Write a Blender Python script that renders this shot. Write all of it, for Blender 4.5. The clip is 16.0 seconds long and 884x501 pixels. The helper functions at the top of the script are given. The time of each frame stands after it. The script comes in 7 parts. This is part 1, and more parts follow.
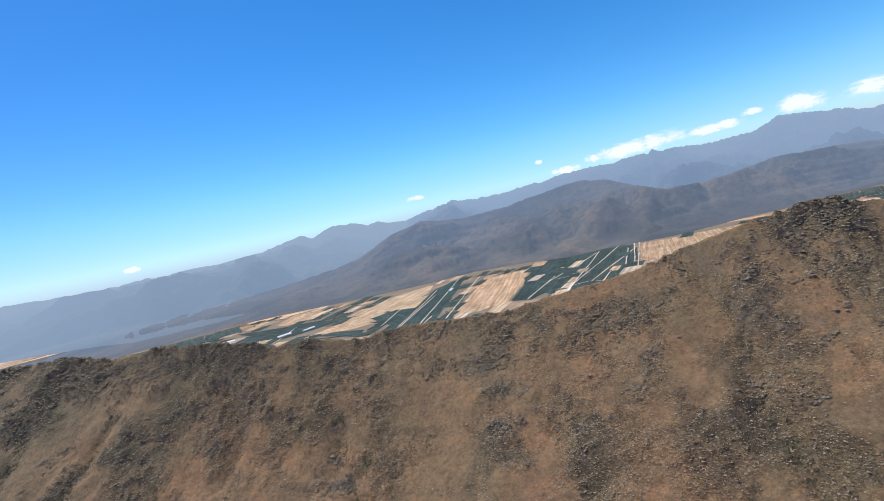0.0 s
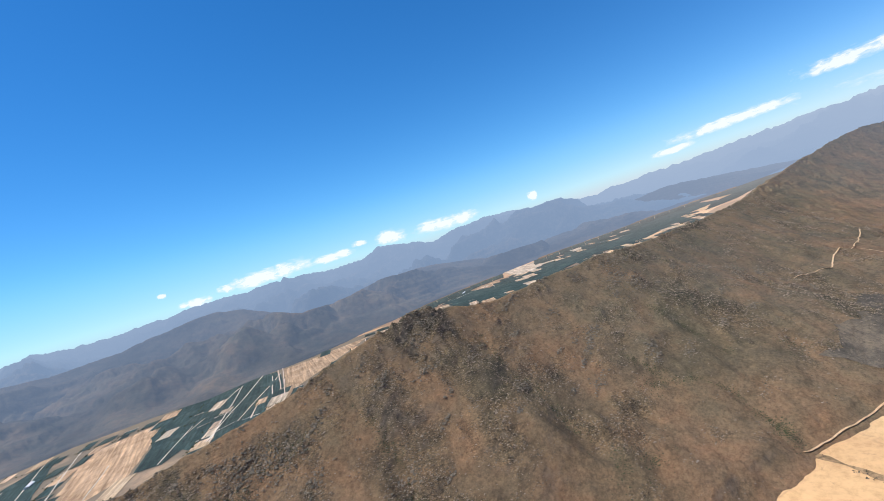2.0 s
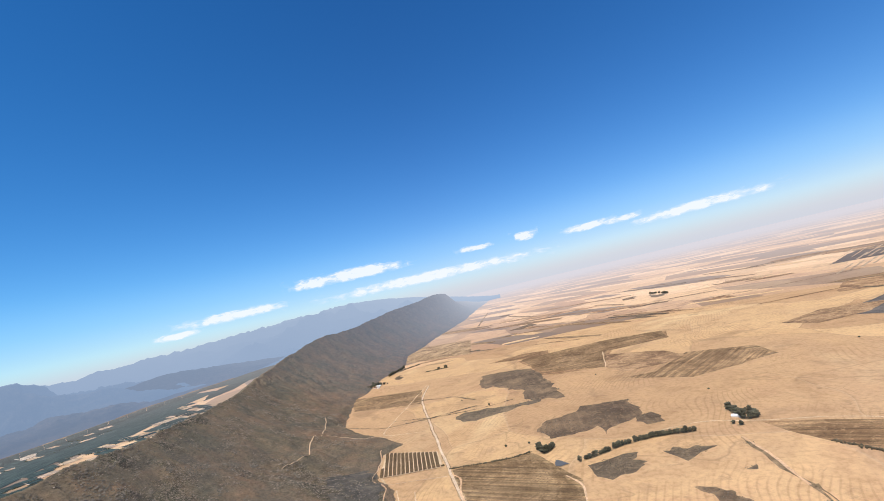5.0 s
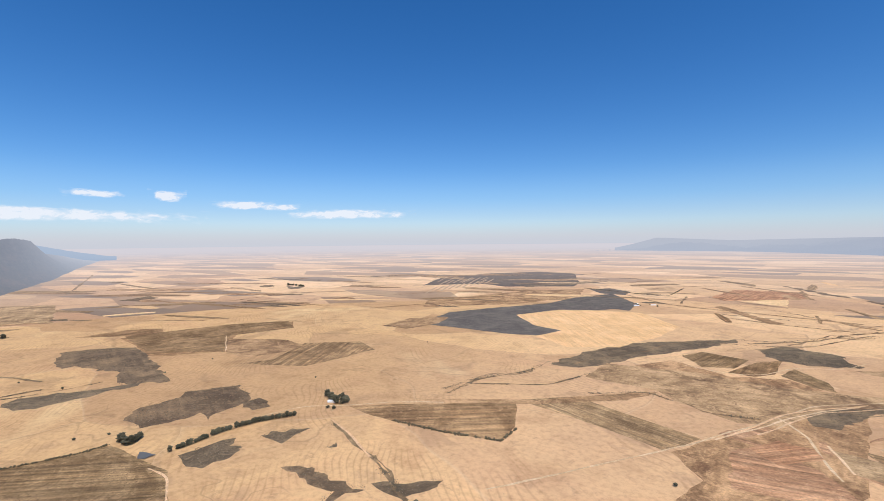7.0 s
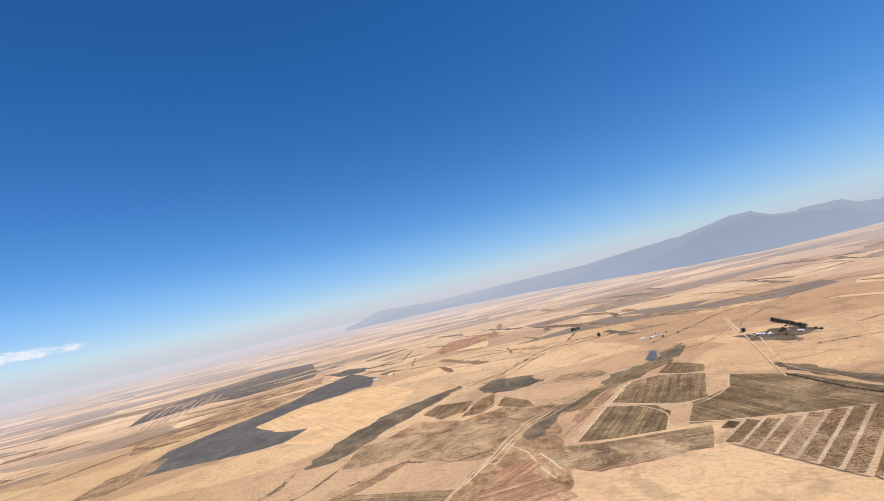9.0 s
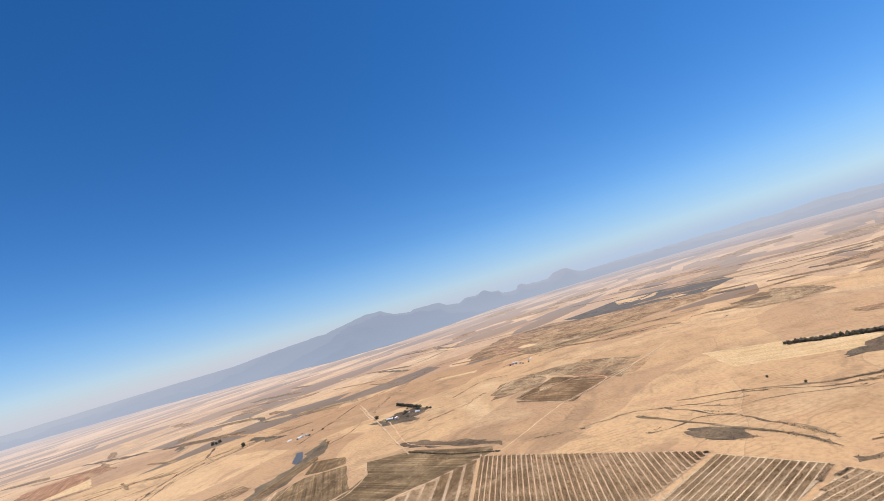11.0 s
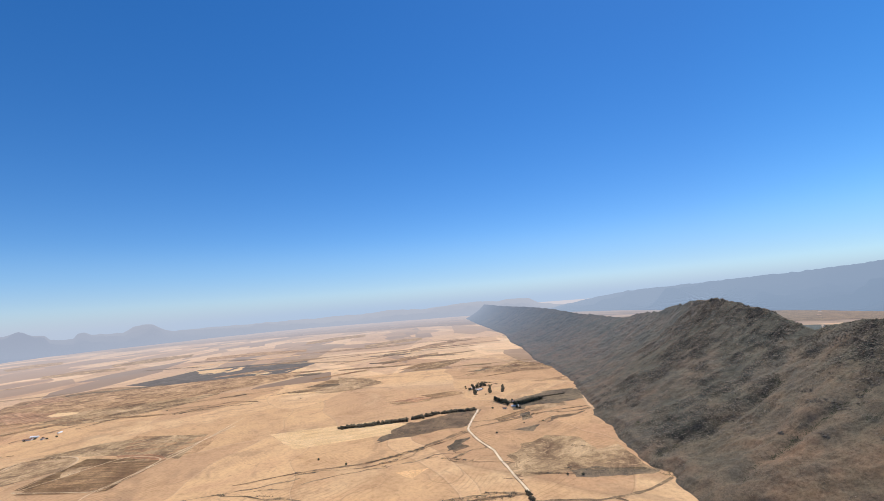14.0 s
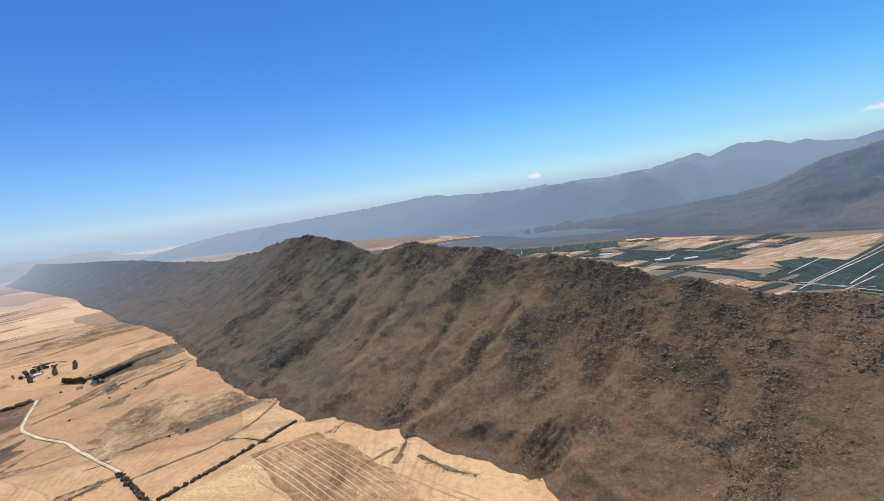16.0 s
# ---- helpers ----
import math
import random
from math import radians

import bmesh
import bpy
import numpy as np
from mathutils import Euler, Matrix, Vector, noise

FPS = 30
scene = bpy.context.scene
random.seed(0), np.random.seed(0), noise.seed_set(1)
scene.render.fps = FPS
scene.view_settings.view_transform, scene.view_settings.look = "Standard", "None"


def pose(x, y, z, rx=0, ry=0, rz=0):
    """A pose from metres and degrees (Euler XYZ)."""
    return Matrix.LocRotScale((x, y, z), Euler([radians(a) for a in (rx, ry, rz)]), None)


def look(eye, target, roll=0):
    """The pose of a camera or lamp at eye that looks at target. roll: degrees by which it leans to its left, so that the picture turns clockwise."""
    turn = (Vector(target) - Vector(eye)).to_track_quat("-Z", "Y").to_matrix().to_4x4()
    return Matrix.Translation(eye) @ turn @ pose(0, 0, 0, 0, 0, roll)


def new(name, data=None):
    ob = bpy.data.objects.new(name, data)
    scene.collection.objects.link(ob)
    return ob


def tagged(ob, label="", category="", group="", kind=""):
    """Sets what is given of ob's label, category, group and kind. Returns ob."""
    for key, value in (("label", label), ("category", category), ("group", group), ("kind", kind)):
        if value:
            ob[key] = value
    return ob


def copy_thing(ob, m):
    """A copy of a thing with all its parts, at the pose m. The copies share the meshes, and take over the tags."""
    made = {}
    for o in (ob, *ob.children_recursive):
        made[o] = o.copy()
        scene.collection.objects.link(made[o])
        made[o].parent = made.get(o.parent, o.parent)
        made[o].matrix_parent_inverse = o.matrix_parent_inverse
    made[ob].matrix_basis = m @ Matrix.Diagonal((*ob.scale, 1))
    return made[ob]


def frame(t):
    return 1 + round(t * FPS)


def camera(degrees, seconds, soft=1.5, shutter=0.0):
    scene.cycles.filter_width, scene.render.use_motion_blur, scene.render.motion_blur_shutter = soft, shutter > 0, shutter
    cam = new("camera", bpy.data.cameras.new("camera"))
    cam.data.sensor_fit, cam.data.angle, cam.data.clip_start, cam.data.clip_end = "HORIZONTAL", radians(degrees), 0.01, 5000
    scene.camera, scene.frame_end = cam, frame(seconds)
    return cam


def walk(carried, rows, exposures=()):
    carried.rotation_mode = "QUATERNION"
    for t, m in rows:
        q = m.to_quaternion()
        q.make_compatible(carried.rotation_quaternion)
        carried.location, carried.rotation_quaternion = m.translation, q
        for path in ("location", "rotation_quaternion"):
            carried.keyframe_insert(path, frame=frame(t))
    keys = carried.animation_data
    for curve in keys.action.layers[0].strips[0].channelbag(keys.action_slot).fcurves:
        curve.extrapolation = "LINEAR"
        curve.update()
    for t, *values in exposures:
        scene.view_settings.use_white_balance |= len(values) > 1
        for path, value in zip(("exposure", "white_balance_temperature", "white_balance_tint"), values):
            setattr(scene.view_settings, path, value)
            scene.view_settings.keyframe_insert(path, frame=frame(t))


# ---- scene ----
cam = camera(87.46, 16.0, soft=0.8)
ROWS = [
    (0, 0.0, 0.0, 350.0, 86.04, 12.78, -4.78),
    (0.5, 1.0, 2.8, 350.3, 88.70, 13.69, -11.89),
    (1, 2.5, 5.8, 350.4, 90.20, 15.49, -22.86),
    (1.5, 3.5, 8.3, 351.0, 90.13, 17.34, -35.37),
    (2, 1.4, 10.2, 352.1, 89.69, 17.41, -49.09),
    (2.5, -1.5, 11.7, 353.6, 90.49, 14.83, -59.64),
    (3, -4.2, 14.6, 355.1, 91.87, 11.61, -69.43),
    (3.2, -5.0, 15.9, 355.5, 92.73, 11.14, -73.76),
    (5.3, 2.3, 29.0, 364.2, 93.87, 12.48, -114.72),
    (5.5, 3.3, 28.9, 364.3, 92.04, 11.38, -120.47),
    (6, 4.0, 27.5, 364.6, 88.15, 7.38, -135.72),
    (6.5, 2.8, 26.4, 364.9, 87.85, 1.96, -142.65),
    (7, 0.7, 25.4, 365.4, 88.87, 0.55, -149.46),
    (7.5, -0.7, 22.9, 366.3, 91.04, 1.77, -156.41),
    (8, -1.5, 19.6, 367.3, 93.66, 5.07, -163.53),
    (8.2, -1.7, 18.1, 367.5, 94.42, 6.78, -166.79),
    (10.3, -2.4, 3.9, 365.2, 97.02, 17.88, -209.74),
    (10.5, -3.5, 3.4, 365.2, 97.35, 17.98, -213.80),
    (11, -6.1, 2.7, 365.4, 97.05, 15.93, -224.58),
    (11.5, -7.9, 1.5, 366.3, 97.43, 12.17, -234.41),
    (12, -7.4, -2.4, 367.6, 98.15, 7.38, -244.61),
    (12.5, -7.5, -6.4, 368.8, 98.76, 3.54, -255.10),
    (13, -9.7, -8.9, 369.9, 99.48, 2.88, -261.76),
    (13.5, -12.4, -8.3, 370.7, 99.30, 2.44, -266.80),
    (14, -15.2, -5.6, 371.2, 96.81, 4.39, -272.21),
    (14.5, -18.0, -2.6, 371.4, 92.12, 6.93, -281.03),
    (15, -19.3, 0.6, 371.1, 87.66, 7.62, -291.95),
    (15.5, -20.0, 4.4, 371.2, 84.89, 7.16, -304.50),
    (16, -20.1, 8.8, 371.2, 84.15, 8.17, -319.09),
]
EXPOSURES = ((0.0, 0.32, 6500, 12), (0.6, 0.41, 6500, 12), (1.5, 0.34, 6500, 12), (2.5, 0.28, 6500, 12), (3.1, 0.24, 6500, 12), (5.3, 0.23, 6500, 12), (6.2, 0.15, 6500, 12), (8.0, 0.1, 6500, 12), (10.5, 0.12, 6500, 12), (13.0, 0.11, 6500, 12), (14.0, 0.08, 6500, 12), (15.0, 0.03, 6500, 12), (16.0, 0.04, 6500, 12))
walk(cam, [(r[0], pose(*r[1:])) for r in ROWS], EXPOSURES)

# ---- world and sun ----
SUN_AZ, SUN_EL = -52.0, 61.0  # degrees clockwise from +y, degrees above the horizon
world = bpy.data.worlds.new("sky")
scene.world = world
world.use_nodes = True
wn = world.node_tree.nodes
sky = wn.new("ShaderNodeTexSky")
sky.sky_type, sky.sun_disc = "NISHITA", False
sky.sun_elevation, sky.sun_rotation = radians(SUN_EL), radians(SUN_AZ)
sky.altitude, sky.air_density, sky.dust_density, sky.ozone_density = 900, 1.0, 0.15, 4.0
deep = wn.new("ShaderNodeHueSaturation")  # the deep dry-air blue
deep.inputs["Saturation"].default_value = 1.3
tone = wn.new("ShaderNodeMix")
tone.data_type, tone.blend_type = "RGBA", "MULTIPLY"
tone.inputs[0].default_value = 1.0
# dust haze low over the horizon, all the way round
coord, split, fall, haze = wn.new("ShaderNodeTexCoord"), wn.new("ShaderNodeSeparateXYZ"), wn.new("ShaderNodeValToRGB"), wn.new("ShaderNodeMix")
fall.color_ramp.interpolation = "EASE"
fall.color_ramp.elements.new(0.5)
for el, (pos, v) in zip(fall.color_ramp.elements, ((0.0, 0.88), (0.045, 0.40), (0.16, 0.0))):
    el.position, el.color = pos, (v, v, v, 1)
haze.data_type = "RGBA"
# bluer air towards the mountains, pinker dust over the plain
side, dust, north = wn.new("ShaderNodeMapRange"), wn.new("ShaderNodeMix"), wn.new("ShaderNodeMix")
side.inputs["From Min"].default_value, side.inputs["From Max"].default_value = 0.12, 1.1
facing = wn.new("ShaderNodeVectorMath")
facing.operation = "DOT_PRODUCT"
facing.inputs[1].default_value = (0.42, 0.91, 0.0)
for mixer, south_colour, north_colour in ((dust, (5.2, 5.5, 6.4, 1), (3.6, 5.0, 7.1, 1)), (north, (0.97, 1.04, 1.17, 1), (0.95, 1.34, 1.42, 1))):
    mixer.data_type = "RGBA"
    mixer.inputs[6].default_value, mixer.inputs[7].default_value = south_colour, north_colour
inland, toward = wn.new("ShaderNodeMapRange"), wn.new("ShaderNodeVectorMath")
toward.operation = "DOT_PRODUCT"
toward.inputs[1].default_value = (-0.64, 0.77, 0.0)
inland.inputs["From Min"].default_value, inland.inputs["From Max"].default_value = -0.6, 0.5
wl = world.node_tree.links
wl.new(coord.outputs["Generated"], toward.inputs[0])
wl.new(toward.outputs["Value"], inland.inputs[0])
wl.new(sky.outputs[0], deep.inputs["Color"])
wl.new(deep.outputs[0], tone.inputs[6])
wl.new(coord.outputs["Generated"], split.inputs[0])
wl.new(split.outputs[2], fall.inputs[0])
wl.new(coord.outputs["Generated"], facing.inputs[0])
wl.new(facing.outputs["Value"], side.inputs[0])
wl.new(inland.outputs[0], dust.inputs[0])
wl.new(side.outputs[0], north.inputs[0])
# the upper part of the haze is blue
above, lift = wn.new("ShaderNodeMapRange"), wn.new("ShaderNodeMix")
above.inputs["From Min"].default_value, above.inputs["From Max"].default_value = 0.01, 0.09
lift.data_type = "RGBA"
lift.inputs[7].default_value = (2.7, 4.7, 7.6, 1)
wl.new(split.outputs[2], above.inputs[0])
wl.new(above.outputs[0], lift.inputs[0])
wl.new(dust.outputs[2], lift.inputs[6])
wl.new(lift.outputs[2], haze.inputs[7])
wl.new(north.outputs[2], tone.inputs[7])
wl.new(fall.outputs[0], haze.inputs[0])
wl.new(tone.outputs[2], haze.inputs[6])
wl.new(haze.outputs[2], wn["Background"].inputs[0])
wn["Background"].inputs[1].default_value = 0.10
sun = new("sun", bpy.data.lights.new("sun", "SUN"))
sun.data.energy, sun.data.angle, sun.data.color = 4.1, radians(0.5), (1.0, 0.95, 0.87)
sun.matrix_world = look((1000 * math.sin(radians(SUN_AZ)) * math.cos(radians(SUN_EL)),
                         1000 * math.cos(radians(SUN_AZ)) * math.cos(radians(SUN_EL)),
                         1000 * math.sin(radians(SUN_EL))), (0, 0, 0))

# ---- materials ----
def shader(name, rough=0.9):
    m = bpy.data.materials.new(name)
    m.use_nodes = True
    nt = m.node_tree
    b = nt.nodes["Principled BSDF"]
    b.inputs["Roughness"].default_value = rough
    b.inputs["Specular IOR Level"].default_value = 0.15
    return m, nt, b


def node(nt, kind, links=(), **values):
    n = nt.nodes.new("ShaderNode" + kind)
    for k, v in values.items():
        if k in n.inputs:
            n.inputs[k].default_value = v
        elif k == "operation":
            n.operation = v
        elif k == "wave_type":
            n.wave_type = v
        elif k == "bands_direction":
            n.bands_direction = v
        elif k == "feature":
            n.feature = v
        elif k == "uv_map":
            n.uv_map = v
        elif k == "rotation_type":
            n.rotation_type = v
        else:
            raise KeyError(k)
    for key, out in links:
        nt.links.new(out, n.inputs[key])
    return n


def ramp(nt, fac, stops):
    r = nt.nodes.new("ShaderNodeValToRGB")
    e = r.color_ramp.elements
    while len(e) < len(stops):
        e.new(0.5)
    for el, (p, c) in zip(e, stops):
        el.position, el.color = p, (*c, 1)
    nt.links.new(fac, r.inputs[0])
    return r.outputs[0]


def mix(nt, fac, a, b, blend="MIX"):
    n = nt.nodes.new("ShaderNodeMix")
    n.data_type, n.blend_type = "RGBA", blend
    for sock, v in ((n.inputs[0], fac), (n.inputs[6], a), (n.inputs[7], b)):
        if hasattr(v, "is_linked"):
            nt.links.new(v, sock)
        else:
            sock.default_value = v if isinstance(v, float) else (*v, 1)
    return n.outputs[2]


def noise_tex(nt, vec, scale, detail=4.0, rough=0.6, distort=0.0):
    return node(nt, "TexNoise", [("Vector", vec)], Scale=scale, Detail=detail, Roughness=rough, Distortion=distort).outputs[0]


def plan_vector(nt):
    """Position in the plan, in metres, stored with the mesh."""
    uv = node(nt, "UVMap")
    s = nt.nodes.new("ShaderNodeVectorMath")
    s.operation = "SCALE"
    s.inputs[3].default_value = 1000.0
    nt.links.new(uv.outputs[0], s.inputs[0])
    return s.outputs[0]


def bump(nt, b, height, strength, distance):
    n = node(nt, "Bump", [("Height", height)], Strength=strength, Distance=distance)
    nt.links.new(n.outputs[0], b.inputs["Normal"])


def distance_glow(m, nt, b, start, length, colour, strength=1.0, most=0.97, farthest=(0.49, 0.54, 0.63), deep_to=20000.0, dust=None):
    """Haze painted onto the far backdrop as emission, by its distance in the plan."""
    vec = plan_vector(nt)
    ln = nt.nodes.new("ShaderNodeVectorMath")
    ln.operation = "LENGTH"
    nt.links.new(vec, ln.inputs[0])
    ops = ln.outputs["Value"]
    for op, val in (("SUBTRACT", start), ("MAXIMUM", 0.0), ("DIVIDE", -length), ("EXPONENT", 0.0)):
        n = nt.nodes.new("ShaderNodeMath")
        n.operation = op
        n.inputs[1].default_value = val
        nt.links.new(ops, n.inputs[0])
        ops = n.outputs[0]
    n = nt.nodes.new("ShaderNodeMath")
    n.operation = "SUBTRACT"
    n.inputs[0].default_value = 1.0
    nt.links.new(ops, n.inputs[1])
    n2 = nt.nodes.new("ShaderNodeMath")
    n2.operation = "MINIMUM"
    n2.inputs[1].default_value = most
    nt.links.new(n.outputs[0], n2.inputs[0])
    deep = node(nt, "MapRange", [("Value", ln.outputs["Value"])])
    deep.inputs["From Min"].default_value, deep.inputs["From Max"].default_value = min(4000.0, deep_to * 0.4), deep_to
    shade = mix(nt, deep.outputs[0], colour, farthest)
    if dust:  # painted haze made paler low down, for the dusty air over the plains
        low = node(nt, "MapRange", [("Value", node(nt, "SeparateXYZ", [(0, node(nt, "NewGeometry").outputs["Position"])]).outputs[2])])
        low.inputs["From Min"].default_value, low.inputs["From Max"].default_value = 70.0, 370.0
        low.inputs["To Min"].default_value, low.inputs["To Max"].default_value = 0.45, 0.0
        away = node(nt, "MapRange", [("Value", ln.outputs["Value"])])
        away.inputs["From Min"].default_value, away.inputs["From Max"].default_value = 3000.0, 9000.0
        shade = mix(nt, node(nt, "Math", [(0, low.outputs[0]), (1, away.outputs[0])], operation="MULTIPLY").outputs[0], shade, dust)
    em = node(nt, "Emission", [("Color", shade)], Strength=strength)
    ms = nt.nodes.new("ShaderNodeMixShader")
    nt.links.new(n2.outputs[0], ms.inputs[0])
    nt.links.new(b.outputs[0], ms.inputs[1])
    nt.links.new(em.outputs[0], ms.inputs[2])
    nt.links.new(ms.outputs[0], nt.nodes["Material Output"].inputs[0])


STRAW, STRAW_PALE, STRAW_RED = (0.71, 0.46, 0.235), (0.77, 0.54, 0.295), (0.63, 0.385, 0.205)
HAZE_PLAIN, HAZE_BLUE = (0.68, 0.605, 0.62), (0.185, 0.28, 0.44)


def stubble_colour(nt, vec, far):
    """Dry stubble: straw tones that drift over the fields, drill lines, bare streaks and grain."""
    big = noise_tex(nt, vec, 0.0022, 4.0, 0.55, 0.8)
    c = ramp(nt, big, [(0.30, STRAW_RED), (0.45, STRAW), (0.58, (0.64, 0.41, 0.215)), (0.72, STRAW_PALE)])
    warp = node(nt, "TexNoise", [("Vector", vec)], Scale=0.002, Detail=2.0)
    wv = node(nt, "VectorMath", [(0, warp.outputs[1])], operation="MULTIPLY")
    wv.inputs[1].default_value = (260, 260, 0)
    add = node(nt, "VectorMath", [(0, vec), (1, wv.outputs[0])], operation="ADD")
    mp = node(nt, "Mapping", [("Vector", add.outputs[0])])
    mp.inputs["Rotation"].default_value = (0, 0, 0.5)
    mp.inputs["Scale"].default_value = (0.0013, 0.0024, 1)
    cells = node(nt, "TexVoronoi", [("Vector", mp.outputs[0])], Scale=1.0, Randomness=0.9)
    sep = node(nt, "SeparateColor", [(0, cells.outputs["Color"])])
    tone = ramp(nt, sep.outputs[0], [(0.0, (0.8, 0.74, 0.70)), (0.4, (0.96, 0.95, 0.94)), (0.7, (1.05, 1.05, 1.06)), (1.0, (1.18, 1.2, 1.24))])
    c = mix(nt, 1.0 if far else 0.32, c, tone, "MULTIPLY")
    red = ramp(nt, sep.outputs[2], [(0.66, (0, 0, 0)), (0.70, (0.5, 0.5, 0.5) if far else (0.35, 0.35, 0.35))])
    c = mix(nt, red, c, (0.37, 0.21, 0.12))
    mid = noise_tex(nt, vec, 0.011, 6.0, 0.66, 0.6)
    c = mix(nt, 0.5, c, ramp(nt, mid, [(0.3, (0.66, 0.60, 0.54)), (0.47, (1, 1, 1)), (0.7, (1.17, 1.15, 1.12))]), "MULTIPLY")
    lines = node(nt, "TexWave", [("Vector", add.outputs[0])], wave_type="BANDS", bands_direction="DIAGONAL", Scale=0.034, Distortion=5.0, Detail=2.0)
    lines.inputs["Detail Scale"].default_value = 0.03
    gate = ramp(nt, noise_tex(nt, vec, 0.0045, 2.0), [(0.50, (0, 0, 0)), (0.62, (0.24, 0.24, 0.24))])
    c = mix(nt, gate, c, mix(nt, 1.0, c, ramp(nt, lines.outputs[0], [(0.04, (0.45, 0.38, 0.32)), (0.22, (1, 1, 1)), (0.9, (1.08, 1.08, 1.08))]), "MULTIPLY"))
    # tracks and fences along the field boundaries
    edge = node(nt, "TexVoronoi", [("Vector", mp.outputs[0])], feature="DISTANCE_TO_EDGE", Scale=1.0, Randomness=0.9)
    rim = ramp(nt, edge.outputs["Distance"], [(0.0, (0.26, 0.26, 0.26)), (0.0035, (0.18, 0.18, 0.18)), (0.006, (0, 0, 0))])
    c = mix(nt, rim, c, mix(nt, ramp(nt, sep.outputs[1], [(0.45, (0, 0, 0)), (0.5, (1, 1, 1))]), (0.22, 0.145, 0.085), (0.66, 0.49, 0.31)))
    fine = noise_tex(nt, vec, 0.09, 6.0, 0.7)
    c = mix(nt, 0.65, c, ramp(nt, fine, [(0.3, (0.68, 0.63, 0.58)), (0.52, (1, 1, 1)), (0.75, (1.16, 1.14, 1.12))]), "MULTIPLY")
    # tufts and bare spots
    tuft = noise_tex(nt, vec, 0.028, 6.0, 0.75, 0.9)
    return mix(nt, ramp(nt, tuft, [(0.57, (0, 0, 0)), (0.66, (0.42, 0.42, 0.42))]), c, (0.30, 0.19, 0.105))


def ground_material(name, far):
    m, nt, b = shader(name)
    vec = plan_vector(nt)
    c = stubble_colour(nt, vec, far)
    # ploughed and scrub patches too small or too far to be pieces of their own
    spots = noise_tex(nt, vec, 0.0034, 5.0, 0.62, 1.2)
    c = mix(nt, ramp(nt, spots, [(0.58, (0, 0, 0)), (0.63, (0.32, 0.32, 0.32))]), c, (0.25, 0.16, 0.095))
    # dry watercourses: thin dark lines wandering over the plain
    for size, width, seed in ((0.0011, 0.0024, 0.0), (0.0023, 0.0026, 40.0)):
        mv = node(nt, "Mapping", [("Vector", vec)])
        mv.inputs["Location"].default_value = (seed * 97, seed * 31, 0)
        n = noise_tex(nt, mv.outputs[0], size, 4.0, 0.5, 0.6)
        line = ramp(nt, n, [(0.5 - width, (0, 0, 0)), (0.5, (0.32, 0.32, 0.32)), (0.5 + width, (0, 0, 0))])
        gate = ramp(nt, noise_tex(nt, mv.outputs[0], size * 2.2, 2.0), [(0.47, (0, 0, 0)), (0.56, (1, 1, 1))])
        c = mix(nt, mix(nt, 1.0, line, gate, "MULTIPLY"), c, (0.15, 0.10, 0.06))
    if not far:  # darker, warmer stubble to the east and west
        flank = node(nt, "MapRange", [("Value", node(nt, "SeparateXYZ", [(0, vec)]).outputs[0])])
        flank.inputs["From Min"].default_value, flank.inputs["From Max"].default_value = 250.0, 900.0
        c = mix(nt, flank.outputs[0], c, mix(nt, 1.0, c, (0.88, 0.865, 0.80), "MULTIPLY"))
        flank = node(nt, "MapRange", [("Value", node(nt, "SeparateXYZ", [(0, vec)]).outputs[0])])
        flank.inputs["From Min"].default_value, flank.inputs["From Max"].default_value = -450.0, -900.0
        c = mix(nt, flank.outputs[0], c, mix(nt, 1.0, c, (0.90, 0.865, 0.83), "MULTIPLY"))
    if not far:  # valley floor behind the ridge: bluish haze tint put in, grey-brown scrub patches
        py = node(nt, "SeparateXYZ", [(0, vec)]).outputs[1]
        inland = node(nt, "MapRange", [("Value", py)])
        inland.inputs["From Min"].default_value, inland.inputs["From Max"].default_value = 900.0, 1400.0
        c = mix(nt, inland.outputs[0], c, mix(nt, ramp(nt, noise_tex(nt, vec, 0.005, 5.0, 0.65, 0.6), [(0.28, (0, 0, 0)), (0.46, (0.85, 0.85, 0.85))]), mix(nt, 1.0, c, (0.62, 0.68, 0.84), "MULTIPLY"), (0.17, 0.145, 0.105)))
    if far:
        mp = node(nt, "Mapping", [("Vector", vec)])
        mp.inputs["Rotation"].default_value = (0, 0, 0.45)
        mp.inputs["Scale"].default_value = (0.0011, 0.0030, 1)
        v = node(nt, "TexVoronoi", [("Vector", mp.outputs[0])], Scale=1.0)
        sep = node(nt, "SeparateColor", [(0, v.outputs["Color"])])
        dark = ramp(nt, sep.outputs[1], [(0.80, (0, 0, 0)), (0.82, (0.85, 0.85, 0.85))])
        c = mix(nt, dark, c, (0.17, 0.13, 0.095))
        c = mix(nt, ramp(nt, sep.outputs[2], [(0.78, (0, 0, 0)), (0.80, (0.8, 0.8, 0.8))]), c, (0.27, 0.175, 0.105))
    nt.links.new(c, b.inputs["Base Color"])
    bump(nt, b, noise_tex(nt, vec, 0.15, 5.0, 0.7), 0.5, 1.0)
    if far:
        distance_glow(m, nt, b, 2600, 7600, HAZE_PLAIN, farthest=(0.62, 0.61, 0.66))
    return m


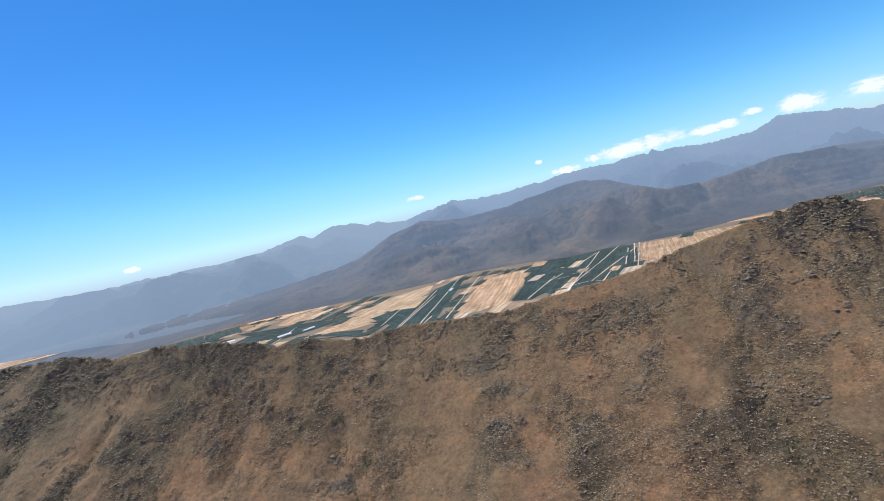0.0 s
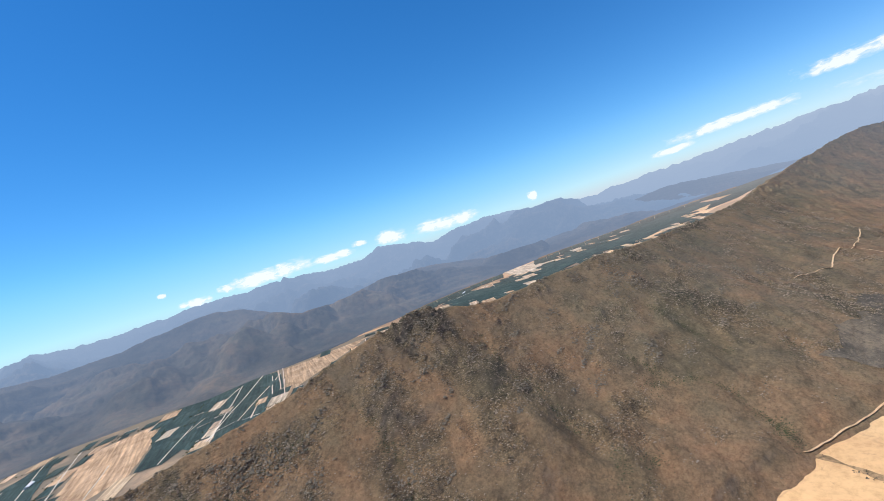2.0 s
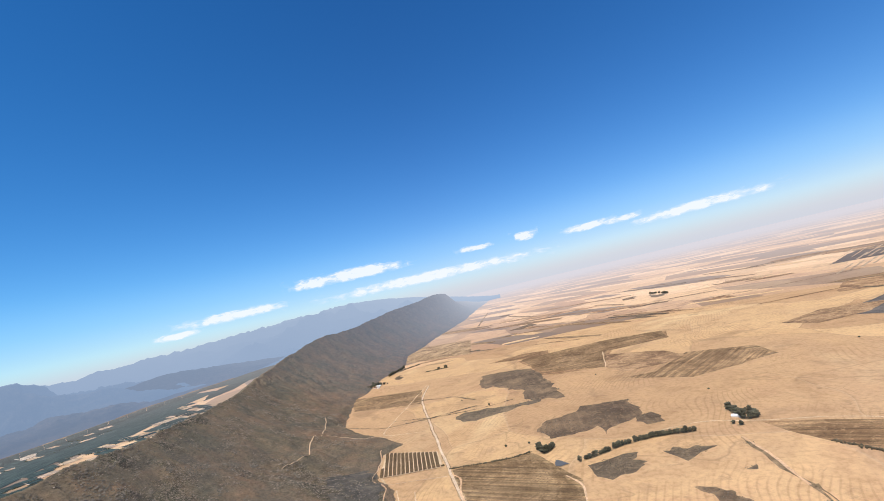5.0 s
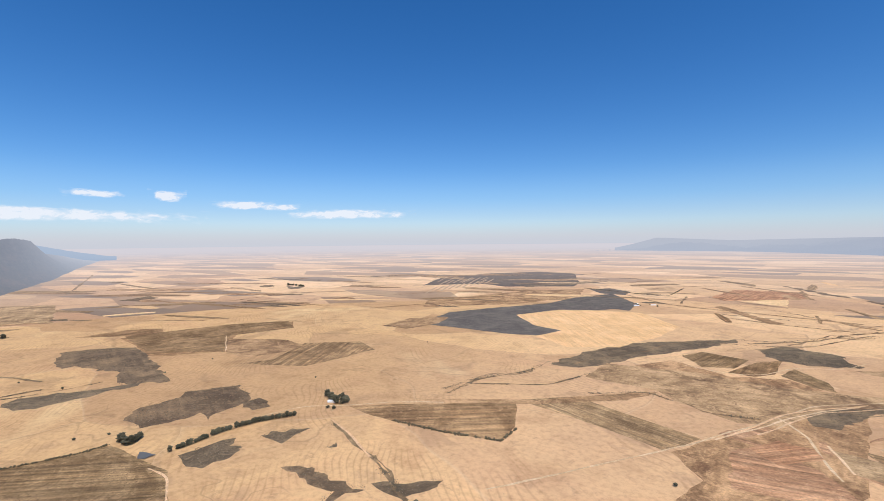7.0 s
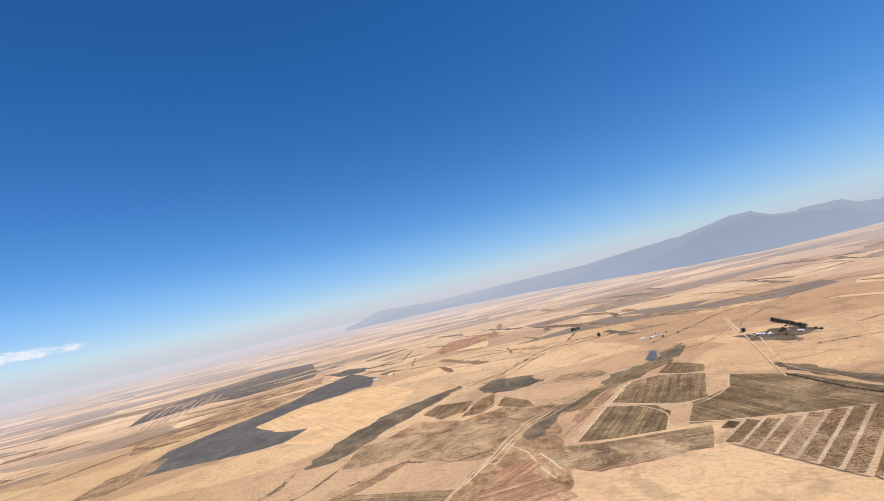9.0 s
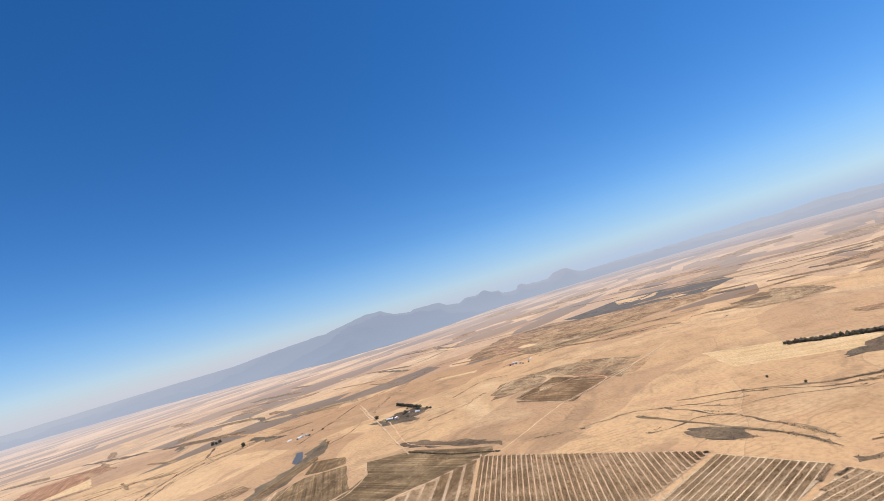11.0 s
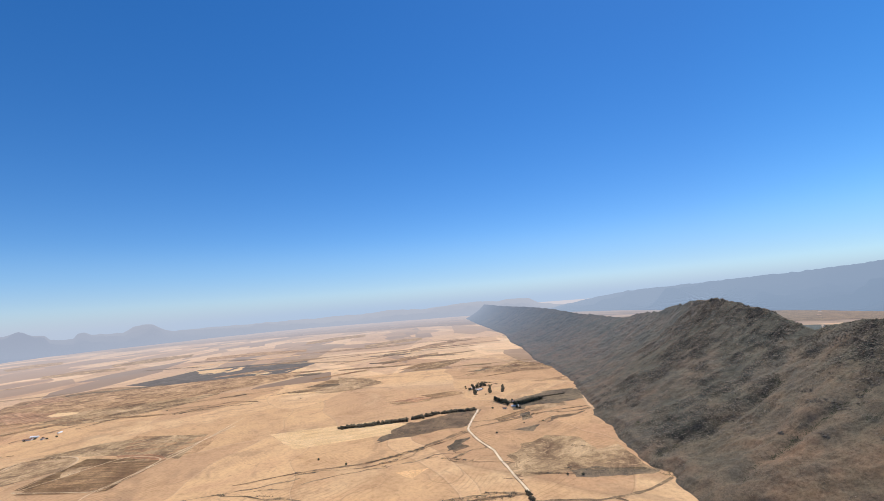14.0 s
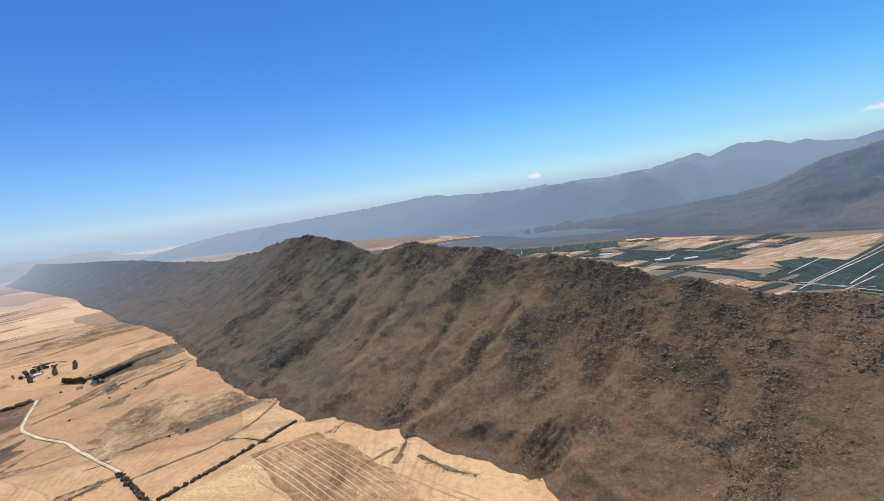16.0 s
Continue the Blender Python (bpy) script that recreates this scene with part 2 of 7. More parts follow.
def scrub_material(name, far, start=2000, length=2700, same=False, farthest=(0.43, 0.49, 0.59), air=None, deep_to=20000.0, dusty=True):
    """Dry mountain scrub: brown restio and heath with red, olive and grey patches."""
    m, nt, b = shader(name)
    vec = plan_vector(nt)
    pos = node(nt, "NewGeometry").outputs["Position"]
    big = noise_tex(nt, pos, 0.006, 5.0, 0.6)
    c = ramp(nt, big, [(0.3, (0.140, 0.120, 0.080)), (0.45, (0.186, 0.146, 0.095)), (0.60, (0.216, 0.154, 0.099)), (0.75, (0.174, 0.142, 0.091))])
    if same or not far:  # haze grey put into the west and east ends, redder grass between and low
        px = node(nt, "SeparateXYZ", [(0, pos)]).outputs[0]
        span = node(nt, "MapRange", [("Value", px)])
        span.inputs["From Min"].default_value, span.inputs["From Max"].default_value = -1500.0, 1500.0
        west = ramp(nt, span.outputs[0], [(0.10, (0.1, 0.1, 0.1)), (0.40, (0.75, 0.75, 0.75)), (0.62, (0.85, 0.85, 0.85)), (0.80, (0.42, 0.42, 0.42))])
        drift = mix(nt, 0.4, west, noise_tex(nt, pos, 0.004, 4.0, 0.6))
        pz = node(nt, "MapRange", [("Value", node(nt, "SeparateXYZ", [(0, pos)]).outputs[2])])
        pz.inputs["From Min"].default_value, pz.inputs["From Max"].default_value = 20.0, 170.0
        c = mix(nt, 1.0, c, mix(nt, pz.outputs[0], (0.98, 0.91, 0.85), (0.92, 0.94, 0.91)), "MULTIPLY")
        c = mix(nt, 1.0, c, ramp(nt, drift, [(0.28, (0.80, 0.90, 1.02)), (0.5, (1.02, 1.01, 0.99)), (0.70, (1.05, 0.94, 0.87))]), "MULTIPLY")
    # patches of red grass, olive restio and grey heath
    c = mix(nt, 1.0, c, ramp(nt, noise_tex(nt, pos, 0.016, 5.0, 0.65, 0.5), [(0.36, (0.78, 0.83, 0.87)), (0.47, (0.98, 0.99, 0.99)), (0.55, (1.06, 1.02, 1.0)), (0.66, (1.18, 1.07, 1.02))]), "MULTIPLY")
    strata = node(nt, "Mapping", [("Vector", pos)])
    strata.inputs["Scale"].default_value = (1, 1, 2.4)
    mid = noise_tex(nt, strata.outputs[0], 0.035, 6.0, 0.72)
    c = mix(nt, 0.42 if far else 0.5, c, ramp(nt, mid, [(0.3, (0.4, 0.42, 0.4)), (0.5, (1, 1, 1)), (0.7, (1.35, 1.3, 1.2))]), "MULTIPLY")
    fine = noise_tex(nt, pos, 0.22, 5.0, 0.75)
    c = mix(nt, 0.3 if far else 0.48, c, ramp(nt, fine, [(0.36, (0.40, 0.41, 0.41)), (0.52, (1, 1, 1)), (0.7, (1.5, 1.45, 1.4))]), "MULTIPLY")
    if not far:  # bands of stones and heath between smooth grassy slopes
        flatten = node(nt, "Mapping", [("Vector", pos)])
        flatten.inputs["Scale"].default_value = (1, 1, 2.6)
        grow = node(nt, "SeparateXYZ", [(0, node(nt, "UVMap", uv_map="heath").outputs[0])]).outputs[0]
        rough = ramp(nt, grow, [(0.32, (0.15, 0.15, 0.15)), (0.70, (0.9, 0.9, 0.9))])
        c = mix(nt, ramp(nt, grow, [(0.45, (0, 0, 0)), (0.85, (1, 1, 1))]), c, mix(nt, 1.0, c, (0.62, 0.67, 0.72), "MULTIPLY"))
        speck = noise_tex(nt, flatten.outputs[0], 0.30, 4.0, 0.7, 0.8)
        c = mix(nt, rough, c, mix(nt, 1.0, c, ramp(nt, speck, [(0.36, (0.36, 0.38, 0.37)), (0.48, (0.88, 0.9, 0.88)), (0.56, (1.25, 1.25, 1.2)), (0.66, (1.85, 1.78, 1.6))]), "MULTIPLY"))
    # bare weathered stone where the slope breaks
    steep = node(nt, "SeparateXYZ", [(0, node(nt, "NewGeometry").outputs["Normal"])]).outputs[2]
    stone = ramp(nt, noise_tex(nt, pos, 0.10 if not far else 0.03, 5.0, 0.7), [(0.35, (0.075, 0.066, 0.052)), (0.5, (0.145, 0.12, 0.09)), (0.64, (0.26, 0.21, 0.155))])
    c = mix(nt, ramp(nt, steep, [(0.5, (0.7, 0.7, 0.7)), (0.72, (0, 0, 0))]), c, stone)
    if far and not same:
        # relief shade of spurs and hollows painted in by noise
        relief_shade = noise_tex(nt, vec, 0.0016, 6.0, 0.6, 0.4)
        c = mix(nt, 1.0, c, ramp(nt, relief_shade, [(0.36, (0.45, 0.5, 0.52)), (0.5, (1, 1, 1)), (0.62, (1.5, 1.4, 1.25))]), "MULTIPLY")
        # darker and bluer overall: tint of distance haze put into the colour
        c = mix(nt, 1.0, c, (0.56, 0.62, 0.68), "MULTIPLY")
    nt.links.new(c, b.inputs["Base Color"])
    bump(nt, b, noise_tex(nt, pos, 0.02 if far else 0.12, 6.0, 0.7), 0.9, 12.0 if far else 3.0)
    if far:
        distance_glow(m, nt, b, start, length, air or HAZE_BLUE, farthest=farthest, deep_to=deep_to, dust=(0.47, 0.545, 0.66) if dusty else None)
    return m


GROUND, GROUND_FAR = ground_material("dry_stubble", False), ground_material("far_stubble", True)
SCRUB_EAST = scrub_material("east_ridge_scrub", True, 2000, 3000, True, farthest=(0.56, 0.59, 0.66), air=(0.155, 0.195, 0.27), deep_to=15000.0)
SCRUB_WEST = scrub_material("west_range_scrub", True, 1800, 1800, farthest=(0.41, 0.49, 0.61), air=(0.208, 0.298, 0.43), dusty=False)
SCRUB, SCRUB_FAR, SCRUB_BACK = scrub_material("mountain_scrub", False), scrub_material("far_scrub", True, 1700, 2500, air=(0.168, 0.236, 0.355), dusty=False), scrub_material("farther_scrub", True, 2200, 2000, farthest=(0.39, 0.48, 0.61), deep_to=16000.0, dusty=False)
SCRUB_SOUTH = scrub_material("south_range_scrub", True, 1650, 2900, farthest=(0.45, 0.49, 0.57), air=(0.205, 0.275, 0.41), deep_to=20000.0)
SCRUB_RIDGE = scrub_material("far_ridge_scrub", True, 1850, 5200, True, air=(0.165, 0.215, 0.30), farthest=(0.36, 0.43, 0.55), deep_to=14000.0)

# ---- the lie of the land ----
EYE = 360.0     # height from which the far country is seen
NEAR, RIM = 2800.0, 4750.0
_rng = np.random.RandomState(7)
_lat = _rng.rand(512, 512)


def value_noise(x, y):
    xi, yi = np.floor(x).astype(int), np.floor(y).astype(int)
    fx, fy = x - xi, y - yi
    fx, fy = fx * fx * (3 - 2 * fx), fy * fy * (3 - 2 * fy)
    a, b = _lat[xi % 512, yi % 512], _lat[(xi + 1) % 512, yi % 512]
    c, d = _lat[xi % 512, (yi + 1) % 512], _lat[(xi + 1) % 512, (yi + 1) % 512]
    return (a * (1 - fx) + b * fx) * (1 - fy) + (c * (1 - fx) + d * fx) * fy


def fbm(x, y, octaves=5, gain=0.5):
    """Fractal noise, about -1 to 1."""
    out, amp, tot = 0.0, 1.0, 0.0
    for k in range(octaves):
        out = out + amp * (2 * value_noise(x * 2.03**k + 37.1 * k, y * 2.03**k + 11.7 * k) - 1)
        tot, amp = tot + amp, amp * gain
    return out / tot * 1.6


def ridged(x, y, octaves=5, gain=0.5):
    out, amp, tot = 0.0, 1.0, 0.0
    for k in range(octaves):
        out = out + amp * (1 - np.abs(2 * value_noise(x * 2.03**k + 17.3 * k, y * 2.03**k + 5.9 * k) - 1))
        tot, amp = tot + amp, amp * gain
    return out / tot


def rolling(x, y):
    """Height of the open country: nearly flat, with long swells."""
    x, y = np.asarray(x, float), np.asarray(y, float)
    r = np.hypot(x, y)
    return 3.0 * fbm(x / 520 + 3, y / 520 + 9, 2) * np.clip((r - 150) / 400, 0, 1)


def settle(x, y, z):
    """Places in the plan to places in the scene: true up to NEAR, drawn together beyond it along the line of sight from the flight's middle."""
    x, y, z = (np.asarray(v, float) for v in (x, y, z))
    r = np.maximum(np.hypot(x, y), 1.0)
    q = np.where(r < NEAR, r, NEAR + (RIM - NEAR) * (1 - np.exp(-(np.maximum(r, NEAR) - NEAR) / (RIM - NEAR)))) / r
    return np.stack([x * q, y * q, EYE + (z - EYE) * q], -1)


def sheet(name, x, y, z, material, smooth=True):
    """A mesh over a grid of places in the plan, which it keeps as its UV map in kilometres."""
    rows, cols = x.shape
    co = settle(x, y, z).reshape(-1, 3)
    i = np.arange(rows * cols).reshape(rows, cols)
    quads = np.stack([i[:-1, :-1], i[1:, :-1], i[1:, 1:], i[:-1, 1:]], -1).reshape(-1, 4)
    me = bpy.data.meshes.new(name)
    me.vertices.add(len(co))
    me.vertices.foreach_set("co", co.ravel())
    me.loops.add(quads.size)
    me.loops.foreach_set("vertex_index", quads.ravel())
    me.polygons.add(len(quads))
    me.polygons.foreach_set("loop_start", np.arange(0, quads.size, 4))
    me.update(calc_edges=True)
    uv = me.uv_layers.new(name="UVMap")
    plan = np.stack([x.ravel(), y.ravel()], -1)[quads.ravel()] / 1000
    uv.data.foreach_set("uv", plan.ravel())
    me.polygons.foreach_set("use_smooth", np.full(len(quads), smooth))
    me.materials.append(material)
    return new(name, me)


def ring(name, r0, r1, step, material):
    n = int(math.log(r1 / r0) / step)
    r = np.exp(np.linspace(math.log(r0), math.log(r1), n + 1))
    if r0 < NEAR:  # closed below the flight
        r = np.concatenate([[0.0, 15.0, 30.0, 45.0], r])
    a = np.linspace(0, 2 * math.pi, 541)
    R, A = np.meshgrid(r, a, indexing="ij")
    x, y = R * np.cos(-A), R * np.sin(-A)
    return sheet(name, x[:, ::-1], y[:, ::-1], rolling(x, y)[:, ::-1], material)


# foot and crest of the scrub ridge beside the plain
FOOT_X = (-12000, -9000, -5213, -4200, -3696, -2860, -2559, -2418, -2064, -1823, -1590, -1476, -1345, -1242, -1127, -1035, -990, -927, -866, -812, -790, -775, -757, -679, -651, -615, -582, -569, -520, -497, -428, -379, -359, -345, -334, -315, 597, 630, 682, 737, 789, 798, 866, 880, 1010, 1059, 1105, 1192, 1272, 1312, 1401, 1454, 1548, 1739, 2040, 2250, 2310, 2664, 3000, 3466, 3801, 4447, 6019, 8582, 12000)
FOOT_Y = (1050, 950, 872, 740, 743, 632, 662, 652, 622, 569, 530, 494, 497, 475, 465, 451, 482, 456, 459, 446, 466, 480, 482, 479, 482, 500, 482, 496, 486, 479, 494, 485, 488, 474, 490, 470, 108, 99, 59, 26, 7, -16, -17, -60, -92, -87, -61, -90, -114, -178, -159, -140, -97, -57, -108, -156, -215, -350, -560, -690, -894, -1200, -2069, -3283, -5000)
CREST_X = (-12000, -9012, -5114, -3504, -2838, -2218, -1956, -1709, -1512, -1346, -1242, -1157, -1009, -846, -722, -594, -492, -382, -290, -202, -127,
           -8, 71, 165, 233, 290, 342, 375, 419, 450, 493, 552, 634, 739, 862, 1513, 1779, 2262, 2864, 3432, 4251, 6849, 8236, 9000, 12000)
CREST_Z = (330, 292, 244, 218, 216, 271, 305, 318, 302, 280, 252, 246, 273, 264, 261, 238, 243, 224, 211, 200, 199,
           200, 212, 225, 241, 259, 269, 271, 256, 248, 242, 244, 249, 246, 237, 208, 201, 234, 292, 296, 338, 450, 432, 250, 100)


def foot_line(s):
    return np.interp(s, FOOT_X, FOOT_Y)


_sx = np.linspace(-14000, 14000, 5601)
_smooth_foot = np.convolve(np.pad(foot_line(_sx), 22, "edge"), np.ones(45) / 45, "valid")
_sm = np.convolve(np.pad(foot_line(_sx), 150, "edge"), np.ones(301) / 301, "valid")


def crest_line(s):
    y = np.interp(s, _sx, _sm)
    g = np.interp(s, _sx, np.gradient(_sm, _sx))
    off = np.interp(s, (-9000, -2000, -1400, -900, -300, 600, 1300, 2500, 9000), (520, 520, 470, 430, 350, 350, 380, 420, 520))
    h = np.hypot(1, g)
    return s - g / h * off, y + off / h, -g / h, 1 / h


# gullies down the face of the ridge, from the top
GULLIES = (((-500, 745), (-507, 701), (-527, 617), (-563, 592), (-590, 520)), ((-318, 715), (-291, 653), (-291, 592), (-292, 546), (-319, 506), (-345, 472)),
           ((-142, 600), (-142, 559), (-115, 517), (-103, 480)), ((-640, 745), (-659, 646), (-640, 570), (-640, 505)), ((-1040, 785), (-1052, 613), (-1075, 546), (-1060, 465)),
           ((-830, 770), (-850, 640), (-840, 520)), ((350, 540), (330, 470), (300, 400), (290, 320)), ((530, 460), (520, 420), (505, 350), (470, 290)), ((800, 300), (790, 250), (760, 180)), ((661, 306), (656, 259), (675, 217), (678, 174), (650, 140), (622, 108)))


def carved(x, y):
    """How deep the nearest gully cuts at a place in the plan, in metres."""
    near = np.full(np.shape(x), 1e9)
    for line in GULLIES:
        for (x0, y0), (x1, y1) in zip(line, line[1:]):
            dx, dy = x1 - x0, y1 - y0
            f = np.clip(((x - x0) * dx + (y - y0) * dy) / (dx * dx + dy * dy), 0, 1)
            near = np.minimum(near, (x - x0 - f * dx) ** 2 + (y - y0 - f * dy) ** 2)
    return np.where(x > 0, 0.6, 1.0) * 7 * np.exp(-near / 15.0**2) - 2 * np.exp(-((np.sqrt(near) - 38) / 16.0) ** 2)


def foot_distance(x, y):
    """How far a place in the plan lies inside the foot line; less than nothing out on the plain."""
    near = np.full(np.shape(x), 1e9)
    for k in range(-12, 13):
        near = np.minimum(near, (4.0 * k) ** 2 + (y - foot_line(x + 4.0 * k)) ** 2)
    return np.sqrt(near) * np.sign(y - foot_line(x))


def crag(x, y, u):
    """Broken rock standing out of the slope, in knots and along the crest, in metres."""
    rocky = np.clip(1.5 * heath(x, y, u), 0, 1.3)
    return rocky * (1 + 0.9 * np.clip((u - 0.7) / 0.3, 0, 1) * np.clip((1.35 - u) / 0.3, 0, 1)) * (6 * (ridged(x / 44 + 8, y / 36, 3, 0.6) - 0.60) + 3.5 * (ridged(x / 15, y / 12 + 4, 2) - 0.60))


def ridge_point(s, u):
    """Place on the ridge at s along it and u across: 0 at the foot, 1 on the crest, more down the far side."""
    cx, cy, nx, ny = crest_line(s)
    fx, fy = s, np.interp(s, _sx, _smooth_foot) - 34
    v, back = np.minimum(u, 1), np.maximum(u - 1, 0)
    x = fx + (cx - fx) * v + nx * 330 * back
    y = fy + (cy - fy) * v + ny * 330 * back
    h = np.interp(s, CREST_X, CREST_Z)
    up = np.clip(v, 0, 1)
    flat = 0.28 - 0.08 * np.clip((s - 700) / 400, 0, 1)  # gentler apron to the east
    base = h * (flat * up + (1 - flat) * up ** (2.26 - 2.0 * flat)) + np.minimum(v, 0) * 160
    base = base - h * np.clip(back, 0, 2) * (0.9 - 0.22 * np.clip(back, 0, 2)) * 1.02
    env = np.clip((up - 0.04) * 2.0, 0, 1) * np.clip(1.12 - up, 0.07, 1) + np.clip(back, 0, 0.6)
    gully = ridged(s / 210 + 0.35 * fbm(x / 160, y / 160, 3), u * 0.7 + s / 900, 4) - 0.62
    spur = ridged(s / 430 + 1.3 + 0.5 * u + 0.2 * fbm(x / 300, y / 300, 2), 0.4 + u * 0.25, 2) - 0.62
    rough = fbm(x / 70, y / 70, 5, 0.55)
    z = base + env * (48 * gully + 62 * spur + 9 * rough) + 2.2 * rough * np.clip(up * 4, 0, 1)
    z = z - carved(x + 6 * fbm(x / 40, y / 40, 2), y) * np.clip(up * 5, 0, 1) * np.clip((1.0 - up) * 6, 0, 1)
    knob = ridged(s / (95 + 0.07 * np.abs(s)) + 0.5 * u, 3 + u * 1.5, 4, 0.6) - 0.62
    z = z + (7 + 13 * np.clip((np.abs(s) - 1300) / 1200, 0, 1)) * knob * np.clip(1 - abs(u - 1) * 3.0, 0, 1) * 1.5
    z = z + crag(x, y, u) * np.clip(up * 5, 0, 1)
    # the scrub's edge: the slope runs out on the plain along the foot line
    inward = foot_distance(x, y) + 5 * fbm(x / 26, y / 26, 3)
    z = np.where(v < 0.6, np.minimum(z, np.where(inward > 0, 0.38 * inward + 0.012 * inward**2, 0.8 * inward)), z)
    return x, y, z


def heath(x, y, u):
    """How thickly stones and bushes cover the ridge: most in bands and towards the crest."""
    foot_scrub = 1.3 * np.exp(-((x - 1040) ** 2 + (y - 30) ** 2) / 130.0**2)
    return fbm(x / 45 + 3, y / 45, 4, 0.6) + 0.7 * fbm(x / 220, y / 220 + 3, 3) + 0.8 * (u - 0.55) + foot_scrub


def ridge(name, s, u, material):
    S, U = np.meshgrid(s, u, indexing="ij")
    x, y, z = ridge_point(S, U)
    ob = sheet(name, x, y, z, material)
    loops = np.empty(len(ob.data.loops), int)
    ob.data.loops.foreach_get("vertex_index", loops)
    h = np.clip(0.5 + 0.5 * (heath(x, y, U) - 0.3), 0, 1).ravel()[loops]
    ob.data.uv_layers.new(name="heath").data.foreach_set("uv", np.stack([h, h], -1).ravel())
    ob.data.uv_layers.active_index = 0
    return ob


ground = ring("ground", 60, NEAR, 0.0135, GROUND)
tagged(ground, "dry straw-coloured stubble fields of a wide open plain", "ground", kind="structure")
far_plain = ring("backdrop_plain", NEAR, 60000, 0.019, GROUND_FAR)
tagged(far_plain, "hazy dry fields reaching to the horizon", "plain", kind="structure")

WEST_END, EAST_END = -1750.0, 1800.0
inner = np.concatenate([np.arange(WEST_END, -1150, 4.5), np.arange(-1150, 1150, 2.9), np.arange(1150, EAST_END, 4.5), [EAST_END]])
outer = 22 * (np.exp(np.linspace(0, math.log(480), 760)) - 1)
across = np.concatenate([np.linspace(-0.12, 1.0, 150), np.linspace(1.015, 1.5, 24), np.linspace(1.55, 3.0, 16)])
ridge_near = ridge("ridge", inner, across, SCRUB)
tagged(ridge_near, "brown rocky ridge covered in dry scrub beside the plain", "ridge", kind="structure")
tagged(ridge("backdrop_ridge_west", WEST_END - outer[::-1], across, SCRUB_RIDGE), "hazy far end of the scrub ridge", "ridge", kind="structure")
tagged(ridge("backdrop_ridge_east", EAST_END + outer, across, SCRUB_EAST), "hazy far end of the scrub ridge", "ridge", kind="structure")


def mountains(name, table, spur, seed, material, steps=900, detail=1.0, crag_by=0.35, knobs=()):
    """A range seen across the plain or the valley. table: compass bearing, distance of its foot, distance and slope of its skyline.
    knobs: bearing, distance, height and radius of hills that stand out of its face."""
    az, foot, top, el = (np.array(v, float) for v in zip(*table))
    a = np.linspace(az[0], az[-1], steps)
    u = np.concatenate([np.linspace(0, 1, 132), np.linspace(1.04, 1.7, 6)])
    A, U = np.meshgrid(a, u, indexing="ij")
    rf, rt = np.interp(A, az, foot), np.interp(A, az, top)
    R = rf + (rt - rf) * U
    ends = np.clip((A - az[0]) / 3, 0, 1) * np.clip((az[-1] - A) / 3, 0, 1)
    jag = 0.6 * (ridged(A * 0.9 + seed, A * 0 + seed, 5, 0.55) - 0.62) * crag_by * (0.25 + 0.75 * np.clip((np.abs(A - 150) - 48) / 8, 0, 1)) * ends
    sky_el = np.radians(np.interp(A, az, el) + jag)
    h = EYE + rt * np.tan(sky_el)
    x, y = R * np.sin(np.radians(A)), R * np.cos(np.radians(A))
    up = np.clip(U, 0, 1)
    env = np.sin(np.pi * up) ** 0.7
    wx, wy = 0.25 * fbm(x / spur + 4, y / spur, 3), 0.25 * fbm(x / spur, y / spur + 9, 3)
    gul = ridged(x / spur + seed + wx, y / spur + seed * 1.7 + wy, 6, 0.5) - 0.62
    cut = ridged(x / spur * 3.4 + seed + 2 * wx, y / spur * 3.4 + 2 * wy, 5, 0.55) - 0.62
    hills = np.clip(fbm(x / spur * 1.7 + 3 * seed, y / spur * 1.7, 3), 0, 1) * np.sin(np.pi * np.clip(up * 1.5, 0, 1))
    z = h * (0.38 * up + 0.62 * up**2.0) + env * h * (1.15 * gul + 0.27 * cut) * detail + 0.45 * h * hills
    z = z + h * 0.05 * fbm(x / 150 + seed, y / 150, 4, 0.6) * np.clip(up * 2, 0, 1) * np.clip((1 - up) * 4, 0, 1)
    for b, d, rise, wide in knobs:
        kx, ky = d * math.sin(radians(b)), d * math.cos(radians(b))
        away = np.hypot(x - kx, y - ky) / wide * (1 + 0.35 * fbm(x / wide + seed, y / wide, 3))
        z = z + rise * np.clip(1 - away**1.6, 0, 1) * (0.75 + 0.5 * ridged(x / wide * 2.2, y / wide * 2.2, 4, 0.6))
    # worn cliff bands
    band = 0.16 * h
    t = z / band + 0.5 * fbm(x / 700, y / 700, 2)
    shelf = band * (np.floor(t) + np.clip((t % 1 - 0.55) / 0.45, 0, 1) - 0.5 * fbm(x / 700, y / 700, 2))
    z = z + (shelf - z) * 0.5 * np.clip(fbm(x / 520 + 7, y / 520, 3) * 2 + 0.3, 0, 1) * np.clip((1 - up) * 6, 0, 1)
    z = np.maximum(z, 4 + up * h * 0.14)
    z = np.minimum(z, EYE + R * np.tan(sky_el) - (1 - up) * 0.02 * h)
    z = np.where(U > 1, h - (U - 1) * h * 1.2, z) - 12 * (U < 0.01)
    return sheet(name, x[::-1], y[::-1], z[::-1], material)


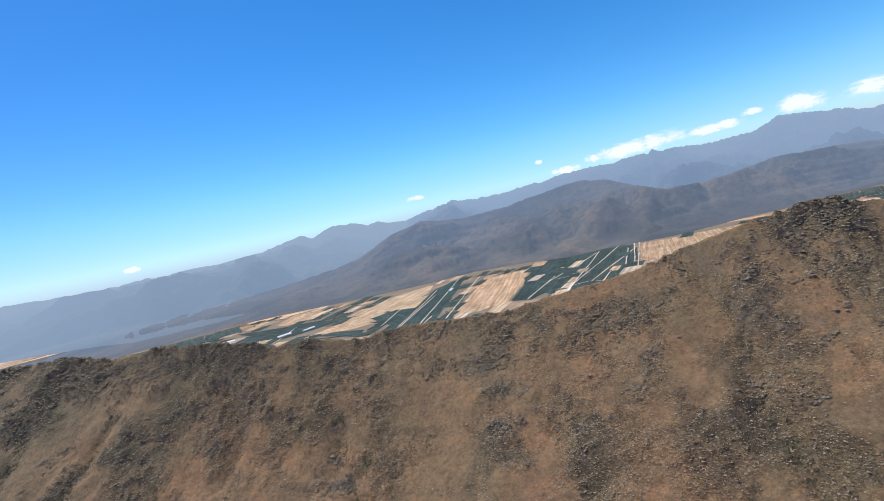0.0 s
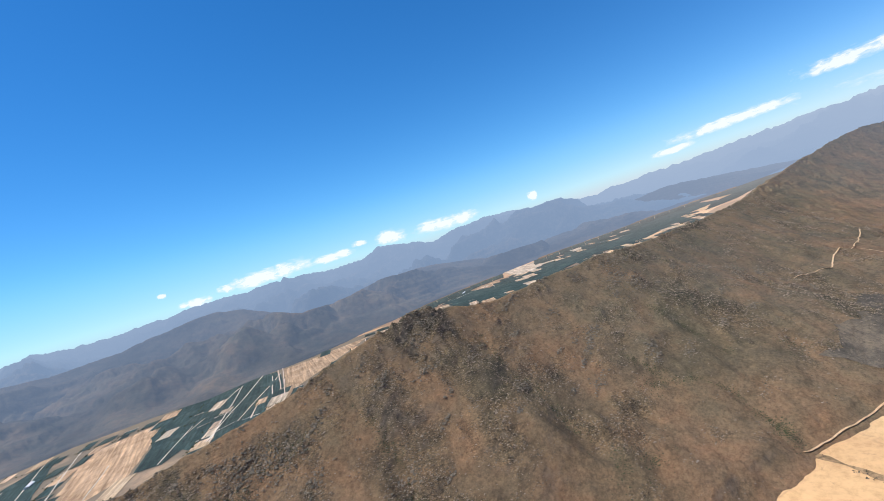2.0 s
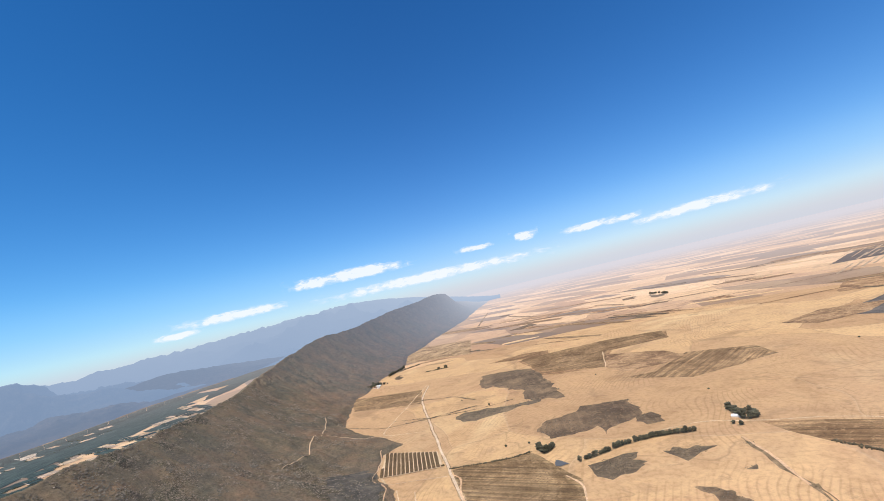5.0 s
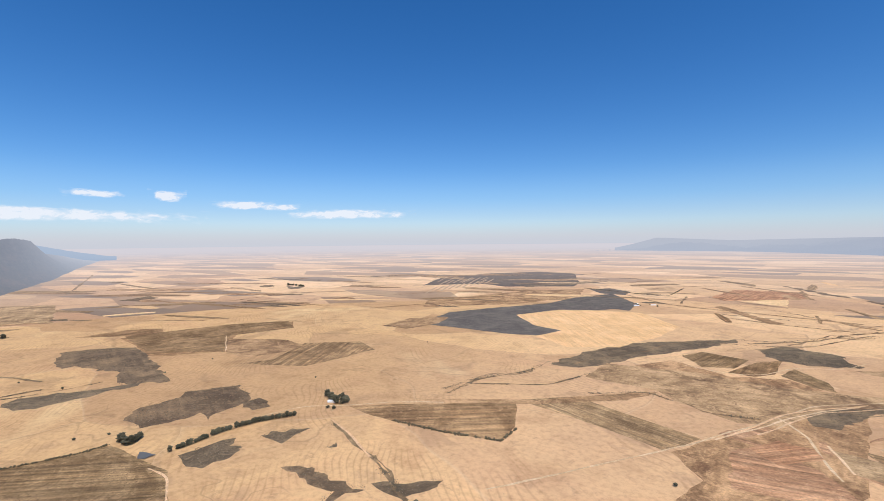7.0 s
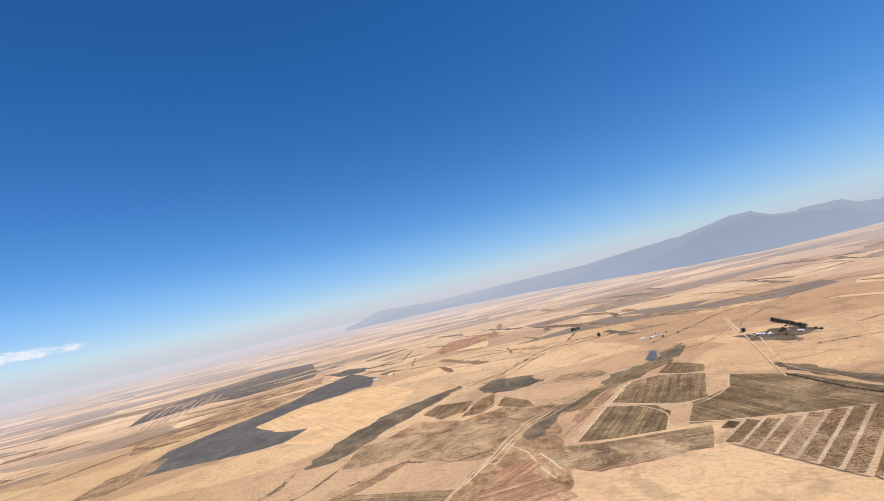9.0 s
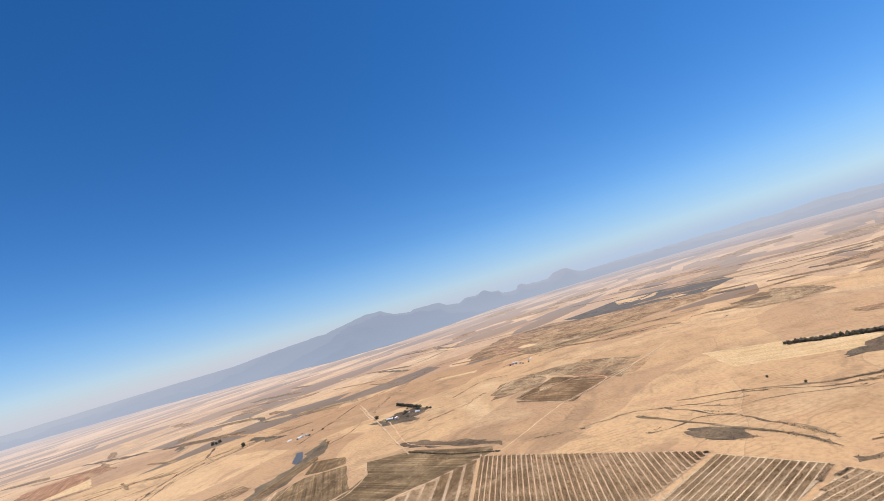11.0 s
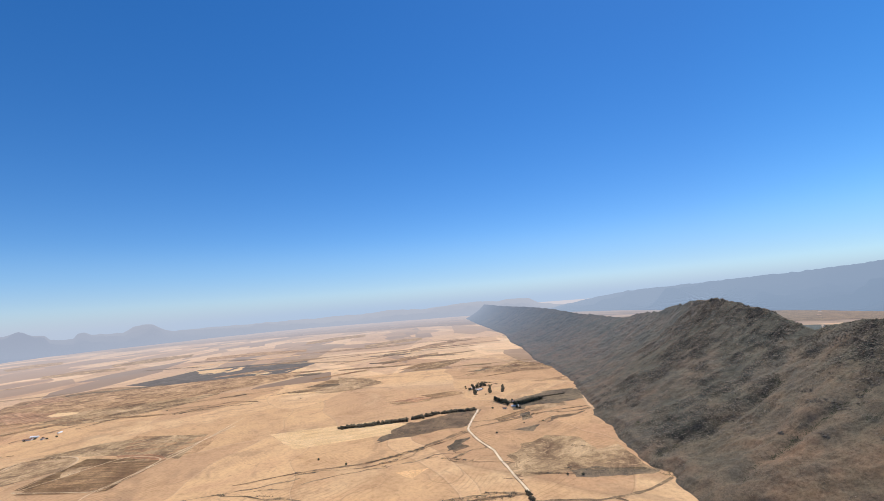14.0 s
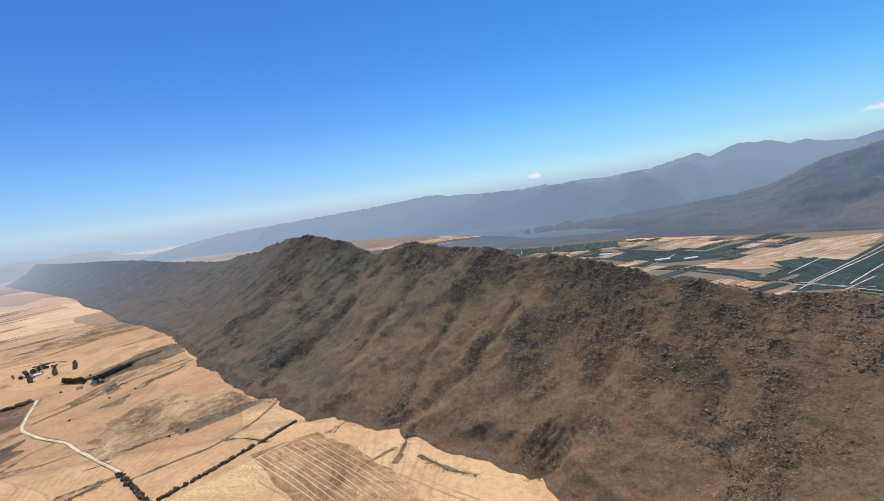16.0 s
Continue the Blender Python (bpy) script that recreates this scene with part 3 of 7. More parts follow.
FRONT = [(-46, 3650, 4700, -4.9), (-34, 3150, 4500, -4.6), (-26, 3000, 4400, -4.3), (-20, 2950, 4400, -4.0), (-16, 2900, 4300, -3.85), (-11.9, 2800, 4250, -3.5), (-9, 2740, 4220, -3.2),
         (-6, 2700, 4250, -2.6), (-3.5, 2670, 4310, -1.4), (-1.8, 2660, 4350, -0.75), (0.5, 2650, 4360, -0.2), (2, 2650, 4360, 0.12), (4, 2670, 4360, -0.25), (7.2, 2720, 4380, -0.7),
         (12.9, 2650, 4360, -0.5), (15.5, 2590, 4330, 0), (17.2, 2540, 4320, 0.1), (19, 2500, 4300, 0.4), (21.9, 2540, 4320, 0.6), (25, 2570, 4300, -0.1), (27.5, 2580, 4270, -1.3),
         (30.4, 2610, 4270, -2.4), (34.4, 2730, 4320, -2.5), (37, 2840, 4400, -2.2), (40.8, 2990, 4520, -1.5), (46.2, 3350, 4730, -1.65), (48.8, 3500, 4850, -2), (54, 3790, 5100, -2.9),
         (60, 4180, 5460, -2.9), (67.5, 4750, 5990, -1.95), (76, 5600, 6840, -1), (81, 6300, 7500, -1.5), (88, 7400, 8600, -2.3)]
BACK = [(-76, 12500, 15500, -1.3), (-67, 10500, 13500, 0.15), (-57, 7600, 10500, 0.55), (-50.8, 6850, 9750, 0.76), (-46, 6080, 9300, 1), (-42.4, 5380, 9030, 1.3),
        (-39.9, 4980, 8820, 0.9), (-36.5, 4480, 8540, 0.65), (-31, 3600, 8500, 0.45), (-28.7, 3500, 8500, 0.6), (-26.5, 3400, 8500, 0.4), (-24.4, 3320, 8500, 0.62),
        (-22.4, 3270, 8440, 0.42), (-19, 3210, 8310, 0.6), (-16.8, 3150, 8250, 0.68), (-15.2, 3100, 8190, 1), (-13.9, 3100, 8100, 1.36), (-12.3, 3100, 8000, 1.58), (-11.1, 3100, 8000, 1),
        (-9.6, 3100, 8000, 1.6), (-8.5, 3100, 8000, 1.85), (-5.7, 3100, 8000, 1.7), (-4.3, 3100, 8000, 1.05), (-3, 3100, 8000, 1.25), (-2, 3100, 8000, 0.85), (0.4, 3100, 8000, 0.6)]
BACK_EAST = [(0.4, 3100, 8000, 0.6), (1.5, 3100, 8000, 0.85), (6.3, 3100, 8000, 1.75), (9, 3100, 8000, 1.35), (11.2, 3100, 8000, 1.25), (15.3, 3100, 8000, 1.45), (17.4, 3100, 8000, 1.5),
             (20.2, 3100, 8000, 1.82), (23.4, 3100, 8000, 1.8), (25.4, 3100, 8000, 1.68), (28.4, 3100, 8000, 2.05), (29.4, 3100, 8000, 1.75), (29.95, 3120, 8000, 2.2),
             (30.5, 3140, 8000, 1.75), (32.6, 3200, 8000, 1.75), (34.2, 3230, 8000, 1.45), (38.9, 3310, 8020, 1.4), (40.3, 3350, 8100, 1.8), (41.6, 3390, 8180, 2.4), (44.2, 3510, 8310, 2),
             (47.9, 3700, 8500, 1.05), (51, 3900, 8500, 1.6), (53.3, 4030, 8500, 1.77), (56.3, 4220, 8650, 1.95), (60.8, 4530, 9000, 1.35), (64.1, 4810, 9010, 1.46), (66.9, 5130, 9410, 0.5),
             (70, 5430, 10080, 0.7), (75.1, 5910, 11180, 0.95), (80, 6400, 12000, 1.1), (86.3, 7000, 12500, 1.55), (91.5, 8000, 13000, 1.75), (96, 9000, 13500, 1.95),
             (100.2, 10000, 14000, 1.55), (104, 11000, 15000, 0.9), (108, 12400, 15800, 0), (111, 13000, 16200, -0.7), (114, 13500, 16500, -1.2)]
SOUTH = [(164, 18000, 23000, -1.3), (169, 17400, 22400, -1.1), (170.7, 17200, 22200, -0.7), (172.8, 17000, 22000, -0.18), (174.3, 16800, 21800, 0.27), (177.3, 16500, 21500, 0.12), (181.3, 15900, 20900, -0.09),
         (184, 15500, 20500, -0.05), (193, 12700, 17700, 0.1), (200, 10500, 15500, 0.15), (205, 9200, 14200, 0.6), (210.5, 8200, 13200, 0.9), (215.3, 8100, 13100, 1.75), (217.2, 8100, 13100, 1.75),
         (218.5, 8200, 13200, 1.05), (219.7, 8400, 13400, 0.74), (220.8, 8600, 13600, 0.68), (221.2, 8600, 13600, 0.86), (224.5, 9200, 14200, 0.79), (225.2, 9400, 14400, 0.27), (226.8, 9900, 14900, 0.01),
         (227.7, 10100, 15100, 0.4), (229.1, 10600, 15600, 0.38), (230.1, 10900, 15900, 0.72), (230.9, 11200, 16200, 0.34), (231.9, 11500, 16500, 0.22), (232.3, 11600, 16600, -0.2), (233.2, 11700, 16700, -0.3),
         (234, 11900, 16900, -0.3), (234.3, 12000, 17000, 0.09), (234.8, 12100, 17100, 0.18), (235.3, 12200, 17200, -0.03), (237.9, 12700, 17700, -0.11), (238.7, 12800, 17800, 0.34), (239.6, 12900, 17900, 0.54),
         (240.5, 13100, 18100, 0.5), (241.7, 13300, 18300, -0.2), (242.6, 13400, 18400, -0.33), (245.4, 14000, 19000, -0.28), (249.3, 14900, 19900, -0.24), (253.3, 15600, 20600, -0.2), (257.3, 15900, 20900, -0.2),
         (260.1, 15800, 20800, -0.1), (262.1, 15700, 20700, -0.15), (264.9, 15600, 20600, 0.07), (267, 15500, 20500, 0.1), (269.7, 15400, 20400, -0.11), (272.4, 15300, 20300, 0.09), (275.8, 15200, 20200, 0.32),
         (279, 15000, 20000, 0.15), (280.2, 15000, 20000, 0.34), (282.7, 14900, 19900, 0.27), (283.8, 14800, 19800, -0.4), (292, 14500, 19500, -1.4)]
FRONT_KNOBS = ((30.5, 3350, 130, 260), (24, 3050, 90, 240), (36, 3500, 120, 300), (14, 3050, 80, 220), (1.5, 3300, 90, 260), (43, 3900, 140, 300), (57, 4600, 150, 330), (-3, 3250, 60, 200))
WEST_KNOBS = ((-17.3, 4700, 190, 330), (-27, 5200, 110, 380), (-9, 4300, 120, 300), (-35, 6200, 150, 450))
EAST_KNOBS = ((33, 5200, 220, 380), (46, 5600, 200, 420), (52, 6000, 240, 420), (63, 6600, 200, 420))
for nm, table, spur, seed, lab, mat, steps, rough_by, hills_on in (
        ("backdrop_mountains_front", FRONT, 1300, 3.3, "brown scrub mountain across the farmed valley", SCRUB_FAR, 1100, 0.42, FRONT_KNOBS),
        ("backdrop_mountains_west", BACK, 2400, 8.1, "blue hazy mountain range behind the valley", SCRUB_WEST, 800, 0.42, WEST_KNOBS),
        ("backdrop_mountains_east", BACK_EAST, 2400, 21.4, "blue hazy mountain range behind the valley", SCRUB_BACK, 1300, 0.95, EAST_KNOBS),
        ("backdrop_mountains_south", SOUTH, 3000, 14.9, "pale blue mountains on the edge of the plain", SCRUB_SOUTH, 1000, 0.3, ())):
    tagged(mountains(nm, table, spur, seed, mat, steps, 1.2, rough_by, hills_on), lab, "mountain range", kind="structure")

# ---- fields, roads, water ----
def field_material(name, stops, far, furrow=0.0, angle=0.0, grain=0.05, glow=(2800, 12500), rough=0.9):
    m, nt, b = shader(name, rough)
    vec = plan_vector(nt)
    info = node(nt, "ObjectInfo").outputs["Random"]
    # the way it is worked: along its longest side, kept in the object's colour
    way = node(nt, "SeparateColor", [(0, node(nt, "ObjectInfo").outputs["Color"])]).outputs[0]
    turn = node(nt, "Math", [(0, way)], operation="MULTIPLY")
    turn.inputs[1].default_value = -math.pi
    laid_out = node(nt, "VectorRotate", [("Vector", vec), ("Angle", turn.outputs[0])], rotation_type="Z_AXIS").outputs[0]
    big = noise_tex(nt, vec, 0.009, 6.0, 0.68, 0.8)
    c = ramp(nt, big, [(0.36, stops[0]), (0.5, stops[1]), (0.64, stops[2])])
    # worn and weedy blotches with edges of their own
    blot = noise_tex(nt, vec, 0.035, 6.0, 0.72, 1.2)
    c = mix(nt, ramp(nt, blot, [(0.54, (0, 0, 0)), (0.60, (0.6, 0.6, 0.6))]), c, stops[2])
    c = mix(nt, ramp(nt, blot, [(0.38, (0.6, 0.6, 0.6)), (0.45, (0, 0, 0))]), c, stops[0])
    # streaks along the way the field is worked
    long_way = node(nt, "Mapping", [("Vector", laid_out)])
    long_way.inputs["Scale"].default_value = (0.004, 0.075, 1)
    st = noise_tex(nt, long_way.outputs[0], 1.0, 5.0, 0.7, 0.3)
    c = mix(nt, 0.55 if furrow else 0.22, c, ramp(nt, st, [(0.36, (0.5, 0.47, 0.44)), (0.5, (1, 1, 1)), (0.62, (1.55, 1.5, 1.42))]), "MULTIPLY")
    fine = noise_tex(nt, vec, grain * 4, 5.0, 0.75)
    c = mix(nt, 0.7, c, ramp(nt, fine, [(0.32, (0.5, 0.5, 0.5)), (0.52, (1, 1, 1)), (0.72, (1.35, 1.33, 1.3))]), "MULTIPLY")
    if furrow:
        mp = node(nt, "Mapping", [("Vector", laid_out)])
        mp.inputs["Scale"].default_value = (0.003, 1.0 / furrow, 1)
        st = noise_tex(nt, mp.outputs[0], 1.0, 3.0, 0.6)
        c = mix(nt, 0.5, c, ramp(nt, st, [(0.38, (0.55, 0.53, 0.5)), (0.5, (1, 1, 1)), (0.64, (1.5, 1.45, 1.35))]), "MULTIPLY")
    # no two fields quite the same
    c = mix(nt, 1.0, c, ramp(nt, info, [(0.0, (0.86, 0.82, 0.78)), (0.35, (1.12, 1.02, 0.94)), (0.65, (0.95, 0.98, 0.96)), (1.0, (1.12, 1.12, 1.1))]), "MULTIPLY")
    nt.links.new(c, b.inputs["Base Color"])
    bump(nt, b, fine, 0.7, 1.2)
    # far variant: haze painted over the field's colour as glow
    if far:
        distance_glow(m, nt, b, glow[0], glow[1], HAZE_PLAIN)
    return m


TONES = {
    "scrub_patch": ([(0.105, 0.077, 0.05), (0.17, 0.124, 0.078), (0.27, 0.19, 0.11)], 0, 0),
    "ploughed_field": ([(0.18, 0.112, 0.058), (0.26, 0.165, 0.085), (0.40, 0.265, 0.14)], 9, 2.4),
    "fallow_field": ([(0.17, 0.10, 0.055), (0.36, 0.23, 0.12), (0.56, 0.37, 0.20)], 0, 0),
    "burnt_scrub": ([(0.068, 0.060, 0.048), (0.105, 0.090, 0.070), (0.185, 0.145, 0.102)], 0, 0),
    "red_field": ([(0.27, 0.145, 0.08), (0.36, 0.20, 0.11), (0.48, 0.29, 0.165)], 8, 0),
    "burnt_field": ([(0.095, 0.081, 0.069), (0.125, 0.106, 0.089), (0.165, 0.139, 0.114)], 0, 0.6),
    "pale_field": ([(0.62, 0.40, 0.195), (0.69, 0.455, 0.23), (0.74, 0.51, 0.275)], 0, 0),
    "olive_field": ([(0.145, 0.09, 0.044), (0.22, 0.14, 0.07), (0.35, 0.23, 0.12)], 6, 2.2),
    # orchard and valley_field: cast of the valley haze put into the colour
    "orchard": ([(0.030, 0.052, 0.050), (0.040, 0.066, 0.062), (0.062, 0.088, 0.078)], 10, 1.0),
    "valley_field": ([(0.335, 0.24, 0.15), (0.435, 0.318, 0.205), (0.535, 0.405, 0.28)], 12, 1.0),
    "lane": ([(0.45, 0.38, 0.30), (0.56, 0.48, 0.39), (0.68, 0.60, 0.50)], 0, 0),
    "cream_field": ([(0.36, 0.28, 0.20), (0.45, 0.36, 0.265), (0.55, 0.45, 0.345)], 9, 1.0),
    "road": ([(0.66, 0.50, 0.32), (0.73, 0.57, 0.385), (0.79, 0.65, 0.47)], 0, 0),
    "track": ([(0.50, 0.335, 0.185), (0.60, 0.42, 0.25), (0.68, 0.50, 0.32)], 0, 0),
    "stream_bed": ([(0.13, 0.085, 0.048), (0.22, 0.145, 0.08), (0.40, 0.27, 0.15)], 0, 0),
    "vineyard_soil": ([(0.46, 0.31, 0.175), (0.60, 0.42, 0.25), (0.70, 0.52, 0.33)], 0, 0),
}
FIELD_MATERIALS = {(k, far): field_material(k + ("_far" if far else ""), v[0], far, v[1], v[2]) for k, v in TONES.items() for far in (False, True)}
FIELD_LABELS = {
    "scrub_patch": "dark patch of grey-brown scrub left in the stubble",
    "ploughed_field": "brown ploughed field with faint furrows",
    "fallow_field": "reddish brown fallow field with sparse dry weeds",
    "burnt_scrub": "dark grey burnt scrub on the lower slope",
    "red_field": "bare reddish brown earth between stubble fields",
    "burnt_field": "dark grey burnt stubble field",
    "pale_field": "pale golden stubble field",
    "olive_field": "olive brown field of low dry crop",
    "orchard": "dark green orchard block on the valley floor",
    "valley_field": "pinkish straw field on the valley floor",
    "lane": "pale dirt lane between orchard blocks",
    "cream_field": "pale cream field on the valley floor",
    "road": "pale dirt road across the stubble",
    "track": "faint dirt track between dry fields",
    "stream_bed": "dry stream bed lined with low brown scrub",
    "vineyard_soil": "vineyard of low brown rows on pale soil",
}
laid = 0


def draped(name, outline, material, cell, lift, height=None):
    """A sheet over the ground with the given outline in the plan."""
    bm = bmesh.new()
    bm.faces.new([bm.verts.new((x, y, 0)) for x, y in outline])
    bmesh.ops.triangulate(bm, faces=bm.faces[:])
    xs, ys = [p[0] for p in outline], [p[1] for p in outline]
    for axis, lo, hi in ((0, min(xs), max(xs)), (1, min(ys), max(ys))):
        n = int((hi - lo) / cell)
        for k in range(1, n + 1):
            co, no = [0, 0, 0], [0, 0, 0]
            co[axis], no[axis] = lo + (hi - lo) * k / (n + 1), 1
            bmesh.ops.bisect_plane(bm, geom=bm.verts[:] + bm.edges[:] + bm.faces[:], plane_co=co, plane_no=no)
    bmesh.ops.recalc_face_normals(bm, faces=bm.faces[:])
    plan = np.array([v.co[:2] for v in bm.verts])
    uv = bm.loops.layers.uv.new("UVMap")
    for f in bm.faces:
        if f.normal.z < 0:
            f.normal_flip()
        f.smooth = True
        for lp in f.loops:
            lp[uv].uv = (lp.vert.co.x / 1000, lp.vert.co.y / 1000)
    place = settle(plan[:, 0], plan[:, 1], (height or rolling)(plan[:, 0], plan[:, 1]) + lift)
    for v, co in zip(bm.verts, place):
        v.co = co
    me = bpy.data.meshes.new(name)
    bm.to_mesh(me)
    bm.free()
    me.materials.append(material)
    return new(name, me)


def ragged(pts, amount, step):
    """The outline with its sides cut into short pieces and set off at random."""
    out = []
    for (x0, y0), (x1, y1) in zip(pts, pts[1:] + pts[:1]):
        n = max(1, int(math.hypot(x1 - x0, y1 - y0) / step))
        for k in range(n):
            x, y = x0 + (x1 - x0) * k / n, y0 + (y1 - y0) * k / n
            dx, dy = fbm(x / 38 + 5, y / 38, 4, 0.65), fbm(x / 38, y / 38 + 31, 4, 0.65)
            out.append((x + amount * float(dx), y + amount * float(dy)))
    return out


def lay(kind, pts, jag, extra=0.0):
    global laid
    laid += 1
    r = float(np.mean([math.hypot(*p) for p in pts]))
    step = max(9.0, r * 0.012)
    out = ragged(list(pts), jag * max(1.0, r / 1200), step)
    # beyond NEAR a field takes the material with haze painted in as glow
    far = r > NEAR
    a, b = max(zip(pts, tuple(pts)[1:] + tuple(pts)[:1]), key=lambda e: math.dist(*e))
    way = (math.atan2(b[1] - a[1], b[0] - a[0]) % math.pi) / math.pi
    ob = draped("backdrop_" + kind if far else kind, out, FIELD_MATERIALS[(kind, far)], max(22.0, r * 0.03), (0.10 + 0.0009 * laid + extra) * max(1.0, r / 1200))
    ob.color = (way, 0.0, 0.0, 1.0)
    return tagged(ob, FIELD_LABELS[kind], kind.replace("_", " "), kind="structure")


def strip(kind, pts, width, wiggle=0.0, extra=0.0):
    """A road, lane or stream along a line in the plan."""
    line = [Vector(pts[0])]
    for a, b in zip(pts, pts[1:]):
        a, b = Vector(a), Vector(b)
        n = max(1, int((b - a).length / max(14.0, a.length * 0.015)))
        line += [a.lerp(b, k / n) for k in range(1, n + 1)]
    # round the corners, then let the line wander
    for _ in range(3):
        line = [line[0]] + [(p + q * 2 + r) / 4 for p, q, r in zip(line, line[1:], line[2:])] + [line[-1]]
    left, right = [], []
    for k, p in enumerate(line):
        d = (line[min(k + 1, len(line) - 1)] - line[max(k - 1, 0)]).normalized()
        n = Vector((-d.y, d.x))
        p = p + n * wiggle * float(fbm(p.x / 70, p.y / 70, 3))
        w = width * max(0.15, 1 + (1.1 if kind == "stream_bed" else 0.12 if kind == "road" else 0.35) * float(fbm(p.x / 23 + 9, p.y / 23, 2))) / 2
        left.append(tuple(p + n * w))
        right.append(tuple(p - n * w))
    global laid
    laid += 1
    r = float(np.mean([p.length for p in line]))
    lift = (0.14 + 0.0009 * laid + extra) * max(1.0, r / 1200)
    x = np.array([[a[0], b[0]] for a, b in zip(left, right)])
    y = np.array([[a[1], b[1]] for a, b in zip(left, right)])
    # far strips likewise use the material with painted haze
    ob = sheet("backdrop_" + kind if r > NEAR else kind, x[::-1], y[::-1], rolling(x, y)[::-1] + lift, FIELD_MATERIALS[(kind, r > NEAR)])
    streams.extend([tuple(p) for p in line] if kind == "stream_bed" else [])
    return tagged(ob, FIELD_LABELS[kind], kind.replace("_", " "), kind="structure")


streams, patches, valley, crops = [], [], [], []


def patch(*pts):
    patches.append(pts)
    return lay("scrub_patch", pts, 13.0)


def plough(*pts):
    return lay("ploughed_field", pts, 2.0)


def fallow(*pts):
    return lay("fallow_field", pts, 5.0)


def burnt(*pts):
    return lay("burnt_field", pts, 3.0)


def pale(*pts):
    return lay("pale_field", pts, 3.0)


def straw(*pts):
    valley.append(pts)
    return lay("valley_field", pts, 3.0)


def olive(*pts):
    crops.append(pts)
    return lay("olive_field", pts, 3.0, 0.08)


def vines(*pts):
    crops.append(pts)
    return lay("olive_field", pts, 3.0, 0.08)


def orchard(*pts):
    valley.append(pts)
    return lay("orchard", pts, 2.0, 0.1)


def road(*pts):
    # dark verge under the road, tagged as fallow field
    strip("fallow_field", pts, 10.5, 2.0, 0.1)
    return strip("road", pts, 5.8, 2.0, 0.25)


def track(*pts):
    return strip("track", pts, 4.0, 3.0, 0.2)


def lane(*pts):
    return strip("lane", pts, 4.6, 1.0, 0.3)


def stream(*pts):
    return strip("stream_bed", pts, 4.2, 20.0, 0.1)


WATER, _nt, _b = shader("pond_water", 0.4)
_b.inputs["Base Color"].default_value = (0.12, 0.115, 0.10, 1)
_b.inputs["Specular IOR Level"].default_value = 0.25
bump(_nt, _b, noise_tex(_nt, plan_vector(_nt), 0.6, 3.0), 0.15, 0.2)


def pond(*pts):
    global laid
    laid += 1
    ob = draped("water", ragged(list(pts), 4.0, 8.0), WATER, 25.0, 1.6)
    return tagged(ob, "small dark blue farm dam in the dry fields", "pond", kind="structure")

patch((1810, -600), (1910, -670), (1840, -760), (1760, -835), (1515, -750), (1350, -690), (1250, -670), (1290, -625), (1325, -570), (1460, -625), (1585, -615), (1650, -605), (1665, -570))
patch((1410, -360), (1430, -395), (1360, -505), (1320, -575), (1290, -625), (1295, -520), (1310, -395), (1350, -360))
patch((1075, -475), (1105, -510), (1095, -550), (1100, -600), (1120, -630), (1100, -680), (1060, -735), (980, -695), (935, -660), (915, -615), (935, -570), (905, -540), (960, -565), (955, -530), (975, -485), (975, -455), (1025, -455))
patch((940, -655), (930, -680), (890, -680), (865, -655), (870, -620), (900, -635))
patch((790, -415), (795, -455), (775, -515), (750, -485), (725, -505), (720, -450), (725, -420), (755, -415))
patch((735, -540), (740, -570), (710, -585), (710, -605), (680, -615), (680, -575), (680, -545), (705, -545))
patch((605, -475), (585, -500), (530, -500), (500, -485), (470, -500), (445, -505), (465, -470), (465, -445), (465, -435), (485, -440), (485, -460), (525, -470), (570, -475))
patch((440, -520), (425, -540), (400, -540), (365, -580), (365, -550), (380, -515), (390, -500), (415, -510))
patch((600, -570), (595, -595), (580, -570))
patch((425, -1290), (360, -1500), (285, -1665), (120, -1825), (-90, -1955), (30, -1740), (180, -1540), (325, -1295))
patch((-115, -1800), (-215, -1900), (-340, -1800), (-345, -1690), (-235, -1620), (-165, -1665))
patch((1000, 95), (1195, 30), (1275, -70), (1110, -75), (1035, -75), (895, -35), (840, -10), (840, 65))
patch((-315, -1295), (-370, -1350), (-435, -1375), (-415, -1330), (-355, -1285), (-310, -1245))
patch((-965, -395), (-980, -365), (-970, -295), (-945, -285), (-915, -290), (-910, -350))
patch((-880, -1230), (-910, -1180), (-915, -1035), (-920, -855), (-890, -815), (-880, -1000), (-860, -1150))
patch((-1380, -165), (-1460, -140), (-1545, -85), (-1630, 10), (-1690, 160), (-1495, 110), (-1430, -50), (-1410, -125))
patch((-1705, 280), (-1830, 365), (-1915, 585), (-1760, 555), (-1700, 400))
patch((-1255, 25), (-1350, 50), (-1375, 90), (-1280, 60))
patch((-1435, 330), (-1505, 370), (-1540, 515), (-1485, 400))
patch((-860, -140), (-875, -100), (-850, -90), (-845, -125))
patch((-750, 15), (-755, 65), (-730, 40))
patch((-1265, 40), (-1315, 75), (-1275, 85), (-1245, 45))
plough((700, -745), (620, -805), (520, -860), (390, -950), (370, -915), (335, -815), (335, -745), (385, -735), (450, -725), (565, -725), (635, -730))
plough((390, -960), (280, -1050), (20, -930), (75, -850), (155, -885), (275, -930))
plough((1235, -870), (1155, -950), (1210, -1090), (1205, -1225), (1130, -1285), (995, -1205), (1025, -1060), (1085, -930))
plough((2165, -790), (2160, -990), (2055, -1075), (1940, -1015), (2040, -895))
plough((2005, -880), (1730, -1150), (1690, -1470), (1600, -1385), (1665, -1155), (1525, -1020), (1430, -955), (1530, -810), (1595, -780), (1815, -845))
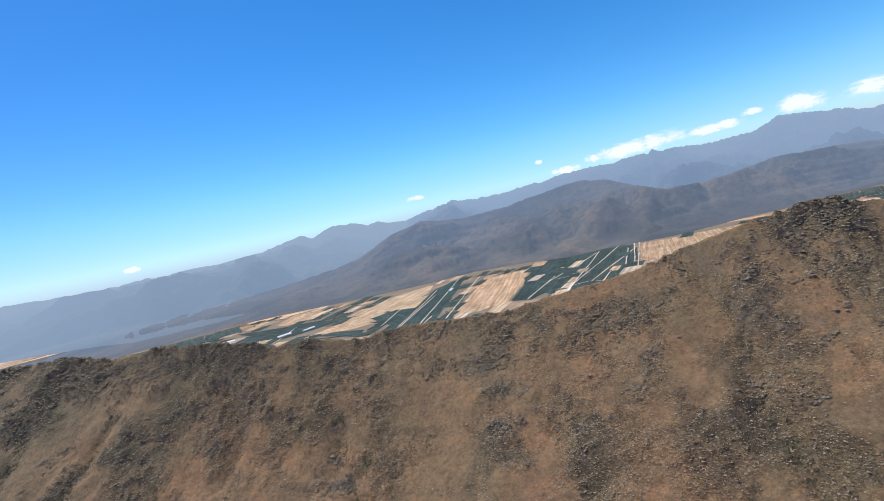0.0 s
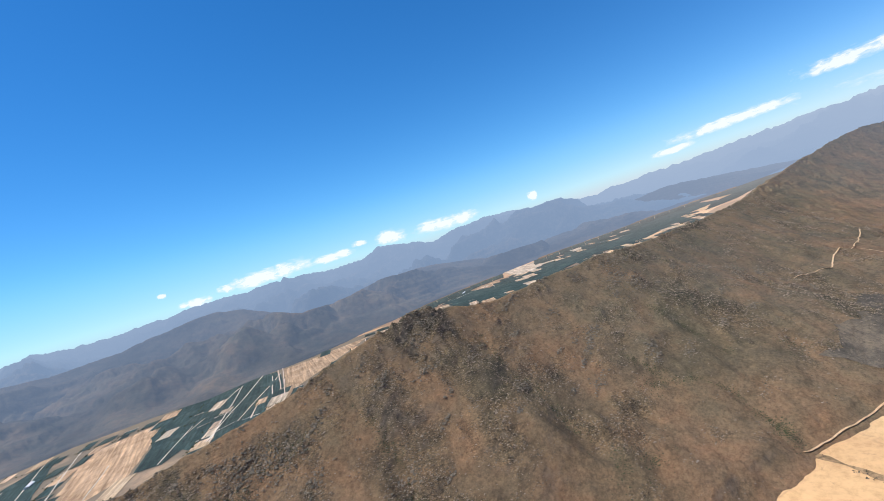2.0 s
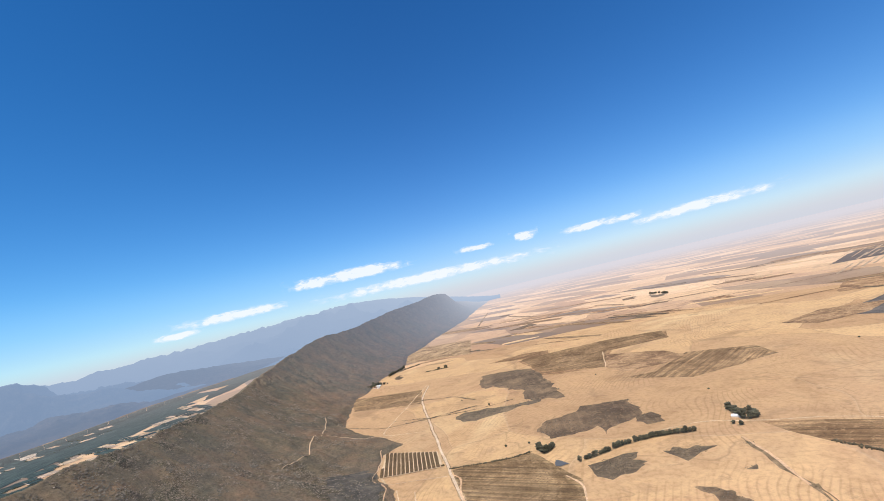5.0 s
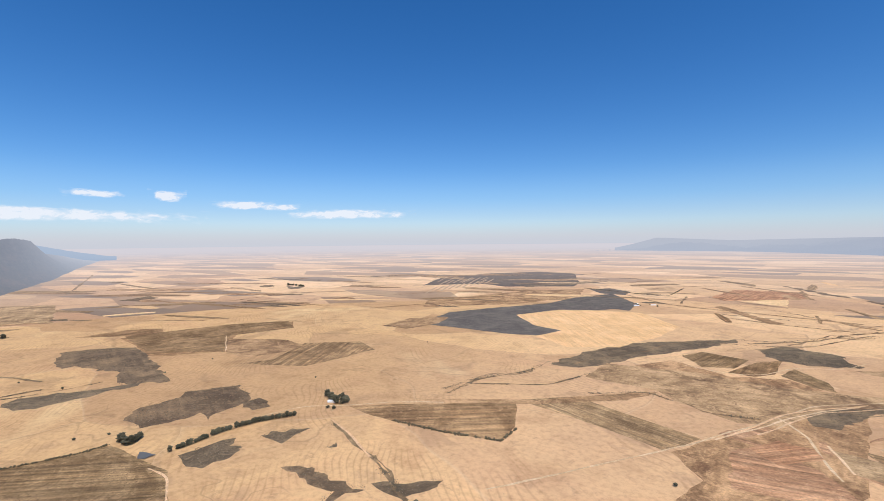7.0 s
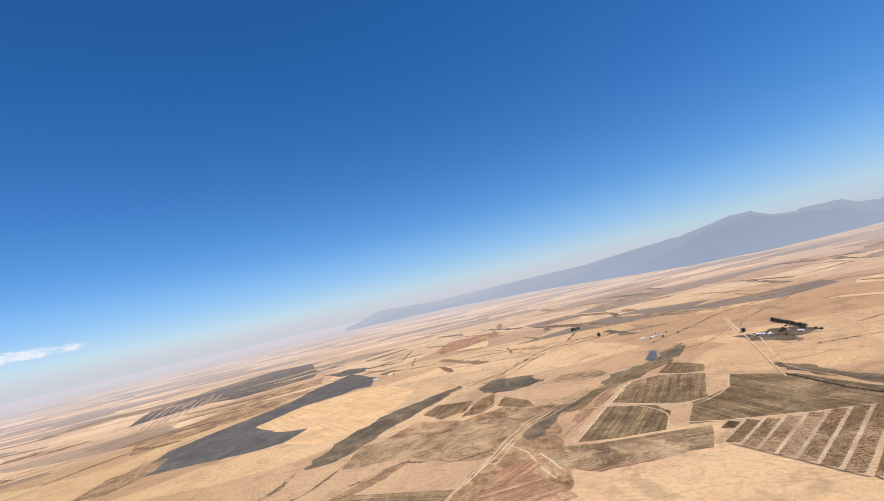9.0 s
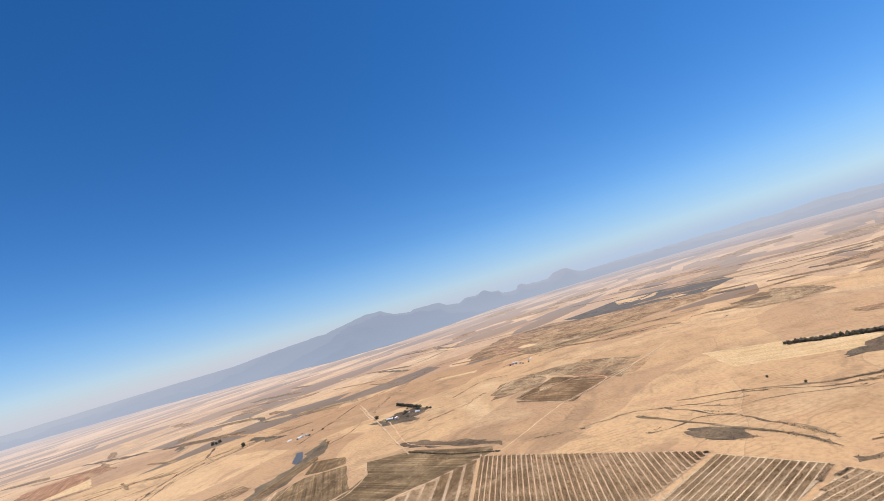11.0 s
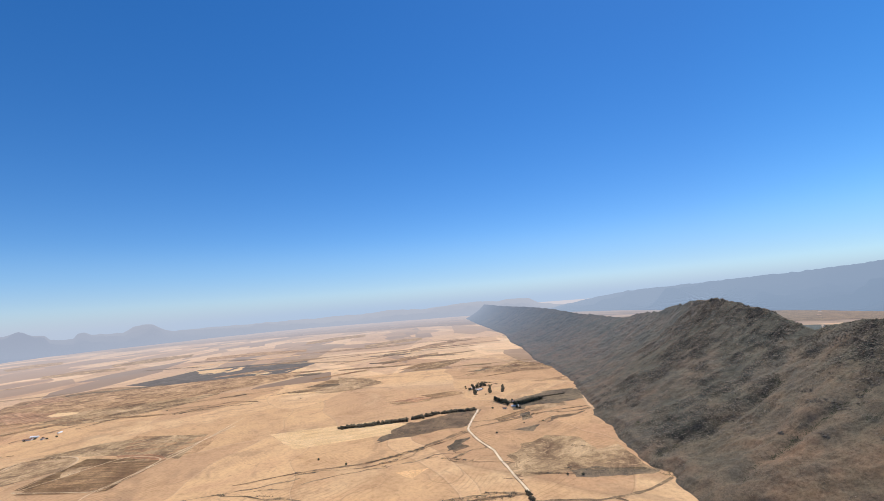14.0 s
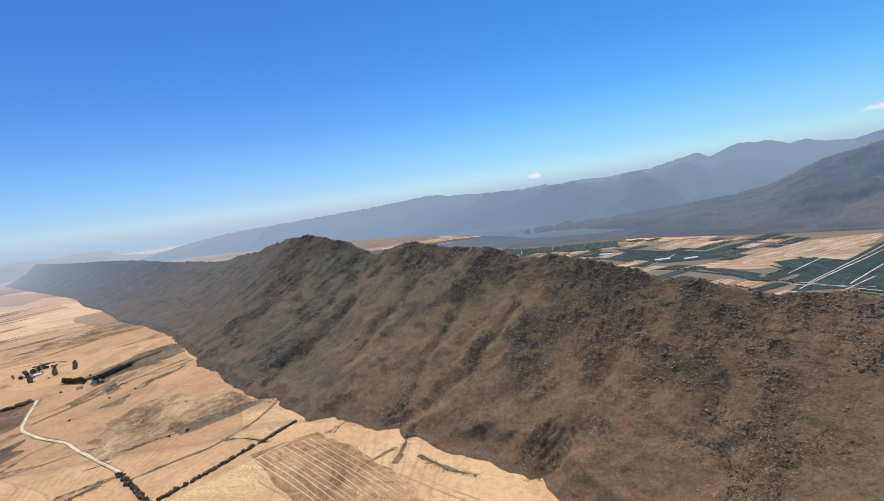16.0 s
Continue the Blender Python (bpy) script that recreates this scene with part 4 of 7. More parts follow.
olive((1010, -220), (945, -385), (755, -380), (645, -320), (820, -185))
plough((-85, -1050), (-115, -1055), (-155, -975), (-155, -930), (-75, -1010))
plough((-215, -1010), (-295, -980), (-510, -930), (-450, -830), (-350, -855), (-255, -920))
plough((2270, -135), (2015, -415), (1745, -340), (1975, -115))
plough((-2520, -650), (-2760, -570), (-2600, -280), (-2470, -335), (-2440, -480))
plough((-2920, -190), (-3170, -60), (-3280, 300), (-3120, 120), (-2940, -60))
plough((-1935, -170), (-1990, 15), (-1925, -10), (-1900, -135))
plough((-1330, -1220), (-1475, -1280), (-1595, -1200), (-1515, -1070), (-1390, -1085), (-1310, -1125))
plough((-1545, 195), (-1740, 445), (-1715, 415), (-1490, 205))
fallow((65, -850), (20, -915), (-55, -1010), (-180, -1210), (-285, -1290), (-185, -820), (55, -685), (15, -775))
fallow((280, -1285), (115, -1515), (-30, -1405), (-165, -1440), (-240, -1360), (-170, -1225), (-80, -1095), (10, -1155), (150, -1190))
fallow((-1130, 155), (-1130, 270), (-1195, 450), (-1025, 450), (-1050, 355), (-1040, 240), (-1040, 165))
pale((-840, 155), (-780, 190), (-770, 345), (-660, 305), (-680, 245))
olive((90, -1590), (35, -1675), (-90, -1625), (-45, -1495), (30, -1475))
olive((-30, -1445), (-100, -1595), (-175, -1670), (-140, -1485), (-90, -1430))
olive((-150, -1475), (-190, -1575), (-245, -1460), (-250, -1375), (-205, -1395))
olive((-450, -1390), (-525, -1470), (-680, -1565), (-730, -1550), (-675, -1490), (-550, -1425))
vines((-255, -1010), (-405, -1210), (-490, -1130), (-495, -1060), (-430, -960), (-345, -980))
olive((-425, -1230), (-545, -1375), (-635, -1385), (-725, -1290), (-605, -1095), (-540, -1095), (-495, -1140))
olive((-650, -1410), (-735, -1505), (-765, -1440), (-780, -1385), (-735, -1310), (-680, -1350))
olive((-765, -1620), (-865, -1700), (-910, -1695), (-805, -1560), (-740, -1545))
olive((-750, -1225), (-685, -1125), (-560, -1080), (-480, -960), (-570, -925), (-725, -855), (-840, -810), (-875, -840), (-845, -1110))
olive((-1270, -1060), (-1505, -1045), (-1450, -790), (-1195, -785))
pond((-720, -1635), (-790, -1735), (-805, -1715), (-740, -1600), (-705, -1585))
pond((870, -395), (830, -405), (830, -385), (840, -380))
road((650, -165), (795, -180), (990, -210), (1215, -250), (1670, -330), (1855, -375), (2065, -460))
road((-1690, 160), (-1525, 115), (-1435, 95), (-1300, 125), (-1230, 145))
road((-1230, 145), (-1165, 148), (-962, 172))
track((290, -585), (170, -735), (75, -850), (20, -925), (-60, -1040), (-135, -1160), (-180, -1235), (-320, -1340))
track((675, 65), (770, 25), (830, 0), (940, -60), (1050, -85), (1110, -75), (1210, -105), (1305, -125))
track((680, -670), (580, -625), (505, -580))
track((825, -600), (790, -700), (705, -750), (625, -820), (525, -865))
track((670, -335), (735, -375), (795, -370))
track((-525, -1370), (-405, -1210), (-245, -1010))
track((-605, -1085), (-535, -1085), (-495, -1140), (-405, -1225))
track((-110, -1115), (-145, -1035), (-155, -930), (-165, -865))
track((-335, -765), (-405, -830), (-435, -805))
track((-1290, -2045), (-1105, -1695), (-1095, -1560), (-900, -1225), (-875, -1170), (-880, -1005))
track((-545, -615), (-825, -835))
track((-865, -325), (-670, -370), (-620, -370))
track((-360, -1230), (-410, -1205), (-565, -1060), (-670, -1115), (-750, -1225))
track((-840, -810), (-725, -855), (-540, -930), (-480, -975))
track((-1280, -2010), (-1115, -1690))
track((-1305, -1220), (-1520, -1260), (-1560, -1120), (-1500, -1055), (-1270, -1050))
track((-1820, 580), (-1660, 535), (-1555, 520))
track((2090, -460), (1460, -135), (1370, -250))
track((-770, 310), (-775, 540))
track((-750, 300), (-685, 290), (-620, 295), (-580, 270))
stream((-560, -2350), (-375, -2140), (-190, -1955), (-90, -1955))
stream((425, -1290), (450, -1180), (535, -1100), (575, -955))
stream((250, -1090), (135, -1165), (20, -1075), (-80, -1095))
stream((505, -580), (435, -545), (375, -505))
stream((-910, -765), (-960, -645), (-1060, -565), (-1085, -505), (-1115, -420), (-1155, -320))
stream((-945, -465), (-1015, -420), (-1055, -375), (-1035, -300))
stream((-710, -1630), (-840, -1635), (-1040, -1690), (-1560, -2090), (-1720, -1980))
stream((360, -1335), (225, -1575), (80, -1855), (-175, -1865), (-375, -2170), (-530, -2335))
stream((-530, -2335), (-830, -2320), (-1060, -2245), (-1270, -2210))
stream((-1180, -340), (-1195, -235), (-1210, -115), (-1295, -50), (-1375, 40), (-1405, 95))
stream((-935, -105), (-950, -30), (-955, 55), (-940, 165))
stream((-1105, -405), (-1100, -315), (-1145, -225), (-1180, -145), (-1210, -60), (-1245, 90), (-1260, 135))
stream((-1095, -485), (-1060, -370), (-1040, -300), (-930, -150))
stream((-730, 435), (-740, 490), (-775, 535))


def ditch(*pts):
    return strip("stream_bed", pts, 5.6 * max(1.0, math.hypot(*pts[0]) / 1500), 5.0, 0.12)


def furrow(*pts):
    return strip("track", pts, 1.7 * max(1.0, math.hypot(*pts[0]) / 800), 0.8, 0.25)


ditch((-915, 175), (-900, 275), (-895, 320), (-910, 385), (-965, 465))
ditch((-895, 320), (-860, 350), (-810, 360))
ditch((-1525, 115), (-1530, 175), (-1540, 260), (-1540, 300), (-1585, 365), (-1530, 450), (-1565, 510))
ditch((-1460, 330), (-1510, 350), (-1510, 415), (-1510, 485))
ditch((-970, 90), (-965, 125), (-955, 155), (-945, 170))
ditch((-3160, 210), (-3185, 340), (-3085, 460), (-2980, 585))
ditch((-2740, 415), (-2670, 520), (-2720, 645), (-2280, 660))
ditch((-1035, 140), (-1020, 175))
ditch((-1060, 185), (-1045, 235), (-1030, 290))
ditch((-585, 390), (-585, 435), (-575, 450))
ditch((-545, 420), (-560, 455), (-595, 520))
ditch((-525, 455), (-495, 445), (-465, 445), (-415, 455))
ditch((-1255, 95), (-1200, 45))
ditch((-1505, 205), (-1520, 250))
ditch((-2325, 135), (-2310, 230), (-2170, 305))
ditch((-1250, 285), (-1220, 320), (-1200, 365))
patch((-1055, 280), (-1060, 335), (-1035, 410), (-1030, 460), (-1005, 450), (-990, 395), (-1005, 335), (-1015, 285))
patch((-1795, 285), (-1820, 350), (-1910, 450), (-1940, 580), (-1785, 520), (-1730, 405), (-1675, 330), (-1635, 280))
patch((-1575, 285), (-1595, 315), (-1510, 310), (-1490, 280))
fallow((-800, 320), (-755, 425), (-620, 420), (-480, 395), (-435, 380), (-605, 285))
furrow((-775, 315), (-660, 310), (-575, 305))
furrow((-775, 325), (-655, 320), (-565, 310))
furrow((-770, 335), (-645, 330), (-555, 320))
furrow((-765, 345), (-640, 335), (-545, 330))
furrow((-765, 355), (-635, 345), (-535, 335))
furrow((-760, 365), (-625, 355), (-525, 345))
furrow((-755, 375), (-620, 365), (-520, 350))
furrow((-755, 385), (-610, 375), (-510, 360))
furrow((-750, 395), (-605, 380), (-500, 370))
furrow((-745, 405), (-600, 390), (-490, 375))
furrow((-745, 415), (-590, 400), (-480, 385))
furrow((-800, 320), (-755, 425))
furrow((-800, 320), (-705, 285), (-610, 290))
furrow((-555, 450), (-470, 415), (-380, 415))
furrow((-540, 405), (-455, 405), (-390, 405))
track((-1955, 595), (-1615, 520), (-1540, 520))
track((-990, 480), (-945, 490))
ditch((1705, -60), (1545, -160), (1495, -300), (1460, -450))
track((1065, -75), (985, -200))
ditch((625, 110), (620, 85), (590, 65), (580, 35))
furrow((1010, -95), (880, -80), (765, -65))
furrow((970, -125), (815, -95), (715, -65))
furrow((850, -130), (745, -100))
furrow((705, -15), (635, 0))
ditch((680, -665), (490, -575), (365, -495))
ditch((1490, -310), (1445, -385), (1405, -480), (1395, -565))
ditch((1790, -360), (1685, -460), (1545, -485))
ditch((1595, -205), (1510, -295))
ditch((550, -930), (535, -1075), (450, -1185), (430, -1330))
ditch((535, -1020), (355, -1105), (295, -1245))
ditch((2470, -1880), (2165, -2255), (1725, -2855))
ditch((30, -3295), (-160, -3095), (-325, -2940))
ditch((-35, -2580), (-280, -2515))
ditch((855, -3555), (630, -3345), (440, -3375), (305, -3255))
ditch((4110, -1490), (5060, -1950), (6440, -2600))
ditch((215, -3670), (190, -3840))
ditch((1345, -4550), (1190, -4965), (1030, -5235))
burnt((1145, -1680), (1170, -2030), (1000, -2345), (800, -2680), (590, -3120), (455, -2955), (370, -2620), (515, -2450), (705, -2365), (840, -2100), (655, -1865), (530, -1820), (585, -1670), (710, -1650), (975, -1690))
burnt((2100, -3215), (2350, -3915), (2210, -4630), (1765, -5145), (1315, -5025), (1005, -4000), (960, -3655), (1445, -3415), (1695, -3545))
burnt((800, -3485), (680, -3610), (510, -3425), (510, -3215), (680, -3255))
pale((840, -2100), (700, -2345), (510, -2430), (320, -2455), (130, -2145), (180, -1875), (280, -1620), (430, -1535), (585, -1660), (530, -1820), (655, -1865))
plough((1250, -860), (1195, -950), (1290, -1170), (1170, -1255), (1015, -1215), (1010, -1080), (1045, -940))
olive((1660, -810), (2015, -905), (1890, -1265), (1720, -1465), (1555, -1350), (1660, -1120), (1425, -940))
fallow((600, -855), (330, -990), (275, -1055), (115, -1175), (170, -1080), (365, -940))
fallow((50, -875), (-5, -945), (-125, -1140), (-115, -1030), (-60, -945), (10, -775), (20, -705), (-85, -775), (-105, -955), (-50, -990))
fallow((1275, -3010), (1125, -3255), (835, -3475), (765, -3020), (995, -2495), (1400, -2125), (1540, -2410))
fallow((2135, -2170), (2135, -2335), (1935, -2220), (2000, -2080))
pale((5, -3365), (-160, -3615), (-395, -3535), (-335, -3005), (-160, -3145))
furrow((2195, -3455), (2440, -4035))
furrow((2120, -3475), (2350, -4055))
furrow((2050, -3495), (2265, -4075))
furrow((1975, -3520), (2180, -4095))
furrow((1905, -3540), (2095, -4110))
furrow((1835, -3555), (2015, -4130))
furrow((1765, -3575), (1935, -4150))
patch((2545, -395), (2630, -445), (2465, -415))
patch((3350, -1515), (3450, -1750), (3235, -1660), (3170, -1525))
patch((5005, -2145), (4980, -2275), (4785, -2155))
ditch((-1140, -470), (-1200, -320), (-1215, -180), (-1305, -40), (-1430, 85))
ditch((-1185, -1435), (-1230, -1380))
ditch((-2365, -785), (-2480, -640), (-2520, -465))
ditch((-2110, -1080), (-2310, -940), (-2240, -800))
ditch((-2335, -2875), (-2600, -2885), (-3085, -3055))
ditch((-1960, -1400), (-2140, -1325), (-2345, -1200), (-2480, -950))
ditch((-1350, -1435), (-1585, -1465), (-1620, -1355))
burnt((-3290, -2040), (-3975, -1875), (-4045, -1540), (-4005, -1020), (-3740, -885), (-3175, -970), (-2870, -1020), (-2840, -1230), (-2950, -1510))
fallow((-2215, -2150), (-2885, -2390), (-3245, -2100), (-3055, -1645), (-2840, -1230), (-2660, -1430), (-2605, -1680), (-2520, -1975), (-2175, -1830), (-2110, -1955))
fallow((-2285, -1890), (-2580, -1670), (-2710, -1455), (-2810, -1075), (-2295, -1175), (-2075, -1340), (-2030, -1505))
patch((-2555, -655), (-2630, -420), (-2520, -255), (-2445, -450))
pale((-3885, -1860), (-3945, -1500), (-3635, -1435), (-3605, -1700))
pale((-3410, -1255), (-3475, -885), (-3240, -870), (-3190, -1135))
pale((-1605, -535), (-1655, -195), (-1535, -45), (-1475, -125), (-1395, -400))
fallow((-5340, -2450), (-5555, -1970), (-5375, -1360), (-5030, -1275), (-5010, -1775), (-4990, -2290))
fallow((-5420, -3510), (-6020, -3405), (-6200, -3005), (-5730, -2780), (-5370, -3035), (-5050, -3270))
fallow((-6135, -5285), (-6830, -5490), (-6955, -5190), (-6350, -4735), (-5985, -4805), (-5655, -4870))
fallow((-3695, -3715), (-3985, -3805), (-4075, -3685), (-3860, -3485), (-3680, -3510), (-3510, -3535))
fallow((-4655, -3670), (-4935, -3470), (-4900, -3035), (-4600, -2850), (-4485, -3155), (-4375, -3450))
fallow((-5275, -690), (-5740, -400), (-5835, -65), (-5440, -60), (-5185, -365), (-4945, -645))
fallow((-4335, -160), (-4740, 50), (-4910, 280), (-4630, 265), (-4360, 45), (-4115, -150))
fallow((-3415, -335), (-3690, -140), (-3830, 80), (-3655, 75), (-3455, -135), (-3275, -320))
fallow((-6930, -1750), (-7760, -1475), (-7915, -1020), (-7190, -930), (-6755, -1285), (-6365, -1610))
ditch((-150, -1870), (-270, -1915), (-455, -2165), (-645, -2285), (-880, -2285), (-1115, -2350))
ditch((-50, -2470), (-255, -2355), (-460, -2295))
ditch((-860, -1865), (-1130, -2015), (-1400, -2200), (-1705, -2265))
ditch((-695, -2445), (-915, -2890), (-1050, -2850))
ditch((-1725, -2350), (-2205, -2370), (-2295, -2135))
ditch((165, -2930), (155, -3280))
patch((-480, -1455), (-580, -1550), (-670, -1555), (-810, -1675), (-920, -1750), (-840, -1595), (-720, -1520), (-605, -1420), (-480, -1370))
patch((-1070, -1650), (-1135, -1605), (-1155, -1480), (-1085, -1370), (-1060, -1480), (-1035, -1520))


def red_earth(*pts):
    return lay("red_field", pts, 6.0)


fallow((275, -1385), (45, -1400), (-135, -1360), (-290, -1370), (-410, -1420), (-485, -1415), (-340, -1315), (-205, -1220), (-110, -1070), (-40, -1050), (70, -1125), (125, -1190), (295, -1215))
red_earth((-185, -980), (-320, -945), (-440, -910), (-400, -835), (-245, -850), (-185, -900))
red_earth((-50, -1025), (-85, -1050), (-170, -1020), (-170, -965), (-90, -940), (0, -970))
red_earth((-20, -765), (-20, -900), (-75, -960), (-155, -875), (-180, -780))
red_earth((-445, -1370), (-520, -1405), (-455, -1295), (-290, -1110), (-235, -1055), (-300, -1185))
patch((-160, -1165), (-235, -1255), (-335, -1300), (-425, -1360), (-385, -1310), (-290, -1230), (-195, -1105), (-160, -1105))
ditch((-100, -1890), (-300, -2025), (-480, -2270), (-660, -2435), (-1115, -2210))
ditch((515, -3240), (215, -2825), (-185, -2665), (-535, -2525))
red_earth((20, -3325), (-115, -3860), (-480, -3835), (-505, -3460), (-50, -3155))
track((0, -940), (-60, -1020), (-160, -1165), (-285, -1300))
track((-400, -1205), (-455, -1165), (-485, -1080), (-485, -1045), (-435, -965))
fallow((1435, -945), (1615, -1075), (1390, -1170), (1265, -1140), (1240, -1040), (1300, -910))
ditch((3000, -1695), (2635, -1785), (2680, -2070), (2620, -2405))
patch((3225, -2740), (2980, -2620), (2985, -2735), (2840, -2590), (2890, -2515))
patch((3300, -2530), (3300, -2665), (3135, -2545), (3195, -2470))
red_earth((-1565, -1040), (-1670, -985), (-1695, -830), (-1620, -715), (-1505, -755), (-1420, -775), (-1485, -925))
ditch((-2120, -1485), (-2285, -1350), (-2420, -1020), (-2560, -785))
ditch((-1940, -1675), (-2035, -1580), (-2120, -1485))
ditch((-1205, -240), (-1250, -105), (-1320, -20), (-1425, 95))
fallow((-1420, -1035), (-1455, -860), (-1420, -775), (-1255, -810), (-1255, -995), (-1325, -995))
red_earth((-2420, -2095), (-2870, -2300), (-2990, -2265), (-2505, -1675), (-2210, -1670), (-2120, -1830))
red_earth((-1965, -175), (-2020, -60), (-1990, 10), (-1925, -60))
ditch((-2110, -1125), (-2200, -1075), (-2200, -925), (-2245, -895))
pale((-1135, -100), (-1145, -20), (-1085, -60))


def tunnel(*pts):
    # pale greenhouse tunnels on the plain, tagged as valley fields for their tone
    return strip("valley_field", pts, 15.0, 1.0, 0.5)


fallow((-45, -970), (-105, -1050), (-160, -1030), (-155, -950), (-110, -940))
fallow((-175, -990), (-265, -965), (-355, -930), (-440, -905), (-400, -835), (-275, -860), (-180, -905))
olive((-300, -1235), (-385, -1345), (-460, -1415), (-550, -1480), (-645, -1525), (-780, -1565), (-755, -1510), (-625, -1450), (-520, -1400), (-435, -1340), (-340, -1235))
stream((-30, -1745), (-180, -1870), (-330, -2085), (-405, -2135), (-610, -2340), (-880, -2425))
stream((555, -3500), (125, -3115), (-205, -2905), (-440, -2560), (-565, -2430))
stream((-180, -1165), (-265, -1230), (-365, -1320), (-420, -1370))
track((-70, -1000), (-185, -1185), (-320, -1300), (-425, -1390))
track((-170, -1005), (-180, -950), (-185, -900))
track((-245, -1020), (-335, -1125), (-410, -1235), (-550, -1390))
track((80, -1470), (-35, -1425), (-115, -1455), (-195, -1590), (-300, -1620), (-375, -1735))
fallow((-335, -1635), (-430, -1685), (-550, -1665), (-550, -1565), (-475, -1545), (-395, -1565))
patch((-120, -1780), (-210, -1815), (-340, -1725), (-365, -1695), (-305, -1640), (-205, -1640), (-140, -1700))
stream((-1805, -1520), (-1930, -1475), (-2105, -1410), (-2320, -1350), (-2455, -1285), (-2620, -1045))
stream((-1510, -2155), (-1565, -2110), (-1720, -2185), (-1975, -2305))
fallow((-1580, -1230), (-1680, -1130), (-1725, -980), (-1690, -775), (-1415, -730), (-1500, -855), (-1535, -1080))
track((-1300, -1215), (-1420, -1245), (-1565, -1270), (-1560, -1120), (-1515, -1060), (-1395, -1035), (-1245, -1140))
track((-1250, -1045), (-1370, -985), (-1500, -920), (-1445, -780), (-1295, -785), (-1195, -805), (-1220, -915), (-1250, -1045))
fallow((-1265, -1160), (-1405, -1230), (-1535, -1250), (-1535, -1105), (-1505, -1065), (-1410, -1045))
track((-1195, -805), (-1445, -780), (-1785, -720))
stream((-1085, -1305), (-1150, -1280), (-1285, -1275), (-1370, -1280))
stream((-2105, -1105), (-2155, -1050), (-2190, -940), (-2200, -815))
fallow((-1755, -1055), (-1710, -905), (-1635, -710), (-1460, -705), (-1475, -810), (-1560, -965))
stream((-1955, -190), (-1950, -100), (-1965, 15))
plough((-2810, -125), (-3135, 45), (-3195, 250), (-2855, 70))
plough((-3990, 765), (-3790, 985), (-3415, 1040), (-3355, 790))
fallow((-2745, 290), (-2820, 560), (-2630, 730), (-2485, 630), (-2515, 350))
stream((-1205, 15), (-1175, 65), (-1140, 140), (-1115, 195))
fallow((-1260, 215), (-1285, 305), (-1225, 355), (-1125, 335), (-1090, 250), (-1135, 200))
plough((-2050, -50), (-2090, 95), (-2015, 145), (-1955, 15))
fallow((1255, -1580), (1245, -1785), (1100, -1905), (1060, -1740), (1120, -1560))
tunnel((1760, -2725), (1915, -3130))
tunnel((1750, -2810), (1905, -3225))
tunnel((1740, -2900), (1895, -3330))
tunnel((1735, -2995), (1885, -3435))
tunnel((1725, -3090), (1875, -3545))
tunnel((1715, -3195), (1865, -3660))
tunnel((1705, -3300), (1850, -3780))
tunnel((1695, -3410), (1840, -3905))
tunnel((1685, -3525), (1825, -4035))
tunnel((1990, -3300), (2120, -3650))
tunnel((1970, -3385), (2095, -3735))
tunnel((1955, -3470), (2070, -3820))
tunnel((1935, -3555), (2050, -3910))
tunnel((1915, -3645), (2025, -4005))
tunnel((1895, -3740), (2000, -4095))
tunnel((1875, -3835), (1970, -4195))

patch((-1085, -1475), (-1120, -1600), (-1190, -1620), (-1245, -1560), (-1225, -1470), (-1160, -1435))

orchard((7160, 1840), (8590, 1330), (8690, 920), (7250, 740), (6330, 1240))
orchard((5600, 1500), (6300, 1450), (6900, 700), (6200, 350), (5300, 600))
fallow((8060, 1550), (10150, 950), (9900, 580), (7880, 480), (6390, 1010))

orchard((3640, 1330), (4550, 1560), (5400, 1150), (5050, 880), (4350, 1020), (3900, 1080))
orchard((4250, 860), (4900, 930), (5650, 760), (5500, 600), (4750, 690))
fallow((5050, 860), (5700, 1000), (6500, 700), (6000, 540), (5500, 640))
orchard((5600, 620), (6600, 720), (7300, 560), (6700, 400), (6000, 470))


def far_strips():
    """Long narrow fields and scrub strips out on the plain."""
    rng = random.Random(77)
    for k in range(210):
        az, r = radians(rng.uniform(98, 296)), 1750 * (rng.uniform(1.4, 2.9))
        c = Vector((r * math.sin(az), r * math.cos(az)))
        if c.y > float(foot_line(c.x)) - 250:
            continue
        ang = rng.gauss(1.75 if c.x < 0 else 0.35, 0.3)
        l, w = r * rng.uniform(0.03, 0.13), r * rng.uniform(0.004, 0.022)
        d, n = Vector((math.cos(ang), math.sin(ang))), Vector((-math.sin(ang), math.cos(ang)))
        cut = [rng.uniform(0.5, 1.0) for _ in range(6)]
        pts = [tuple(c + d * (l * i * q) + n * (w * j * q)) for (i, j), q in zip(((-1, -0.6), (0, -1), (1, -0.7), (1, 0.8), (0.1, 1), (-1, 0.7)), cut)]
        rng.choice((plough, plough, plough, fallow, fallow, patch, pale))(*pts)


far_strips()


def northwest_strips():
    """Hazy strips of orchard and stubble beyond the west end of the ridge."""
    rng = random.Random(91)
    for k in range(34):
        az, r = radians(rng.uniform(-66, -36)), rng.uniform(2950, 6200)
        c = Vector((r * math.sin(az), r * math.cos(az)))
        ang = rng.gauss(0.75, 0.25)
        l, w = r * rng.uniform(0.03, 0.10), r * rng.uniform(0.012, 0.03)
        d, n = Vector((math.cos(ang), math.sin(ang))), Vector((-math.sin(ang), math.cos(ang)))
        rng.choice((orchard, orchard, straw, straw, fallow, lane_field))(*[tuple(c + d * (l * i) + n * (w * j)) for i, j in ((-1, -1), (1, -0.8), (0.9, 1), (-1, 0.9))])


